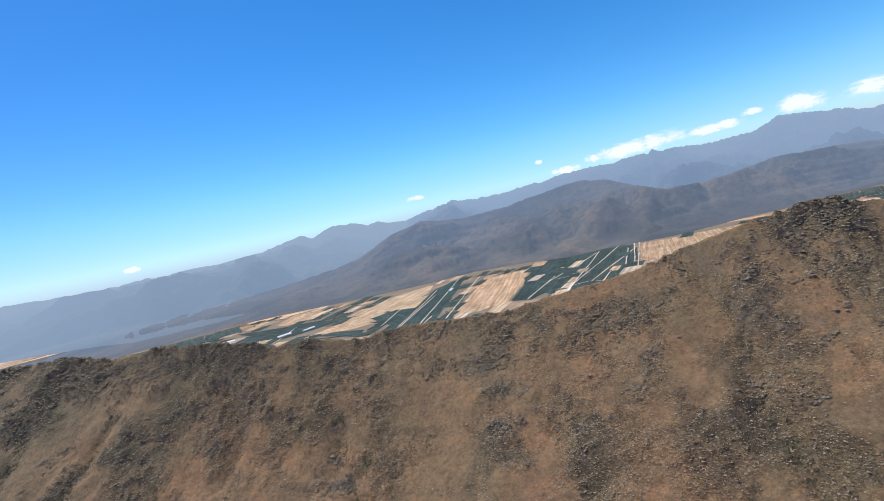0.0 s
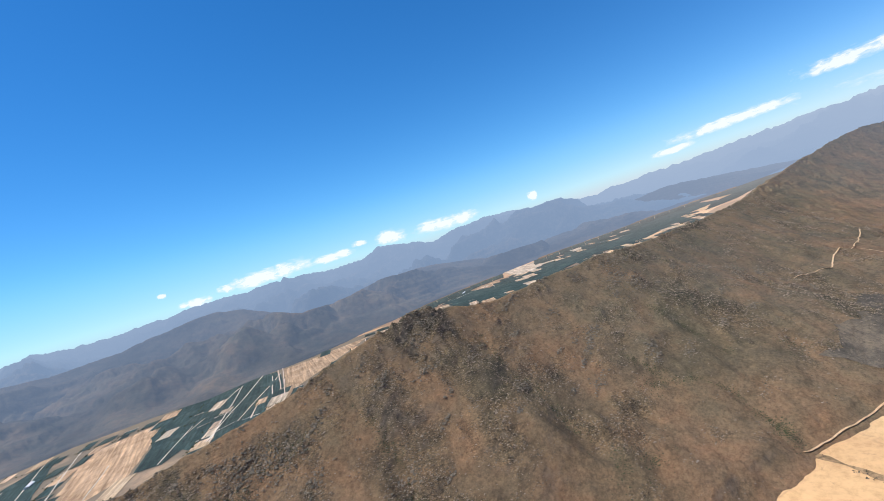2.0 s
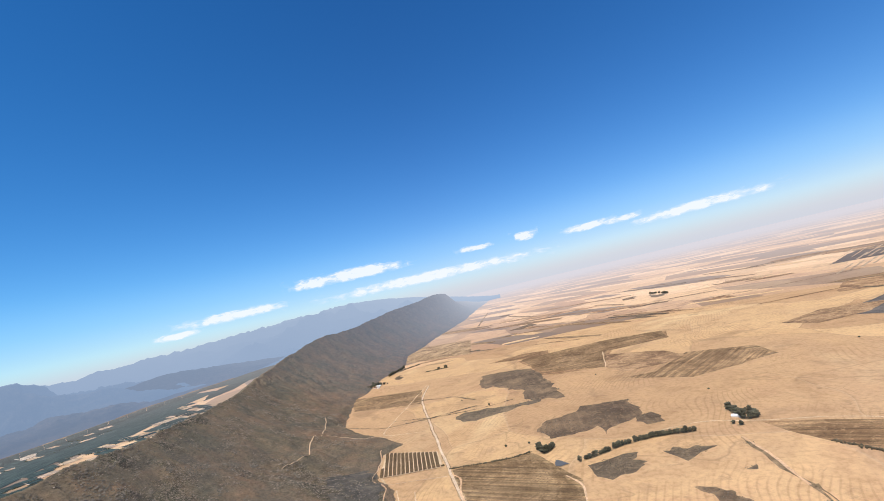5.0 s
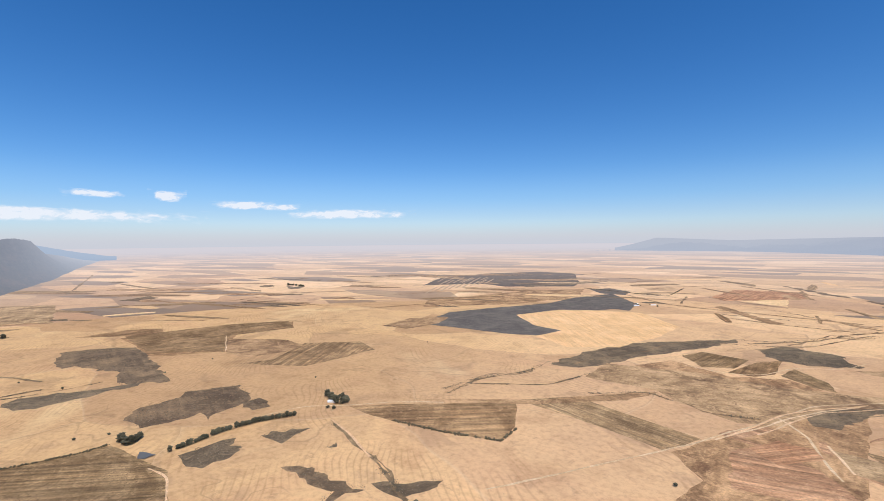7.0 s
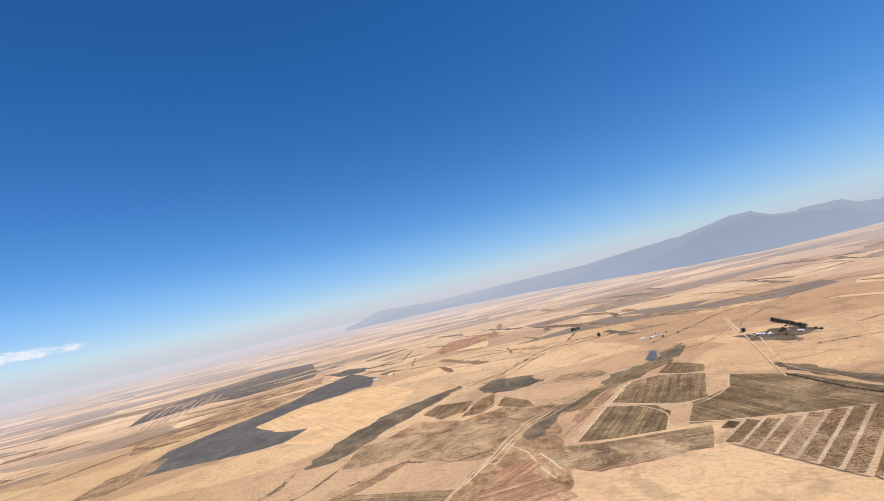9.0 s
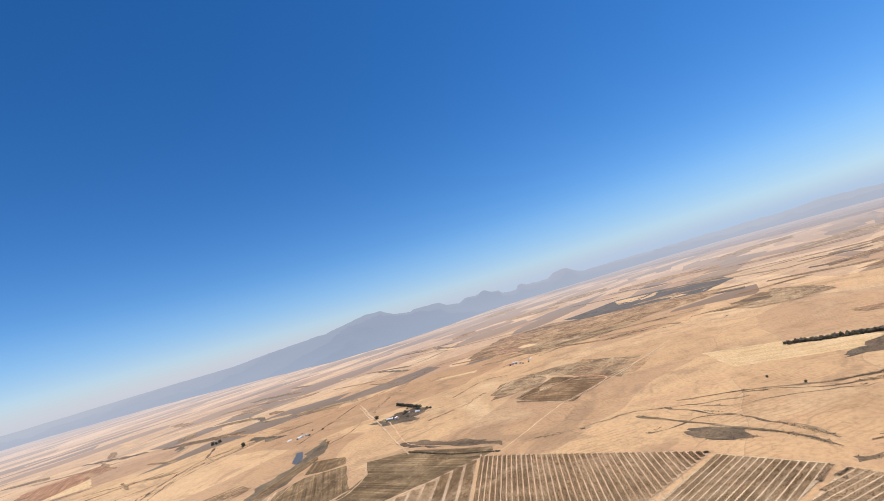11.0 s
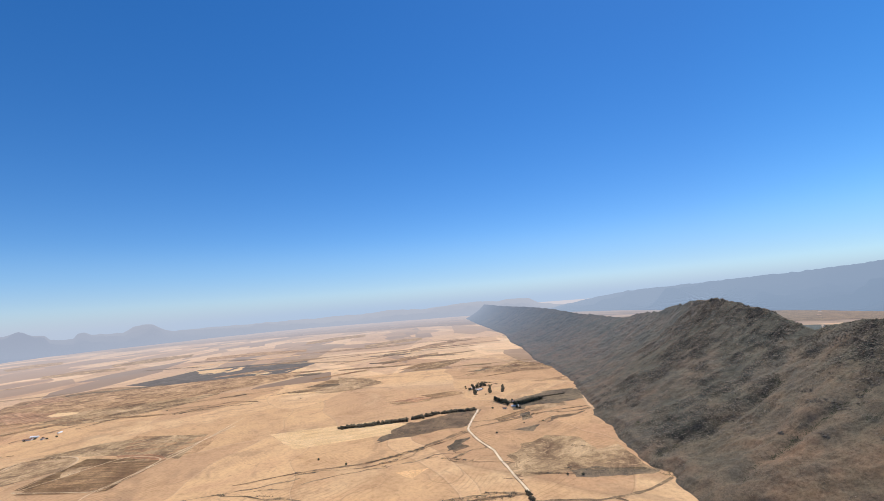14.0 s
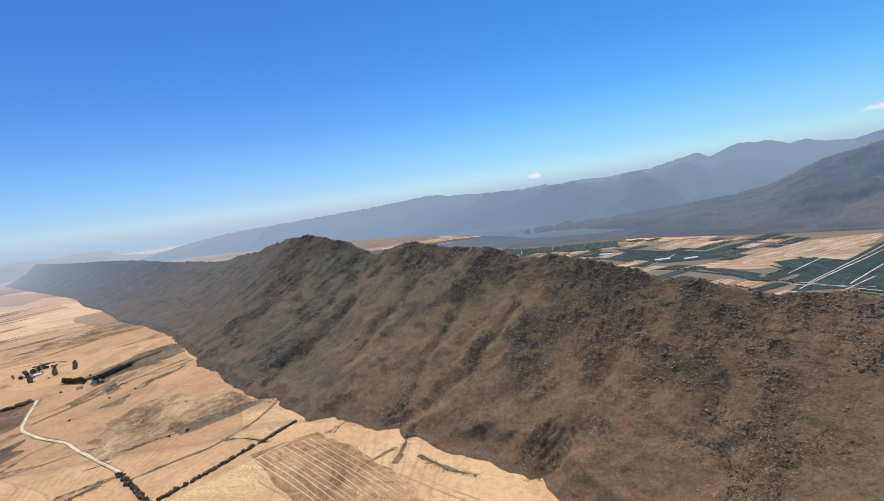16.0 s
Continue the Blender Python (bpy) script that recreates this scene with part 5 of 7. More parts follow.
def lane_field(*pts):
    return lay("cream_field", pts, 2.0, 0.1)


fallow((3890, -835), (3455, -1195), (2655, -895), (3105, -565), (2745, -385), (3435, -490))
burnt((875, -2425), (770, -2925), (595, -3250), (390, -2800), (375, -2490), (565, -2560), (715, -2380))
track((985, -210), (955, -225), (895, -195), (790, -185))
track((1670, -1110), (1425, -940))
patch((-1505, -130), (-1575, -95), (-1590, 10), (-1675, 70), (-1685, 145), (-1480, 95), (-1455, 5), (-1440, -110))
patch((-1405, -170), (-1475, -145), (-1455, -125), (-1405, -140))
ditch((-1195, -175), (-1215, -90), (-1295, -40), (-1350, 35), (-1415, 100))
ditch((-1460, 120), (-1505, 220), (-1545, 310), (-1585, 405), (-1600, 525))
patch((-1845, 355), (-1865, 465), (-1900, 605), (-1715, 550), (-1685, 415), (-1695, 330))
fallow((-1655, 330), (-1700, 420), (-1770, 465), (-1640, 465), (-1595, 325))
track((-1850, 580), (-1715, 555), (-1625, 515), (-1580, 520))
patch((-1395, 220), (-1405, 255), (-1430, 315), (-1370, 270))
ditch((-920, -115), (-940, -75), (-940, 5), (-940, 95), (-950, 165))
ditch((-935, -75), (-905, -20), (-880, 50))
ditch((-1065, 285), (-1045, 355), (-1030, 435), (-1000, 480))
fallow((-1180, 170), (-1315, 300), (-1275, 380), (-1125, 390), (-1080, 290), (-1055, 195))
fallow((-2820, -530), (-2670, -340), (-2455, -240), (-2380, -360), (-2490, -475))
furrow((-1985, -185), (-1995, 20))
furrow((-2835, -130), (-2925, 135), (-3035, 530))
furrow((-3470, -425), (-3510, -160), (-4115, -10))
furrow((-2905, -115), (-3070, -15), (-3170, 450))
furrow((-3840, -190), (-4135, 40))
furrow((-2705, 410), (-2865, 715))
fallow((-2165, 435), (-2245, 670), (-2130, 655))
plough((-1230, -1025), (-1440, -970), (-1425, -765), (-1195, -795))
ditch((-1045, -530), (-1005, -395), (-970, -285), (-940, -205), (-895, -145))
patch((-940, -400), (-965, -325), (-935, -260), (-910, -285), (-915, -370))
fallow((-2580, -2240), (-3045, -1885), (-3210, -1515), (-3255, -825), (-2925, -870), (-2535, -1220), (-2355, -1690))
fallow((-2430, -620), (-2525, -455), (-2510, -250), (-2360, -315), (-2320, -510))
track((-845, -790), (-1195, -815), (-1470, -755), (-1915, -735))
track((-1340, -2115), (-1015, -1490), (-815, -1105))
furrow((-375, -2255), (-645, -2585), (-840, -2475), (-1365, -2630))
furrow((-410, -4415), (-1025, -4790), (-1280, -3895))
track((-25, -970), (-135, -1165), (-285, -1300))
track((-245, -1025), (-445, -1270), (-610, -1390))
red_earth((-50, -930), (-100, -990), (-145, -975), (-150, -935), (-85, -880))
northwest_strips()
for x, y, half, deep in ((-10700, 5300, 500, 120), (-11500, 6200, 420, 120), (-9300, 4600, 420, 120), (-4400, 3850, 220, 60), (-3500, 3450, 200, 40), (-5600, 3700, 300, 80)):
    lane_field((x - half, y - half * 0.5 - deep), (x + half, y + half * 0.5 - deep), (x + half, y + half * 0.5 + deep), (x - half, y - half * 0.5 + deep))
orchard((315, 1650), (440, 1915), (570, 1970), (620, 1860), (500, 1685), (375, 1590))
orchard((535, 1625), (930, 2280), (1100, 2390), (890, 1985), (695, 1655), (620, 1630))
orchard((1065, 2245), (1105, 2215), (915, 1840), (860, 1855))
orchard((-120, 1695), (75, 2360), (290, 2630), (130, 2000), (30, 1645))
orchard((-235, 1995), (-150, 2090), (-25, 1990), (-105, 1685))
orchard((-460, 1890), (-355, 1870), (-240, 1780), (-245, 1680))
orchard((-960, 2420), (-695, 2310), (-520, 2265), (-435, 2230), (-560, 2180), (-690, 2090))
orchard((-150, 1530), (-115, 1820), (-5, 2045), (60, 2085), (35, 1610), (-90, 1570))
orchard((-315, 1740), (-235, 1655), (-225, 1720), (-515, 1860), (-665, 1940))
orchard((-240, 1920), (-35, 1900), (-60, 1815), (-125, 1735), (-170, 1820))
orchard((-935, 2135), (-655, 1990), (-370, 2110), (-300, 2135), (-620, 2285), (-875, 2275))
orchard((2160, 2040), (2150, 1500), (2450, 1550), (2490, 1680), (2520, 2140))
orchard((2980, 1690), (3540, 1480), (3940, 1330), (4350, 1130), (3940, 940), (3320, 1070), (3040, 1320), (2460, 1410))
lay("orchard", ((485, 2075), (725, 2510), (980, 2475), (1130, 2300), (850, 1765), (615, 1500), (465, 1425), (430, 1870)), 2.0)
lane((515, 1830), (935, 2305))
lane((500, 1585), (1125, 2420))
lane((1155, 2335), (805, 1660), (630, 1545))
lay("orchard", ((2110, 1945), (1875, 1510), (2275, 1390), (2905, 1375), (3535, 1060), (3845, 725), (4140, 965), (4585, 1585), (3525, 1805), (3200, 1960), (2350, 1860)), 2.0)
lane_field((3295, 2280), (3455, 2050), (3080, 1765), (2805, 1835))
straw((90, 1635), (340, 2330), (560, 2315), (515, 2090), (305, 1660), (190, 1615))
straw((1160, 2280), (1260, 2220), (1600, 2110), (1140, 1855), (840, 1690))
straw((-395, 2000), (-165, 2435), (90, 2570), (45, 2310), (-125, 2055), (-290, 1940))
straw((-730, 2440), (-660, 2670), (-450, 2570), (-540, 2355))
straw((-295, 2095), (-35, 2225), (70, 2255), (60, 2085), (-65, 1980), (-175, 1865), (-250, 1875))
straw((-760, 2410), (-720, 2680), (-520, 2600), (-625, 2300))
straw((-505, 1895), (-360, 2045), (-180, 1965), (-205, 1870), (-295, 1850))
straw((3240, 2260), (3430, 2020), (3150, 1800), (2700, 1770))
lane((630, 1650), (1105, 2215))
lane((500, 1565), (960, 2330))
lane((370, 1610), (585, 1940))
lane((1180, 2330), (835, 1695))
lane((845, 1815), (1065, 2225))
lane((650, 1600), (760, 1765))
lane((490, 1655), (620, 1660))
lane((570, 1860), (690, 1820))
lane((-115, 1645), (90, 2335))
lane((-25, 1640), (230, 2550))
lane((70, 1630), (340, 2480))
lane((-155, 1625), (25, 1610))
lane((195, 1635), (320, 1940))
lane((-130, 1575), (70, 2195))
lane((-170, 1775), (-95, 2060))
lane((-65, 1495), (25, 1730))
lane((-135, 1655), (35, 1565))
lane((-640, 1940), (-605, 2220))
lane((2130, 2060), (2910, 1900))
lane((2770, 1370), (3640, 870))
lane((3540, 1980), (3810, 1390))


def inside(x, y, pts):
    odd = np.zeros(np.shape(x), bool)
    for (x0, y0), (x1, y1) in zip(pts, pts[1:] + pts[:1]):
        if y0 != y1:
            odd ^= ((y0 > y) != (y1 > y)) & (x < (x1 - x0) * (y - y0) / (y1 - y0) + x0)
    return odd


def valley_blocks():
    """The smaller orchard, stubble and fallow blocks between the large ones on the valley floor."""
    rng = random.Random(23)
    done = list(valley)
    ends = np.array(FRONT)
    for row in range(-30, 52):
        x0 = -60 + row * 72
        far_side = row > 14
        ang = radians(62 - row * 0.75)
        d, n = Vector((math.cos(ang), math.sin(ang))), Vector((math.sin(ang), -math.cos(ang)))
        step = 0.0
        while step < 1500:
            a, b = rng.uniform(30, 85), rng.uniform(14, 36) * (1.3 if far_side else 1.0)
            c = Vector((x0 - 120, 1330 - max(0, row - 10) * 17)) + d * (step + a) + n * rng.uniform(-8, 8)
            step += 2 * a + rng.uniform(2, 26)
            az = math.degrees(math.atan2(c.x, c.y))
            if c.length > float(np.interp(az, ends[:, 0], ends[:, 1])) - 60 or any(inside(np.array(c.x), np.array(c.y), list(p)) for p in done):
                continue
            if rng.random() < 0.18:
                continue
            tilt = rng.uniform(-0.05, 0.05)
            e, m = Vector((d.x - d.y * tilt, d.y + d.x * tilt)), n
            pts = [tuple(c + e * (i * a) + m * (j * b)) for i, j in ((-1, -1), (1, -1), (1, 1), (-1, 1))]
            kind = rng.choice((orchard, orchard, orchard, orchard, orchard, lane_field, straw) if far_side else (orchard, orchard, orchard, orchard, straw, straw, lane_field))
            kind(*pts)
            edges.append((pts[0], pts[3]) if rng.random() < 0.5 else (pts[0], pts[1]))
            if rng.random() < 0.22:
                lane(*((pts[1], pts[2]) if rng.random() < 0.4 else (pts[0], pts[1])))


def far_foot(a0, a1, kind, near, far, n):
    """Fields along the far side of the valley, under the mountain, between two bearings."""
    table = np.array(FRONT)
    for k in range(n):
        u, v = a0 + (a1 - a0) * k / n, a0 + (a1 - a0) * (k + 0.98) / n
        at = lambda b, back: (round((float(np.interp(b, table[:, 0], table[:, 1])) - back) * math.sin(radians(b))), round((float(np.interp(b, table[:, 0], table[:, 1])) - back) * math.cos(radians(b))))
        kind(at(u, near), at(v, near + 30 * (k % 3)), at(v, far), at(u, far))


edges = []
valley_blocks()
far_foot(-66, -44, orchard, 250, -150, 5)
far_foot(-67, -43, orchard, -500, -1000, 4)
far_foot(-70, -42, patch, -1500, -3900, 4)
far_foot(-36, -21, orchard, 300, 40, 4)
far_foot(-37, -20, patch, 60, -60, 2)
far_foot(42, 55.2, orchard, 330, 25, 9)
far_foot(42.5, 54, patch, 60, -40, 3)
far_foot(59.2, 80, orchard, 420, 20, 13)
far_foot(60, 82, patch, 80, -60, 4)


# ---- tracks up the ridge ----
_rv = np.empty(len(ridge_near.data.vertices) * 3)
ridge_near.data.vertices.foreach_get("co", _rv)
_rv = _rv.reshape(-1, 3)
CELL = 6.0
_lo = _rv[:, :2].min(0) - CELL
_nx, _ny = (np.ceil((_rv[:, :2].max(0) + CELL - _lo) / CELL)).astype(int)
_at = ((_rv[:, 0] - _lo[0]) // CELL).astype(int) * _ny + ((_rv[:, 1] - _lo[1]) // CELL).astype(int)
_count = np.bincount(_at, minlength=_nx * _ny)
_mean = [np.bincount(_at, _rv[:, k], _nx * _ny) / np.maximum(_count, 1) for k in range(3)]
_mean = [np.where(_count > 0, v, np.nan).reshape(_nx, _ny) for v in _mean]
_slope = [np.nan_to_num(g) / CELL for g in np.gradient(_mean[2])]


def slope_height(x, y):
    """The ridge's height at places in the plan, or the plain's where that is higher."""
    x, y = np.asarray(x, float), np.asarray(y, float)
    i = np.clip(((x - _lo[0]) // CELL).astype(int), 0, _nx - 1)
    j = np.clip(((y - _lo[1]) // CELL).astype(int), 0, _ny - 1)
    z = _mean[2][i, j] + _slope[0][i, j] * (x - _mean[0][i, j]) + _slope[1][i, j] * (y - _mean[1][i, j])
    return np.fmax(z, rolling(x, y))


def slope_track(pts, width=3.0):
    line = [Vector(pts[0])]
    for a, b in zip(pts, pts[1:]):
        a, b = Vector(a), Vector(b)
        n = max(2, int((b - a).length / 5))
        line += [a.lerp(b, k / n) for k in range(1, n + 1)]
    for _ in range(4):
        line = [line[0]] + [(p + q * 2 + r) / 4 for p, q, r in zip(line, line[1:], line[2:])] + [line[-1]]
    left, right = [], []
    for k, p in enumerate(line):
        d = (line[min(k + 1, len(line) - 1)] - line[max(k - 1, 0)]).normalized()
        n = Vector((-d.y, d.x))
        p = p + n * 2 * float(fbm(p.x / 40, p.y / 40, 2))
        left.append(p + n * width / 2)
        right.append(p - n * width / 2)
    x = np.array([[a.x, b.x] for a, b in zip(left, right)])
    y = np.array([[a.y, b.y] for a, b in zip(left, right)])
    z = slope_height(x, y)
    z = np.repeat(z.max(1, keepdims=True), 2, 1) + 0.25
    ob = sheet("track", x[::-1], y[::-1], z[::-1], FIELD_MATERIALS[("track", False)])
    return tagged(ob, "pale dirt track winding up the scrub slope", "track", kind="structure")


slope_track([(1157, 125), (1248, 66), (1352, 62), (1496, 22), (1491, -26), (1462, -84), (1444, -150)])
slope_track([(1790, 2), (1657, 9), (1496, 22)])
slope_track([(616, 110), (687, 62), (734, 33), (804, 12), (874, -24), (930, -52), (1026, -77), (1105, -56), (1228, -100), (1300, -112)], 2.8)
BURNT_SLOPE = ((1137, 40), (1176, -59), (1090, -62), (991, -62), (877, -26), (819, 12), (813, 58), (838, 79), (937, 51), (1010, 30))
tagged(draped("scrub_patch", ragged(list(BURNT_SLOPE), 22.0, 7.0), FIELD_MATERIALS[("burnt_scrub", False)], 7.0, 0.8, slope_height), "dark grey burnt scrub on the lower slope", "scrub patch", kind="structure")

# ---- things ----
def part(name, bm, material, parent=None, label="", smooth=True):
    me = bpy.data.meshes.new(name)
    for f in bm.faces:
        f.smooth = smooth
    bm.to_mesh(me)
    bm.free()
    me.materials.append(material)
    ob = new(name, me)
    ob.parent = parent
    if label:
        ob["label"] = label
    return ob


def plain_material(name, stops, scale, rough=0.9, bump_by=0.0, spread=0.0, bleach=None):
    """A small thing's material, varied over its surface and from thing to thing."""
    m, nt, b = shader(name, rough)
    co = node(nt, "TexCoord").outputs["Object"]
    c = ramp(nt, noise_tex(nt, co, scale, 5.0, 0.65), [(0.3, stops[0]), (0.5, stops[1]), (0.7, stops[2])])
    if spread:
        info = node(nt, "ObjectInfo")
        c = mix(nt, 1.0, c, ramp(nt, info.outputs["Random"], [(0.0, (1 - spread,) * 3), (1.0, (1 + spread,) * 3)]), "MULTIPLY")
    if bleach:  # dry stretches across many rows
        dry = noise_tex(nt, node(nt, "NewGeometry").outputs["Position"], 0.011, 5.0, 0.65, 0.6)
        c = mix(nt, ramp(nt, dry, [(0.46, (0, 0, 0)), (0.60, (0.75, 0.75, 0.75))]), c, bleach)
    nt.links.new(c, b.inputs["Base Color"])
    if bump_by:
        bump(nt, b, noise_tex(nt, co, scale * 3, 4.0), 0.6, bump_by)
    return m


def island_material(name, tones, bleach=None):
    """Scattered clumps: each of its own tone."""
    m, nt, b = shader(name)
    rnd = node(nt, "NewGeometry").outputs["Random Per Island"]
    c = ramp(nt, rnd, [(k / (len(tones) - 1), t) for k, t in enumerate(tones)])
    if bleach:
        dry = noise_tex(nt, node(nt, "NewGeometry").outputs["Position"], 0.011, 5.0, 0.65, 0.6)
        c = mix(nt, ramp(nt, dry, [(0.46, (0, 0, 0)), (0.60, (0.75, 0.75, 0.75))]), c, bleach)
    nt.links.new(c, b.inputs["Base Color"])
    return m


BARK = plain_material("bark", [(0.10, 0.075, 0.055), (0.17, 0.13, 0.10), (0.26, 0.21, 0.17)], 1.5, 0.9, 0.02)
LEAVES = plain_material("gum_leaves", [(0.058, 0.055, 0.034), (0.09, 0.083, 0.052), (0.14, 0.127, 0.08)], 0.6, 0.8, 0.1, 0.3)
BUSHES = island_material("bush_leaves", [(0.065, 0.060, 0.042), (0.16, 0.13, 0.088), (0.085, 0.077, 0.053), (0.26, 0.205, 0.145), (0.078, 0.072, 0.05)])
GREENS = island_material("gully_leaves", [(0.045, 0.054, 0.026), (0.08, 0.082, 0.04), (0.06, 0.064, 0.034)])
ROCKS = island_material("weathered_rock", [(0.148, 0.118, 0.087), (0.274, 0.215, 0.155), (0.200, 0.155, 0.111), (0.303, 0.244, 0.181), (0.126, 0.101, 0.074)])

ICO_V, ICO_F = [], []
_bm = bmesh.new()
bmesh.ops.create_icosphere(_bm, subdivisions=1, radius=1.0)
_bm.verts.ensure_lookup_table()
ICO_V = np.array([v.co[:] for v in _bm.verts])
ICO_F = np.array([[v.index for v in f.verts] for f in _bm.faces])
_bm.free()
# a plainer lump for the smallest stones and bushes
OCT = (np.array([(1, 0, 0), (0, 1, 0), (-1, 0, 0), (0, -1, 0), (0, 0, 1.0), (0, 0, -1.0)]), np.array([(0, 1, 4), (1, 2, 4), (2, 3, 4), (3, 0, 4), (1, 0, 5), (2, 1, 5), (3, 2, 5), (0, 3, 5)]))


def clumps(name, centres, sizes, flat, rng, material, jag=0.35, smooth=False, form=None):
    """Many small rough lumps as one mesh."""
    form_v, form_f = form or (ICO_V, ICO_F)
    n, k = len(centres), len(form_v)
    shape = form_v[None] * (1 + jag * (rng.rand(n, k, 1) * 2 - 1))
    spin = rng.rand(n) * 6.283
    c, s = np.cos(spin), np.sin(spin)
    long = 0.75 + 0.6 * rng.rand(n)
    x, y = shape[..., 0] * long[:, None], shape[..., 1] / long[:, None]
    shape = np.stack([x * c[:, None] - y * s[:, None], x * s[:, None] + y * c[:, None], shape[..., 2] * flat], -1)
    co = (np.asarray(centres)[:, None] + shape * np.asarray(sizes)[:, None, None]).reshape(-1, 3)
    faces = (form_f[None] + (np.arange(n) * k)[:, None, None]).reshape(-1, 3)
    me = bpy.data.meshes.new(name)
    me.vertices.add(len(co))
    me.vertices.foreach_set("co", co.ravel())
    me.loops.add(faces.size)
    me.loops.foreach_set("vertex_index", faces.ravel())
    me.polygons.add(len(faces))
    me.polygons.foreach_set("loop_start", np.arange(0, faces.size, 3))
    me.update(calc_edges=True)
    me.polygons.foreach_set("use_smooth", np.full(len(faces), smooth))
    me.materials.append(material)
    return me


def make_tree(height, width, seed, label, tall):
    rng = np.random.RandomState(seed)
    base = new("tree")
    bm = bmesh.new()
    rings = []
    for k in range(6):
        z, r = height * 0.62 * k / 5 - 0.4, 0.38 * (1 - 0.14 * k) * height / 12
        off = 0.25 * k * (rng.rand(2) - 0.5)
        rings.append([bm.verts.new((off[0] + r * math.cos(a), off[1] + r * math.sin(a), z)) for a in np.linspace(0, 6.283, 8)[:-1]])
    for a, b in zip(rings, rings[1:]):
        for i in range(7):
            bm.faces.new((a[i], a[(i + 1) % 7], b[(i + 1) % 7], b[i]))
    for k in range(5):  # limbs
        ang, z0 = rng.rand() * 6.283, height * (0.3 + 0.06 * k)
        p0 = Vector((0, 0, z0))
        p1 = Vector((math.cos(ang) * width * 0.36, math.sin(ang) * width * 0.36, z0 + height * 0.2))
        d = (p1 - p0).normalized()
        n1 = d.orthogonal().normalized()
        n2 = d.cross(n1)
        ra = [bm.verts.new(p0 + (n1 * math.cos(t) + n2 * math.sin(t)) * 0.16) for t in (0, 2.1, 4.2)]
        rb = [bm.verts.new(p1 + (n1 * math.cos(t) + n2 * math.sin(t)) * 0.06) for t in (0, 2.1, 4.2)]
        for i in range(3):
            bm.faces.new((ra[i], ra[(i + 1) % 3], rb[(i + 1) % 3], rb[i]))
    part("trunk", bm, BARK, base, "pale brown trunk")
    n = 58
    h = rng.rand(n)
    lobe = np.sin(np.pi * (0.12 + 0.86 * h)) ** (0.5 if tall else 0.8)
    a, r = rng.rand(n) * 6.283, np.sqrt(rng.rand(n)) * width * 0.5 * lobe
    low = 0.16 if tall else 0.24
    c = np.stack([r * np.cos(a), r * np.sin(a), height * (low + (0.94 - low) * h)], -1)
    crown = new("crown", clumps("crown", c, width * (0.11 + 0.10 * rng.rand(n)), 0.85, rng, LEAVES, 0.45))
    crown.parent = base
    return tagged(base, label, "tree", "trees of the windbreaks and farmyards")


def stand(x, y):
    return settle(x, y, rolling(x, y))


KINDS = [make_tree(13.0, 7.5, 1, "tall dark gum tree in a windbreak row", True), make_tree(11.0, 8.0, 2, "dark gum tree in a windbreak row", True),
         make_tree(8.0, 8.0, 3, "broad dark green tree among dry fields", False), make_tree(6.0, 6.0, 4, "low bushy tree at a field edge", False)]
used = set()
tree_rng = random.Random(5)


def plant(x, y, kind, size=1.0, wide=1.0):
    px, py, pz = stand(x, y)
    q = math.hypot(px, py) / max(1.0, math.hypot(x, y))
    m = Matrix.Translation((px, py, pz)) @ Matrix.Rotation(tree_rng.random() * 6.28, 4, "Z")
    if kind in used:
        ob = copy_thing(KINDS[kind], m)
    else:
        used.add(kind)
        ob = KINDS[kind]
        ob.matrix_basis = m
    s = size * q * tree_rng.uniform(0.85, 1.15)
    ob.scale = (s * wide, s * wide, s * tree_rng.uniform(0.85, 1.15))
    return ob


hedge_lines = []


def hedge_row(*pts, size=0.9):
    """A line of low bushes grown together, too many to tell apart."""
    hedge_lines.append((pts, size))


def tree_row(*pts, kinds=(0, 1), gap=10.0, wander=1.2, size=1.25):
    for a, b in zip(pts, pts[1:]):
        a, b = Vector(a), Vector(b)
        n = max(1, int((b - a).length / (gap * (0.9 if a.length < 1900 else 2.0))))
        for k in range(n):
            if tree_rng.random() < 0.08:
                continue
            p = a.lerp(b, (k + 0.5) / n)
            plant(p.x + tree_rng.uniform(-wander, wander), p.y + tree_rng.uniform(-wander, wander), tree_rng.choice(kinds), size, 1.25 if a.length < 1900 else 1.7)


LIME = plain_material("limewashed_wall", [(0.55, 0.50, 0.43), (0.70, 0.66, 0.58), (0.78, 0.75, 0.69)], 0.7, 0.85, 0.01)
ROOFS = [plain_material("galvanised_roof", [(0.45, 0.46, 0.47), (0.58, 0.59, 0.60), (0.68, 0.69, 0.70)], 0.5, 0.45, 0.02),
         plain_material("white_roof", [(0.66, 0.66, 0.64), (0.76, 0.76, 0.75), (0.82, 0.82, 0.81)], 0.5, 0.6, 0.02),
         plain_material("rust_roof", [(0.20, 0.10, 0.06), (0.28, 0.15, 0.10), (0.36, 0.21, 0.15)], 0.6, 0.7, 0.02)]
DARK = plain_material("shaded_opening", [(0.02, 0.02, 0.02), (0.03, 0.03, 0.028), (0.05, 0.045, 0.04)], 1.0, 0.5)


def box(bm, x0, x1, y0, y1, z0, z1):
    v = [bm.verts.new((x, y, z)) for z in (z0, z1) for y in (y0, y1) for x in (x0, x1)]
    for f in ((0, 1, 3, 2), (4, 6, 7, 5), (0, 4, 5, 1), (1, 5, 7, 3), (3, 7, 6, 2), (2, 6, 4, 0)):
        bm.faces.new([v[i] for i in f])


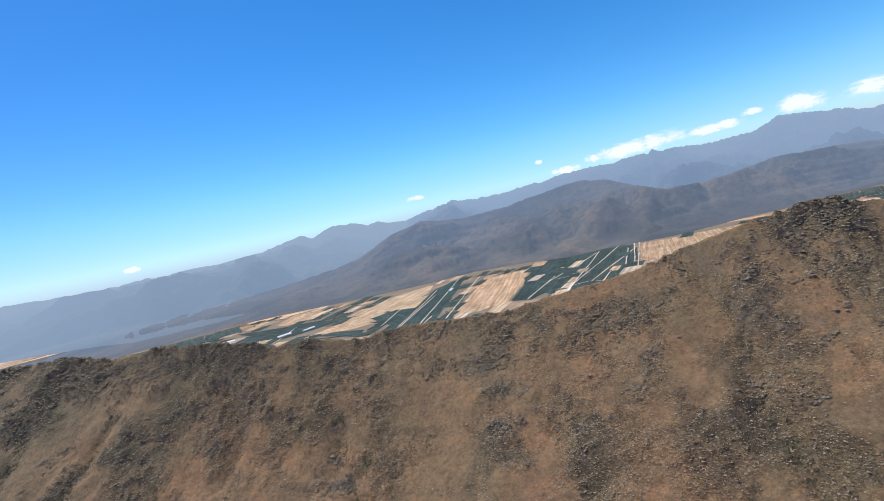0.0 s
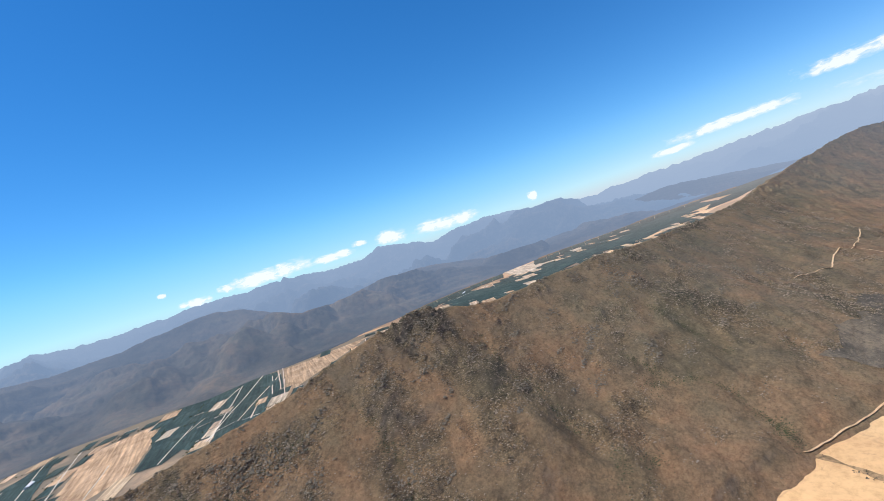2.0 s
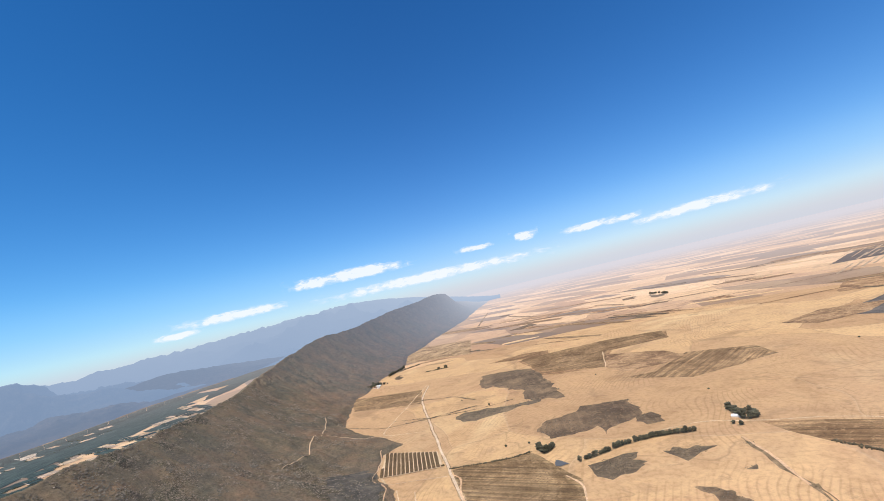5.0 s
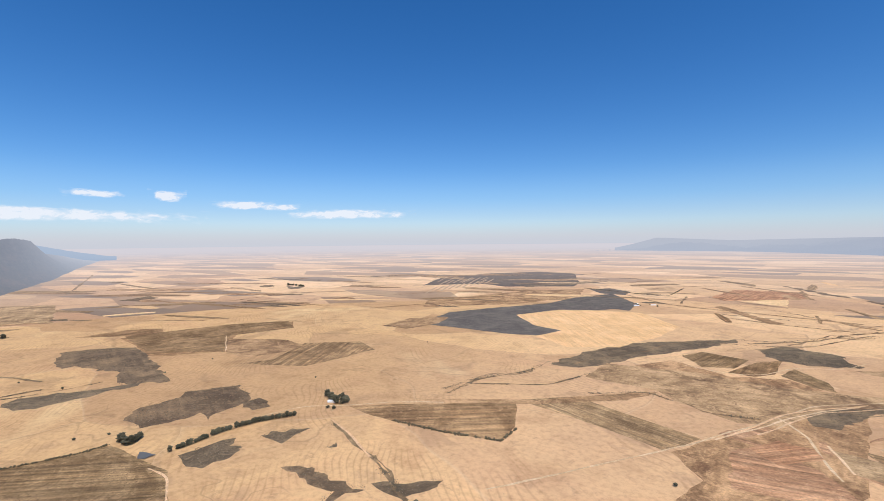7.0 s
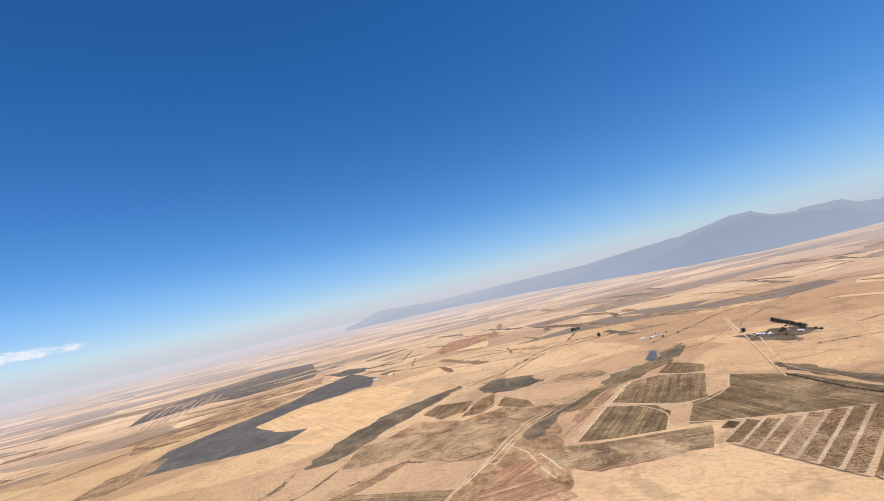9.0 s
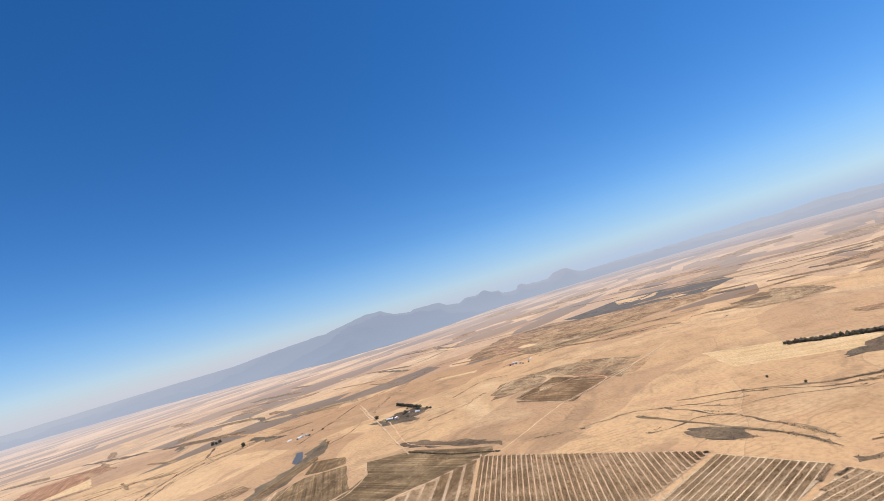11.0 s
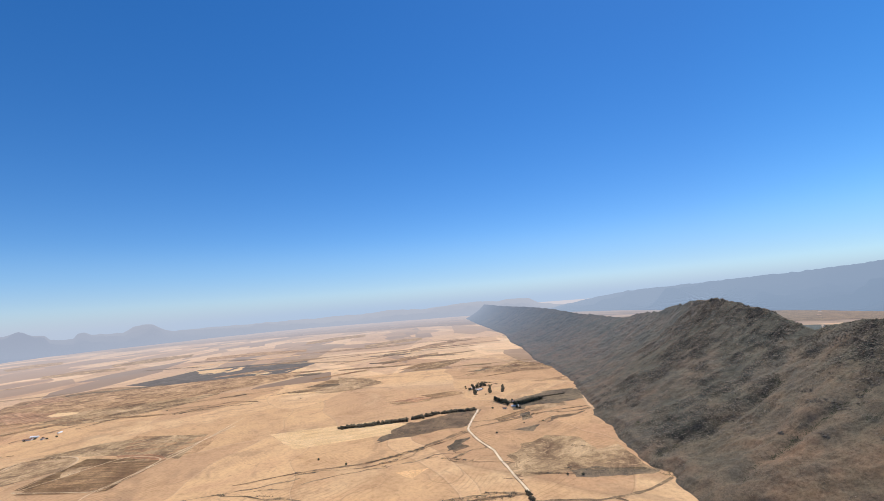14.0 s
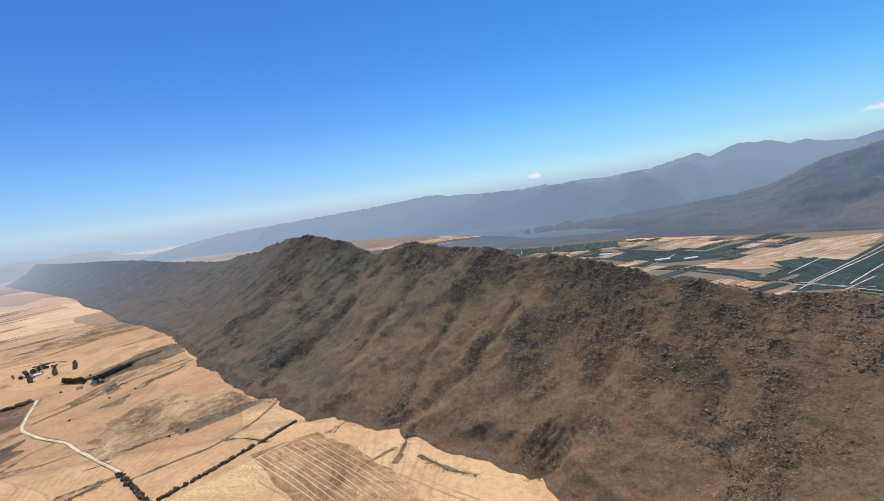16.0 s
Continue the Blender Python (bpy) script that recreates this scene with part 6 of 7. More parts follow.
def building(x, y, length, width, wall, turn, roof, name, label):
    base = new(name)
    h, l, w = wall, length / 2, width / 2
    rise = width * 0.24
    bm = bmesh.new()
    lo = [bm.verts.new(c) for c in ((-l, -w, -1), (l, -w, -1), (l, w, -1), (-l, w, -1))]
    hi = [bm.verts.new(c) for c in ((-l, -w, h), (l, -w, h), (l, w, h), (-l, w, h))]
    g0, g1 = bm.verts.new((-l, 0, h + rise)), bm.verts.new((l, 0, h + rise))
    for f in ((lo[0], lo[1], hi[1], hi[0]), (lo[2], lo[3], hi[3], hi[2]), (lo[1], lo[2], hi[2], g1, hi[1]), (lo[3], lo[0], hi[0], g0, hi[3])):
        bm.faces.new(f)
    part("wall", bm, LIME, base, smooth=False)
    bm = bmesh.new()
    e, t = 0.5, 0.18
    for s in (-1, 1):
        a = [(-l - e, s * (w + e), h - rise * e / w), (l + e, s * (w + e), h - rise * e / w), (l + e, 0, h + rise), (-l - e, 0, h + rise)]
        dn = [bm.verts.new((p[0], p[1], p[2] + 0.04)) for p in a]
        up = [bm.verts.new((p[0], p[1], p[2] + 0.04 + t)) for p in a]
        for i in range(4):
            bm.faces.new((dn[i], dn[(i + 1) % 4], up[(i + 1) % 4], up[i]))
        bm.faces.new(up)
        bm.faces.new(dn[::-1])
    bmesh.ops.recalc_face_normals(bm, faces=bm.faces[:])
    part("roof", bm, roof, base, smooth=False)
    for k in range(max(2, int(length / 5))):
        bm = bmesh.new()
        cx = -l + (k + 0.5) * length / max(2, int(length / 5))
        tall = k % 3 == 1
        box(bm, cx - 0.55, cx + 0.55, -w - 0.05, -w + 0.02, 0.0 if tall else 0.9, 2.1)
        part("door" if tall else "window", bm, DARK, base, smooth=False)
    px, py, pz = stand(x, y)
    q = math.hypot(px, py) / max(1.0, math.hypot(x, y))
    base.matrix_basis = Matrix.Translation((px, py, pz)) @ Matrix.Rotation(turn, 4, "Z") @ Matrix.Scale(q, 4)
    return tagged(base, label, "building", "farm buildings")


def farm(centre, spread=55, houses=4, trees=5):
    rng = random.Random(int(centre[0] * 7 + centre[1]))
    turn = rng.random() * 3.14
    for k in range(houses):
        x, y = centre[0] + rng.uniform(-spread, spread), centre[1] + rng.uniform(-spread, spread)
        r = ROOFS[rng.choice((0, 1, 1, 2))]
        building(x, y, rng.uniform(14, 30), rng.uniform(8, 12), rng.uniform(2.8, 4.2), turn + rng.choice((0, 1.571)) + rng.uniform(-0.08, 0.08), r,
                 "farm_building", "low limewashed farm building with a metal gable roof")
    for k in range(trees):
        plant(centre[0] + rng.uniform(-spread, spread) * 1.4, centre[1] + rng.uniform(-spread, spread) * 1.4, rng.choice((1, 2, 2, 3)))


def shed(x, y, turn, length=60):
    return building(x, y, length, 16, 4.5, turn, ROOFS[1], "packing_shed", "long white-roofed packing shed in the valley")


ROW_MAT = plain_material("row_litter", [(0.17, 0.10, 0.046), (0.26, 0.155, 0.075), (0.40, 0.25, 0.13)], 9.0, 0.95, 0.1, 0.22, (0.47, 0.305, 0.165))
ROW_BUSH = island_material("row_bushes", [(0.14, 0.088, 0.038), (0.24, 0.15, 0.07), (0.18, 0.113, 0.05), (0.33, 0.21, 0.105), (0.12, 0.078, 0.034)], (0.40, 0.255, 0.135))


def row_mesh(seed, litter, bushes):
    """A stretch of row, 1 by 1 in plan and in metres upward: a ragged strip of litter with low bushes on it."""
    rng = np.random.RandomState(seed)
    n, m = 60, 170
    x = np.linspace(-0.5, 0.5, n)
    lo, hi = -0.5 + 0.09 * rng.rand(n), 0.5 - 0.09 * rng.rand(n)
    verts = [(a, b, z) for a, l, h in zip(x, lo, hi) for b, z in ((l, 0.0), (l * 0.85, 0.22), (h * 0.85, 0.22), (h, 0.0))]
    faces = [(4 * k + i, 4 * k + 4 + i, 4 * k + 5 + i, 4 * k + 1 + i) for k in range(n - 1) for i in range(3)]
    c = np.stack([rng.rand(m) - 0.5, (rng.rand(m) - 0.5) * 0.78, 0.25 + 0.25 * rng.rand(m)], -1)
    size = 0.5 + 0.6 * rng.rand(m)
    lump = OCT[0][None] * (1 + 0.35 * (rng.rand(m, 6, 1) * 2 - 1)) * size[:, None, None] * np.array([1 / 95.0, 1 / 10.0, 0.75])
    co = (c[:, None] + lump).reshape(-1, 3)
    tri = (OCT[1][None] + (np.arange(m) * 6)[:, None, None]).reshape(-1, 3) + len(verts)
    me = bpy.data.meshes.new("vine_row")
    me.from_pydata(verts + co.tolist(), [], faces + tri.tolist())
    me.materials.append(litter)
    me.materials.append(bushes)
    me.polygons.foreach_set("material_index", [0] * len(faces) + [1] * len(tri))
    me.update()
    return me


ROW_MESHES = [row_mesh(k, ROW_MAT, ROW_BUSH) for k in range(4)]
# darker copy of the rows: shade put into litter and bush colours
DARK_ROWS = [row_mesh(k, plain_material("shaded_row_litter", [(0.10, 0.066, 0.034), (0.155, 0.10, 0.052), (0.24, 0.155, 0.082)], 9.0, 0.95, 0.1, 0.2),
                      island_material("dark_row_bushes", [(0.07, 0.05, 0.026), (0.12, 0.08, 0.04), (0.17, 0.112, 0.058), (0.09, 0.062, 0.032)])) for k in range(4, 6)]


def vineyard(angle, gap, *pts, fill=0.88, meshes=ROW_MESHES):
    """A block of low rows at an angle in the plan, on pale soil."""
    soil = lay("vineyard_soil", pts, 1.0)
    soil.name = "vineyard"
    a = radians(angle)
    d, n = Vector((math.cos(a), math.sin(a))), Vector((-math.sin(a), math.cos(a)))
    P = [Vector(p) for p in pts]
    lo, hi = min(p.dot(n) for p in P), max(p.dot(n) for p in P)
    k = 0
    v = lo + gap * 0.5
    while v < hi:
        cuts = []
        for p, q in zip(P, P[1:] + P[:1]):
            s, t = p.dot(n) - v, q.dot(n) - v
            if (s < 0) != (t < 0):
                cuts.append((p + (q - p) * (s / (s - t))).dot(d))
        cuts.sort()
        for u0, u1 in zip(cuts[::2], cuts[1::2]):
            m = max(1, round((u1 - u0) / 100))
            for i in range(m):
                c0, c1 = u0 + 3 + (u1 - u0 - 6) * i / m, u0 + 3 + (u1 - u0 - 6) * (i + 1) / m
                if c1 - c0 < 6:
                    continue
                e = [d * c + n * v for c in (c0, c1)]
                z = [float(rolling(p.x, p.y)) for p in e]
                row = new("vine_row", meshes[k % len(meshes)])
                row.parent = soil
                mid = (e[0] + e[1]) / 2
                tilt = math.atan2(z[1] - z[0], c1 - c0)
                row.matrix_basis = Matrix.Translation((mid.x, mid.y, sum(z) / 2 + 0.12 + 0.0009 * laid)) @ Matrix.Rotation(a, 4, "Z") @ Matrix.Rotation(-tilt, 4, "Y") @ Matrix.Diagonal((c1 - c0, gap * fill, 1.0, 1))
                k += 1
        v += gap
    return soil


vineyard(37, 11, (-815, -830), (-865, -325), (-660, -375), (-620, -385), (-545, -620))
vineyard(169, 11, (-855, -315), (-832, -152), (-708, -188), (-660, -235), (-625, -360), (-660, -360))
vineyard(150, 11, (-825, -141), (-809, -95), (-745, -95), (-705, -120), (-705, -176))
vineyard(36.7, 30, (-800, -830), (-540, -625), (-480, -825), (-535, -925), (-635, -875), (-725, -855))
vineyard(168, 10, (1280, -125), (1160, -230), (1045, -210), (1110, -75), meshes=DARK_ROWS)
tree_row((825, -420), (820, -470), (820, -525), (805, -580), (790, -610), (760, -650), gap=7.0, size=0.85)
tree_row((950, -400), (915, -400), (935, -430))
hedge_row((565, -725), (450, -725), (385, -735), (335, -745), (330, -810), size=0.75)
tree_row((795, -775), (730, -745))
tree_row((725, -745), (720, -765))
hedge_row((-1595, -305), (-1600, -210), (-1612, -90), (-1670, 15), size=1.8)
hedge_row((-1672, 30), (-1690, 150), size=1.6)
hedge_row((-800, 180), (-805, 240), (-815, 330), (-835, 435), size=0.95)
hedge_row((-960, 170), (-795, 170), (-705, 170), (-620, 175), size=1.0)
tree_row((-730, 170), (-730, 190))
tree_row((2410, -215), (2510, -310))
tree_row((2650, -380), (2890, -530))
tree_row((2460, -620), (2395, -660))
tree_row((-1105, -1670), (-1155, -1655))
tree_row((-1280, -1735), (-1235, -1520))
tree_row((-1810, 235), (-1720, 275))
tree_row((-1690, 285), (-1765, 405))
tree_row((-2065, 160), (-2145, 245))
tree_row((-810, -2750), (-870, -2760))
tree_row((-780, -2300), (-830, -2325))
tree_row((3190, -2720), (2930, -2680))
hedge_row((2775, -475), (2840, -620), size=0.8)
hedge_row((2475, -555), (2410, -665), size=0.7)
hedge_row((855, -3555), (430, -3310), (250, -3305), (205, -3755), size=0.5)
hedge_row((1020, -217), (984, -278), (955, -340), (951, -385), size=0.6)
tree_row((2590, -245), (2473, -300), (2414, -347))
hedge_row((-830, -1125), (-825, -940), (-845, -790), size=0.6)
hedge_row((-2205, 190), (-1960, 180), size=0.8)
hedge_row((-2150, 265), (-1970, 240), size=0.8)
hedge_row((-2135, 320), (-1980, 295), size=0.8)
hedge_row((-2225, 210), (-2225, 275), size=0.8)
hedge_row((-1750, 285), (-1805, 390), (-1835, 510), size=0.8)
for x, y in ((-1450, 270), (-1560, 325), (-1375, 175), (-1025, 270), (-1015, 300), (-1460, 330), (-2030, 195), (-1945, 220), (-1750, 250), (1420, -485), (1000, -405), (1030, -360), (1365, -855), (1340, -695), (1585, -450), (360, -505), (50, -735), (930, -870), (895, -1380), (-1470, -45), (-1220, -225), (-1275, -305), (-2190, -1180), (-2225, -600), (-3695, -3715)):
    plant(x, y, 3, 0.8)
farm((-1155, -1520), 60, 5, 12)
farm((-1720, 250))
farm((-2095, 195))
farm((-940, -1990))
farm((330, -2720))
farm((2405, -265))
farm((-1870, -1445))
farm((740, -750), 26, 1, 5)
for x, y, turn in ((-55, 1490, 0.3), (-520, 2095, 0.8), (-935, 2240, 0.2), (-625, 2080, 0.5), (150, 2230, 1.2), (2490, 2100, 0.4)):
    shed(x, y, turn)


# ---- scrub and rock ----
def scatter_fields():
    rng = np.random.RandomState(11)
    got = []
    for pts in patches:
        P = np.array(pts, float)
        lo, hi = P.min(0), P.max(0)
        n = int(min(2800, (hi - lo).prod() / 17))
        c = lo + rng.rand(n, 2) * (hi - lo)
        got.append(c[inside(c[:, 0], c[:, 1], list(map(tuple, pts)))])
    s = np.array(streams)
    s = np.repeat(s, 44, 0) + rng.randn(44 * len(s), 2) * 3.4
    s = s[fbm(s[:, 0] / 60, s[:, 1] / 60, 3) > 0.12]
    got.append(s + rng.randn(len(s), 2) * 1.5)
    c = np.concatenate(got)
    size = 0.35 + 0.75 * rng.rand(len(c)) ** 2.0
    return clumps("field_scrub", settle(c[:, 0], c[:, 1], rolling(c[:, 0], c[:, 1]) + size * 0.35 + 0.6), size, 0.75, rng, BUSHES, form=OCT)


def scatter_ridge(count, name, material, seed, low, high, lean, size0, size1, flat, jag, least=0.48):
    """Lumps spread over the near ridge, thicker where the noise says so."""
    rng = np.random.RandomState(seed)
    s = rng.uniform(-1, 1, count)
    s = np.sign(s) * 1900 * np.abs(s) ** 1.25
    u = low + (high - low) * rng.rand(count) ** lean
    x, y, z = ridge_point(s, u)
    ledge = 0.45 * fbm(s / 85 + 9, z / 6.5, 3, 0.6) * np.clip(s / 500 + 1.0, 0.2, 1)
    keep = heath(x, y, u) + ledge + 0.3 * rng.randn(count) > least
    x, y, z = x[keep], y[keep], z[keep]
    size = (size0 + (size1 - size0) * rng.rand(len(x)) ** 2.2) * (0.9 + np.clip(np.hypot(x, y) - 500, 0, 1600) / 1400)
    return clumps(name, settle(x, y, z + size * 0.15), size, flat, rng, material, jag, form=OCT)


def scatter_crops():
    rng = np.random.RandomState(17)
    got = []
    for pts in crops:
        P = np.array(pts, float)
        if np.hypot(*P.mean(0)) > 1950 or P[:, 1].mean() > 0:
            continue
        lo, hi = P.min(0), P.max(0)
        n = int(min(5000, (hi - lo).prod() / 16))
        c = lo + rng.rand(n, 2) * (hi - lo)
        c[:, 0] = np.where(rng.rand(n) < 0.7, np.round((c[:, 0] + 0.5 * c[:, 1]) / 7) * 7 - 0.5 * c[:, 1], c[:, 0])
        c = c[inside(c[:, 0], c[:, 1], list(map(tuple, pts)))]
        got.append(c[fbm(c[:, 0] / 50, c[:, 1] / 50, 3) > -0.35])
    c = np.concatenate(got)
    size = 0.35 + 0.45 * rng.rand(len(c))
    return clumps("crop_bushes", settle(c[:, 0], c[:, 1], rolling(c[:, 0], c[:, 1]) + 1.0 + size * 0.3), size, 0.6, rng, CROPS, form=OCT)


CROPS = island_material("crop_leaves", [(0.11, 0.076, 0.038), (0.18, 0.12, 0.062), (0.14, 0.096, 0.048), (0.26, 0.175, 0.095), (0.09, 0.066, 0.034)])
tagged(new("crop_bushes", scatter_crops()), "low olive brown crop bushes in rows", "crop", kind="stuff")
tagged(new("field_scrub", scatter_fields()), "low grey-brown bushes on unploughed patches and stream banks", "scrub", kind="stuff")
tagged(new("ridge_scrub", scatter_ridge(210000, "ridge_scrub", BUSHES, 3, 0.01, 1.12, 1.0, 0.35, 1.6, 0.5, 0.45)), "dark dry bushes covering the ridge", "scrub", kind="stuff")
tagged(new("ridge_rocks", scatter_ridge(210000, "ridge_rocks", ROCKS, 4, 0.05, 1.06, 0.7, 0.35, 1.7, 0.45, 0.55, 0.33)), "weathered grey and ochre rocks strewn over the ridge", "rocks", kind="stuff")


def gullies():
    """Darker, greener bushes where water runs off the ridge, and in knots on its slopes."""
    rng = np.random.RandomState(9)
    got = []
    for line in GULLIES:
        for (x0, y0), (x1, y1) in zip(line, line[1:]):
            n = int(math.hypot(x1 - x0, y1 - y0) * 6.0)
            f = rng.rand(n)
            w = 3.5 + 7 * np.abs(fbm(f * 3 + x0, f * 0 + y0, 3))
            got.append(np.stack([x0 + (x1 - x0) * f + rng.randn(n) * w, y0 + (y1 - y0) * f + rng.randn(n) * w * 0.6], -1))
    for x, y, r in ((-345, 518, 16), (-98, 558, 10), (-38, 555, 12), (-195, 625, 10), (-143, 619, 9), (-454, 519, 9), (-633, 527, 13), (-768, 720, 14), (-1061, 777, 16), (-625, 749, 14),
                    (-646, 715, 12), (-1248, 537, 16), (-980, 461, 14), (-657, 827, 18), (-748, 843, 16), (182, 558, 16), (235, 562, 16), (88, 593, 12), (268, 546, 12), (14, 616, 10), (640, 260, 14), (820, 120, 16), (473, 255, 15), (491, 230, 12), (640, 125, 10), (-653, 535, 12), (-350, 530, 14), (-110, 562, 12)):
        n = int(r * 22)
        got.append(np.stack([x + rng.randn(n) * r, y + rng.randn(n) * r * 0.55], -1))
    P = np.array(BURNT_SLOPE, float)
    b = P.min(0) - 25 + rng.rand(9000, 2) * (np.ptp(P, 0) + 50)
    got.append(b[inside(b[:, 0] + rng.randn(9000) * 12, b[:, 1] + rng.randn(9000) * 12, list(BURNT_SLOPE))])
    c = np.concatenate(got)
    c = c[fbm(c[:, 0] / 14, c[:, 1] / 14, 3) > -0.25]
    size = 0.3 + 0.9 * rng.rand(len(c)) ** 1.6
    return clumps("gully_scrub", np.column_stack([c, slope_height(c[:, 0], c[:, 1]) + size * 0.15]), size, 0.6, rng, GREENS, form=OCT)


def outcrops():
    """Knots of dark weathered stone standing out of the slope."""
    rng = np.random.RandomState(41)
    got = []
    for x, y, spread in ((-483, 780, 30), (-757, 869, 26), (-988, 894, 34), (-304, 748, 26), (249, 554, 24), (837, 347, 30), (974, 347, 26),
                         (-430, 772, 18), (211, 576, 22), (477, 509, 24), (-620, 820, 26), (60, 600, 20), (-860, 890, 26)):
        n = int(spread * 26)
        got.append(np.stack([x + rng.randn(n) * spread, y + rng.randn(n) * spread * 0.5], -1))
    kx, ky, kz = ridge_point(rng.uniform(-1150, 1150, 150), 0.42 + 0.6 * rng.rand(150) ** 0.6)
    for x, y in zip(kx, ky):  # small knots, thicker towards the crest
        spread = 3 + 9 * rng.rand() ** 2
        n = int(spread * 13)
        got.append(np.stack([x + rng.randn(n) * spread * 1.3, y + rng.randn(n) * spread * 0.5], -1))
    c = np.concatenate(got)
    size = 0.5 + 2.2 * rng.rand(len(c)) ** 3
    return clumps("outcrop_stones", np.column_stack([c, slope_height(c[:, 0], c[:, 1]) + size * 0.1]), size, 0.6, rng, OUTCROP, 0.5, form=OCT)


OUTCROP = island_material("dark_rock", [(0.10, 0.088, 0.066), (0.18, 0.152, 0.112), (0.125, 0.108, 0.08), (0.25, 0.205, 0.15), (0.11, 0.096, 0.07)])
tagged(new("outcrop_stones", outcrops()), "dark weathered stones of outcrops near the ridge's crest", "rocks", kind="stuff")
tagged(new("gully_scrub", gullies()), "greener bushes along the gullies of the ridge", "scrub", kind="stuff")


def hedges():
    """Dark trees and hedges between the blocks of the valley, too far to tell apart."""
    rng = np.random.RandomState(31)
    got = []
    for p, q in edges:
        p, q = np.array(p), np.array(q)
        n = int(np.hypot(*(q - p)) / 5)
        if rng.rand() < 0.55:
            got.append(p + (q - p) * rng.rand(n, 1) + rng.randn(n, 2) * 1.5)
        got.append(p + rng.randn(6, 2) * 9)
    c = np.concatenate(got)
    size = 1.2 + 2.0 * rng.rand(len(c))
    return clumps("valley_hedges", settle(c[:, 0], c[:, 1], rolling(c[:, 0], c[:, 1]) + size * 0.6), size, 1.0, rng, GREENS, form=OCT)


def field_hedges():
    """Low hedges along field edges of the plain."""
    rng = np.random.RandomState(53)
    c, size = [], []
    for pts, k in hedge_lines:
        for (x0, y0), (x1, y1) in zip(pts, pts[1:]):
            far = math.hypot(x0, y0) / 1000
            n = max(3, int(math.hypot(x1 - x0, y1 - y0) / 0.8))
            f = rng.rand(n)
            f = f[fbm(f * 4 + x0, f * 0 + y0, 3) > -0.75]
            w = (1.3 + 0.8 * far) * k
            c.append(np.stack([x0 + (x1 - x0) * f + rng.randn(len(f)) * w, y0 + (y1 - y0) * f + rng.randn(len(f)) * w], -1))
            size.append((1.1 + 2.2 * rng.rand(len(f)) ** 1.5) * k * (0.85 + 0.2 * far))
    c, size = np.concatenate(c), np.concatenate(size)
    return clumps("field_hedges", settle(c[:, 0], c[:, 1], rolling(c[:, 0], c[:, 1]) + size * 0.6), size, 1.05, rng, HEDGES, 0.4)


HEDGES = island_material("hedge_leaves", [(0.075, 0.062, 0.038), (0.125, 0.10, 0.06), (0.09, 0.075, 0.046), (0.17, 0.135, 0.082)])
tagged(new("field_hedges", field_hedges()), "dark scrubby hedges along roads and field edges", "hedge", kind="stuff")
tagged(new("valley_hedges", hedges()), "dark hedges and trees between the valley's orchards", "hedge", kind="stuff")


# ---- clouds ----
def cloud_material():
    m, nt, b = shader("cloud", 1.0)
    em = node(nt, "Emission", Color=(0.88, 0.93, 1.0, 1), Strength=0.9)
    tr = nt.nodes.new("ShaderNodeBsdfTransparent")
    ms = nt.nodes.new("ShaderNodeMixShader")
    uv = node(nt, "UVMap").outputs[0]
    pos = node(nt, "NewGeometry").outputs["Position"]
    mp = node(nt, "Mapping", [("Vector", pos)])
    mp.inputs["Scale"].default_value = (1, 1, 3.0)
    puff = noise_tex(nt, mp.outputs[0], 0.011, 7.0, 0.62, 0.5)
    sep = node(nt, "SeparateXYZ", [(0, uv)])
    sub = node(nt, "Math", [(0, sep.outputs[0])], operation="MULTIPLY")
    sub.inputs[1].default_value = 0.62
    tot = node(nt, "Math", [(0, sub.outputs[0]), (1, puff)], operation="ADD")
    f = ramp(nt, tot.outputs[0], [(0.56, (0, 0, 0)), (0.74, (0.16, 0.16, 0.16)), (0.92, (0.55, 0.55, 0.55)), (1.08, (0.9, 0.9, 0.9))])
    nt.links.new(f, ms.inputs[0])
    nt.links.new(tr.outputs[0], ms.inputs[1])
    nt.links.new(em.outputs[0], ms.inputs[2])
    nt.links.new(ms.outputs[0], nt.nodes["Material Output"].inputs[0])
    return m


CLOUD = cloud_material()


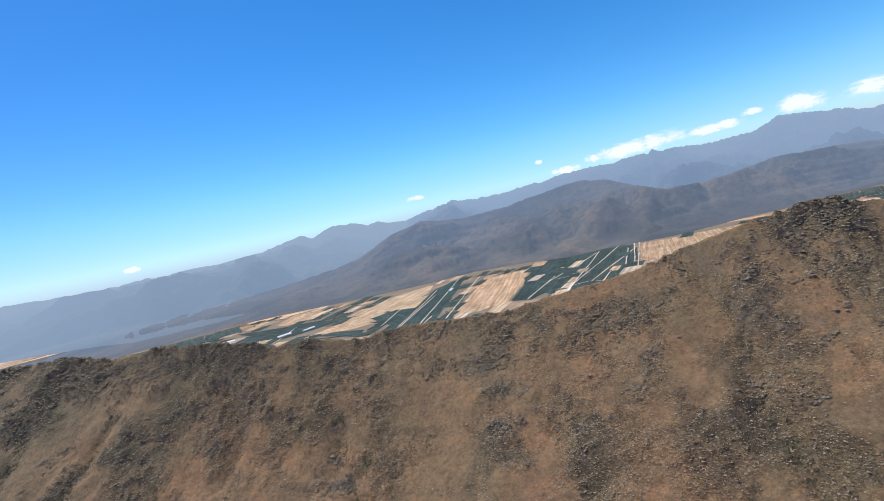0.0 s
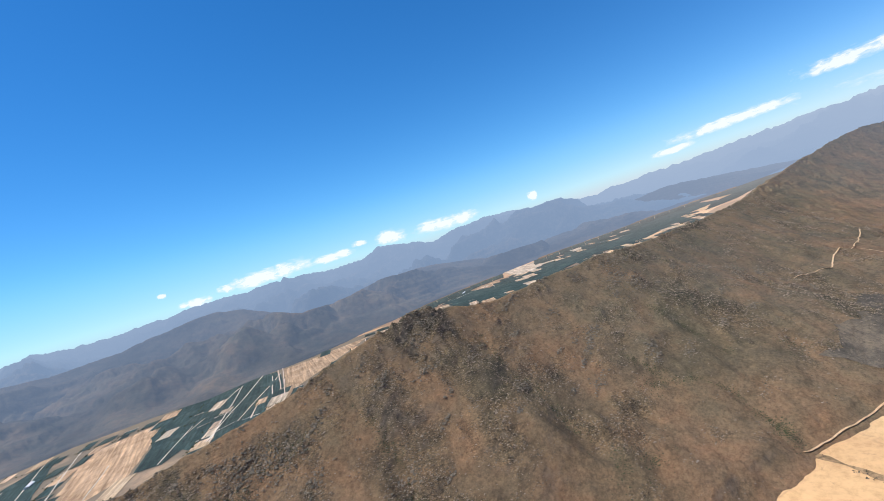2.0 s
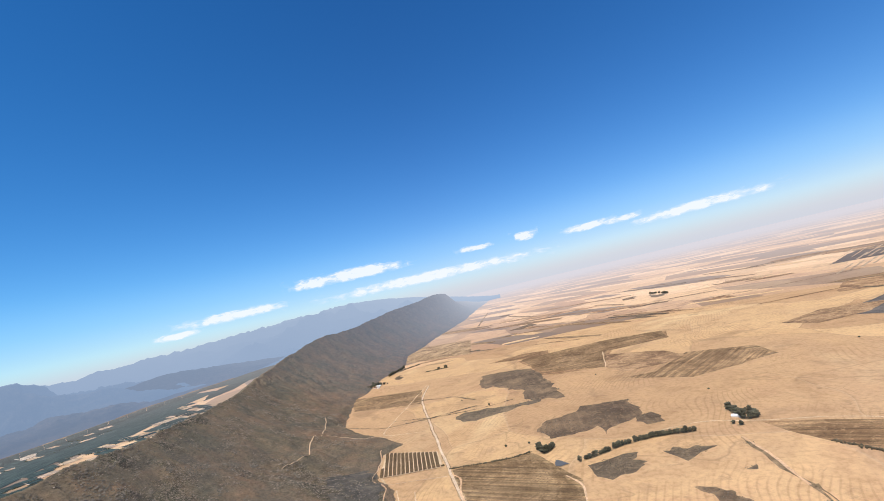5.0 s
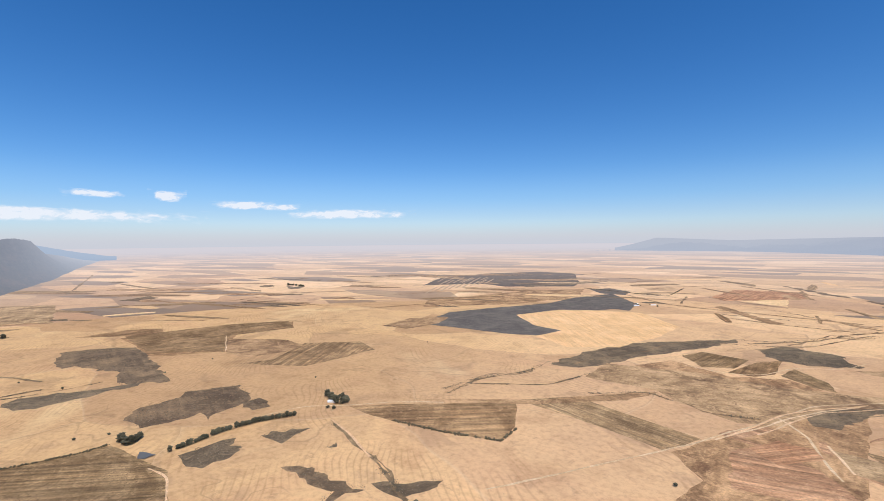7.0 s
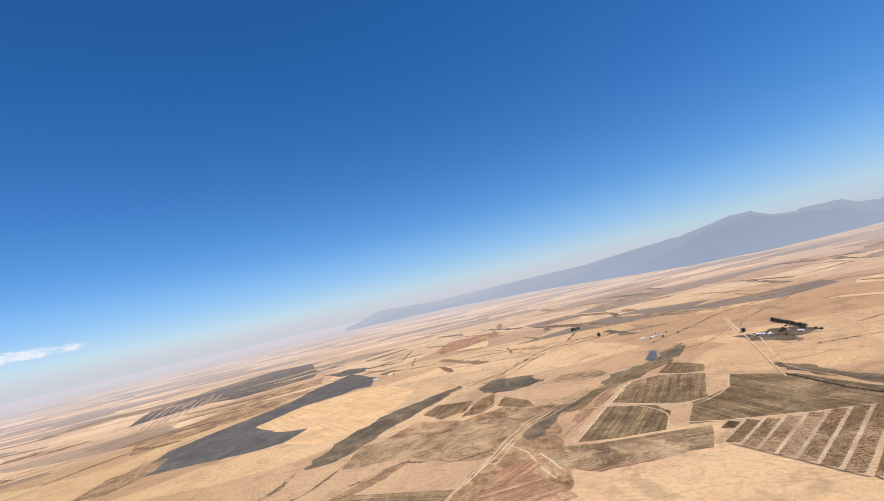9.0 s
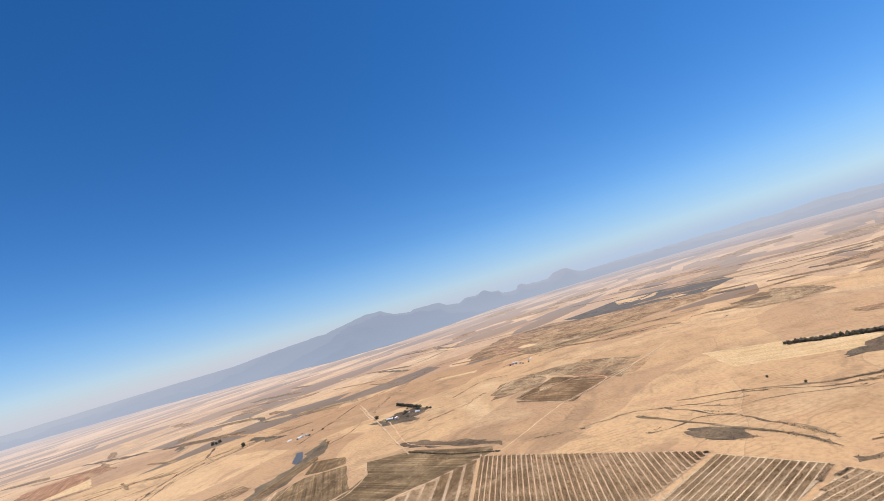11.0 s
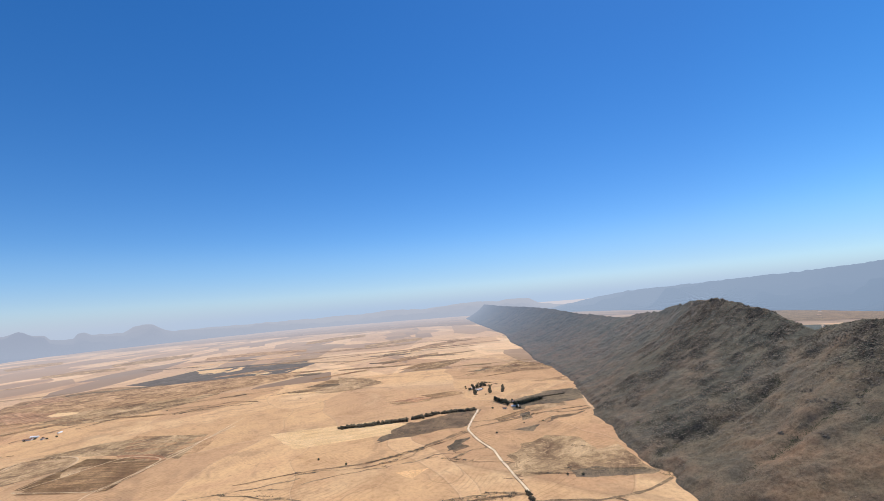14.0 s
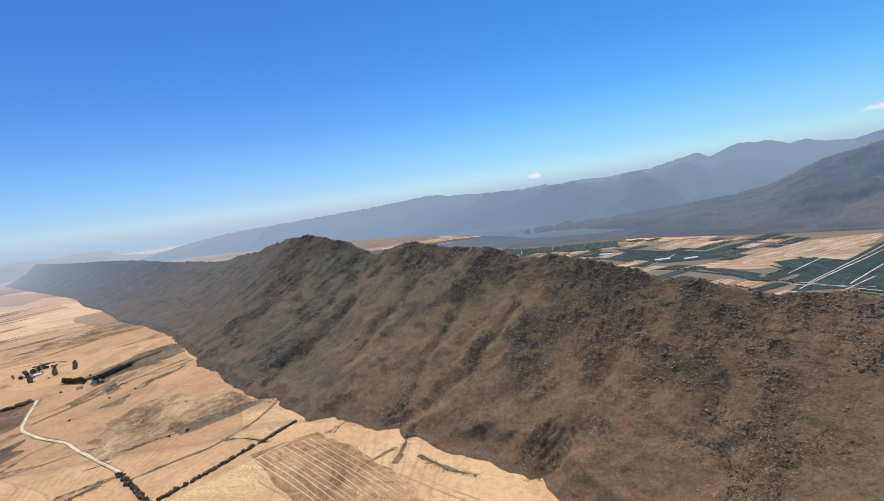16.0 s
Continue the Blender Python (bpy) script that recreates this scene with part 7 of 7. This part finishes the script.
def cloud(az, el, span, thick, seed, label="small white cloud above the mountains"):
    """A soft bank of cloud at a bearing and height, in degrees, in the sky at the rim of the scene."""
    r = 4830.0
    i, j = np.meshgrid(np.linspace(-1, 1, 61), np.linspace(-1, 1, 21), indexing="ij")
    edge = 1 + 0.35 * fbm(i * 2.5 * max(1.0, span / 4) + seed * 3, j * 0.6 + seed, 3)
    full = np.clip(edge - i**2 - np.where(j < 0, 1.35, 1.0) * j**2, 0, 1) ** 0.8 * np.clip((1 - np.abs(i)) * 6, 0, 1) * np.clip((1 - np.abs(j)) * 4, 0, 1)
    a = np.radians(az + 0.68 * span * i)
    e = np.radians(el + 1.15 * thick * (j + 0.1 * np.sin(3 * i + seed)))
    d = r - 60 * full
    x, y, z = d * np.cos(e) * np.sin(a), d * np.cos(e) * np.cos(a), EYE + d * np.sin(e)
    co = np.stack([x, y, z], -1).reshape(-1, 3)
    k = np.arange(co.shape[0]).reshape(x.shape)
    quads = np.stack([k[:-1, :-1], k[1:, :-1], k[1:, 1:], k[:-1, 1:]], -1).reshape(-1, 4)
    me = bpy.data.meshes.new("backdrop_cloud")
    me.from_pydata(co.tolist(), [], quads.tolist())
    uv = me.uv_layers.new(name="UVMap")
    f = full.ravel()[quads.ravel()]
    uv.data.foreach_set("uv", np.stack([f, f], -1).ravel())
    me.materials.append(CLOUD)
    ob = new("backdrop_cloud", me)
    ob.visible_shadow = False
    return tagged(ob, label, "cloud", kind="structure")


cloud(-29.5, 1.75, 1.3, 0.35, 1)
cloud(2.0, 3.0, 2.0, 0.35, 2)
cloud(17.6, 3.85, 0.8, 0.3, 3)
cloud(20.6, 2.25, 2.8, 0.5, 4)
cloud(23.9, 2.8, 1.8, 0.5, 5)
cloud(29.1, 2.9, 7.3, 1.0, 6)
cloud(36.3, 2.8, 4.4, 0.6, 7)
cloud(39.5, 3.4, 1.8, 0.4, 8)
cloud(43.3, 3.05, 3.3, 1.0, 9)
cloud(50.4, 2.8, 7.0, 0.9, 10)
cloud(61.4, 2.7, 1.0, 0.6, 11)
cloud(77.6, 2.6, 4.0, 0.4, 12, "thin white streak of cloud over the mountains")
cloud(83.0, 3.5, 9.5, 0.6, 13, "thin white streak of cloud over the mountains")
cloud(97.0, 5.3, 12.5, 0.8, 14, "long thin streak of white cloud")
cloud(107.0, 2.95, 24.0, 0.7, 15, "long thin streak of white cloud")
cloud(112.3, 5.15, 4.2, 0.4, 16, "thin white streak of cloud over the plain")
cloud(118.7, 5.18, 2.9, 0.6, 17, "small white cloud over the plain")
cloud(126.1, 4.4, 5.4, 0.5, 18, "thin white streak of cloud over the plain")
cloud(130.3, 4.2, 4.0, 0.4, 19, "thin white streak of cloud over the plain")
cloud(138.0, 3.4, 12.0, 0.6, 20, "thin white streak of cloud over the plain")
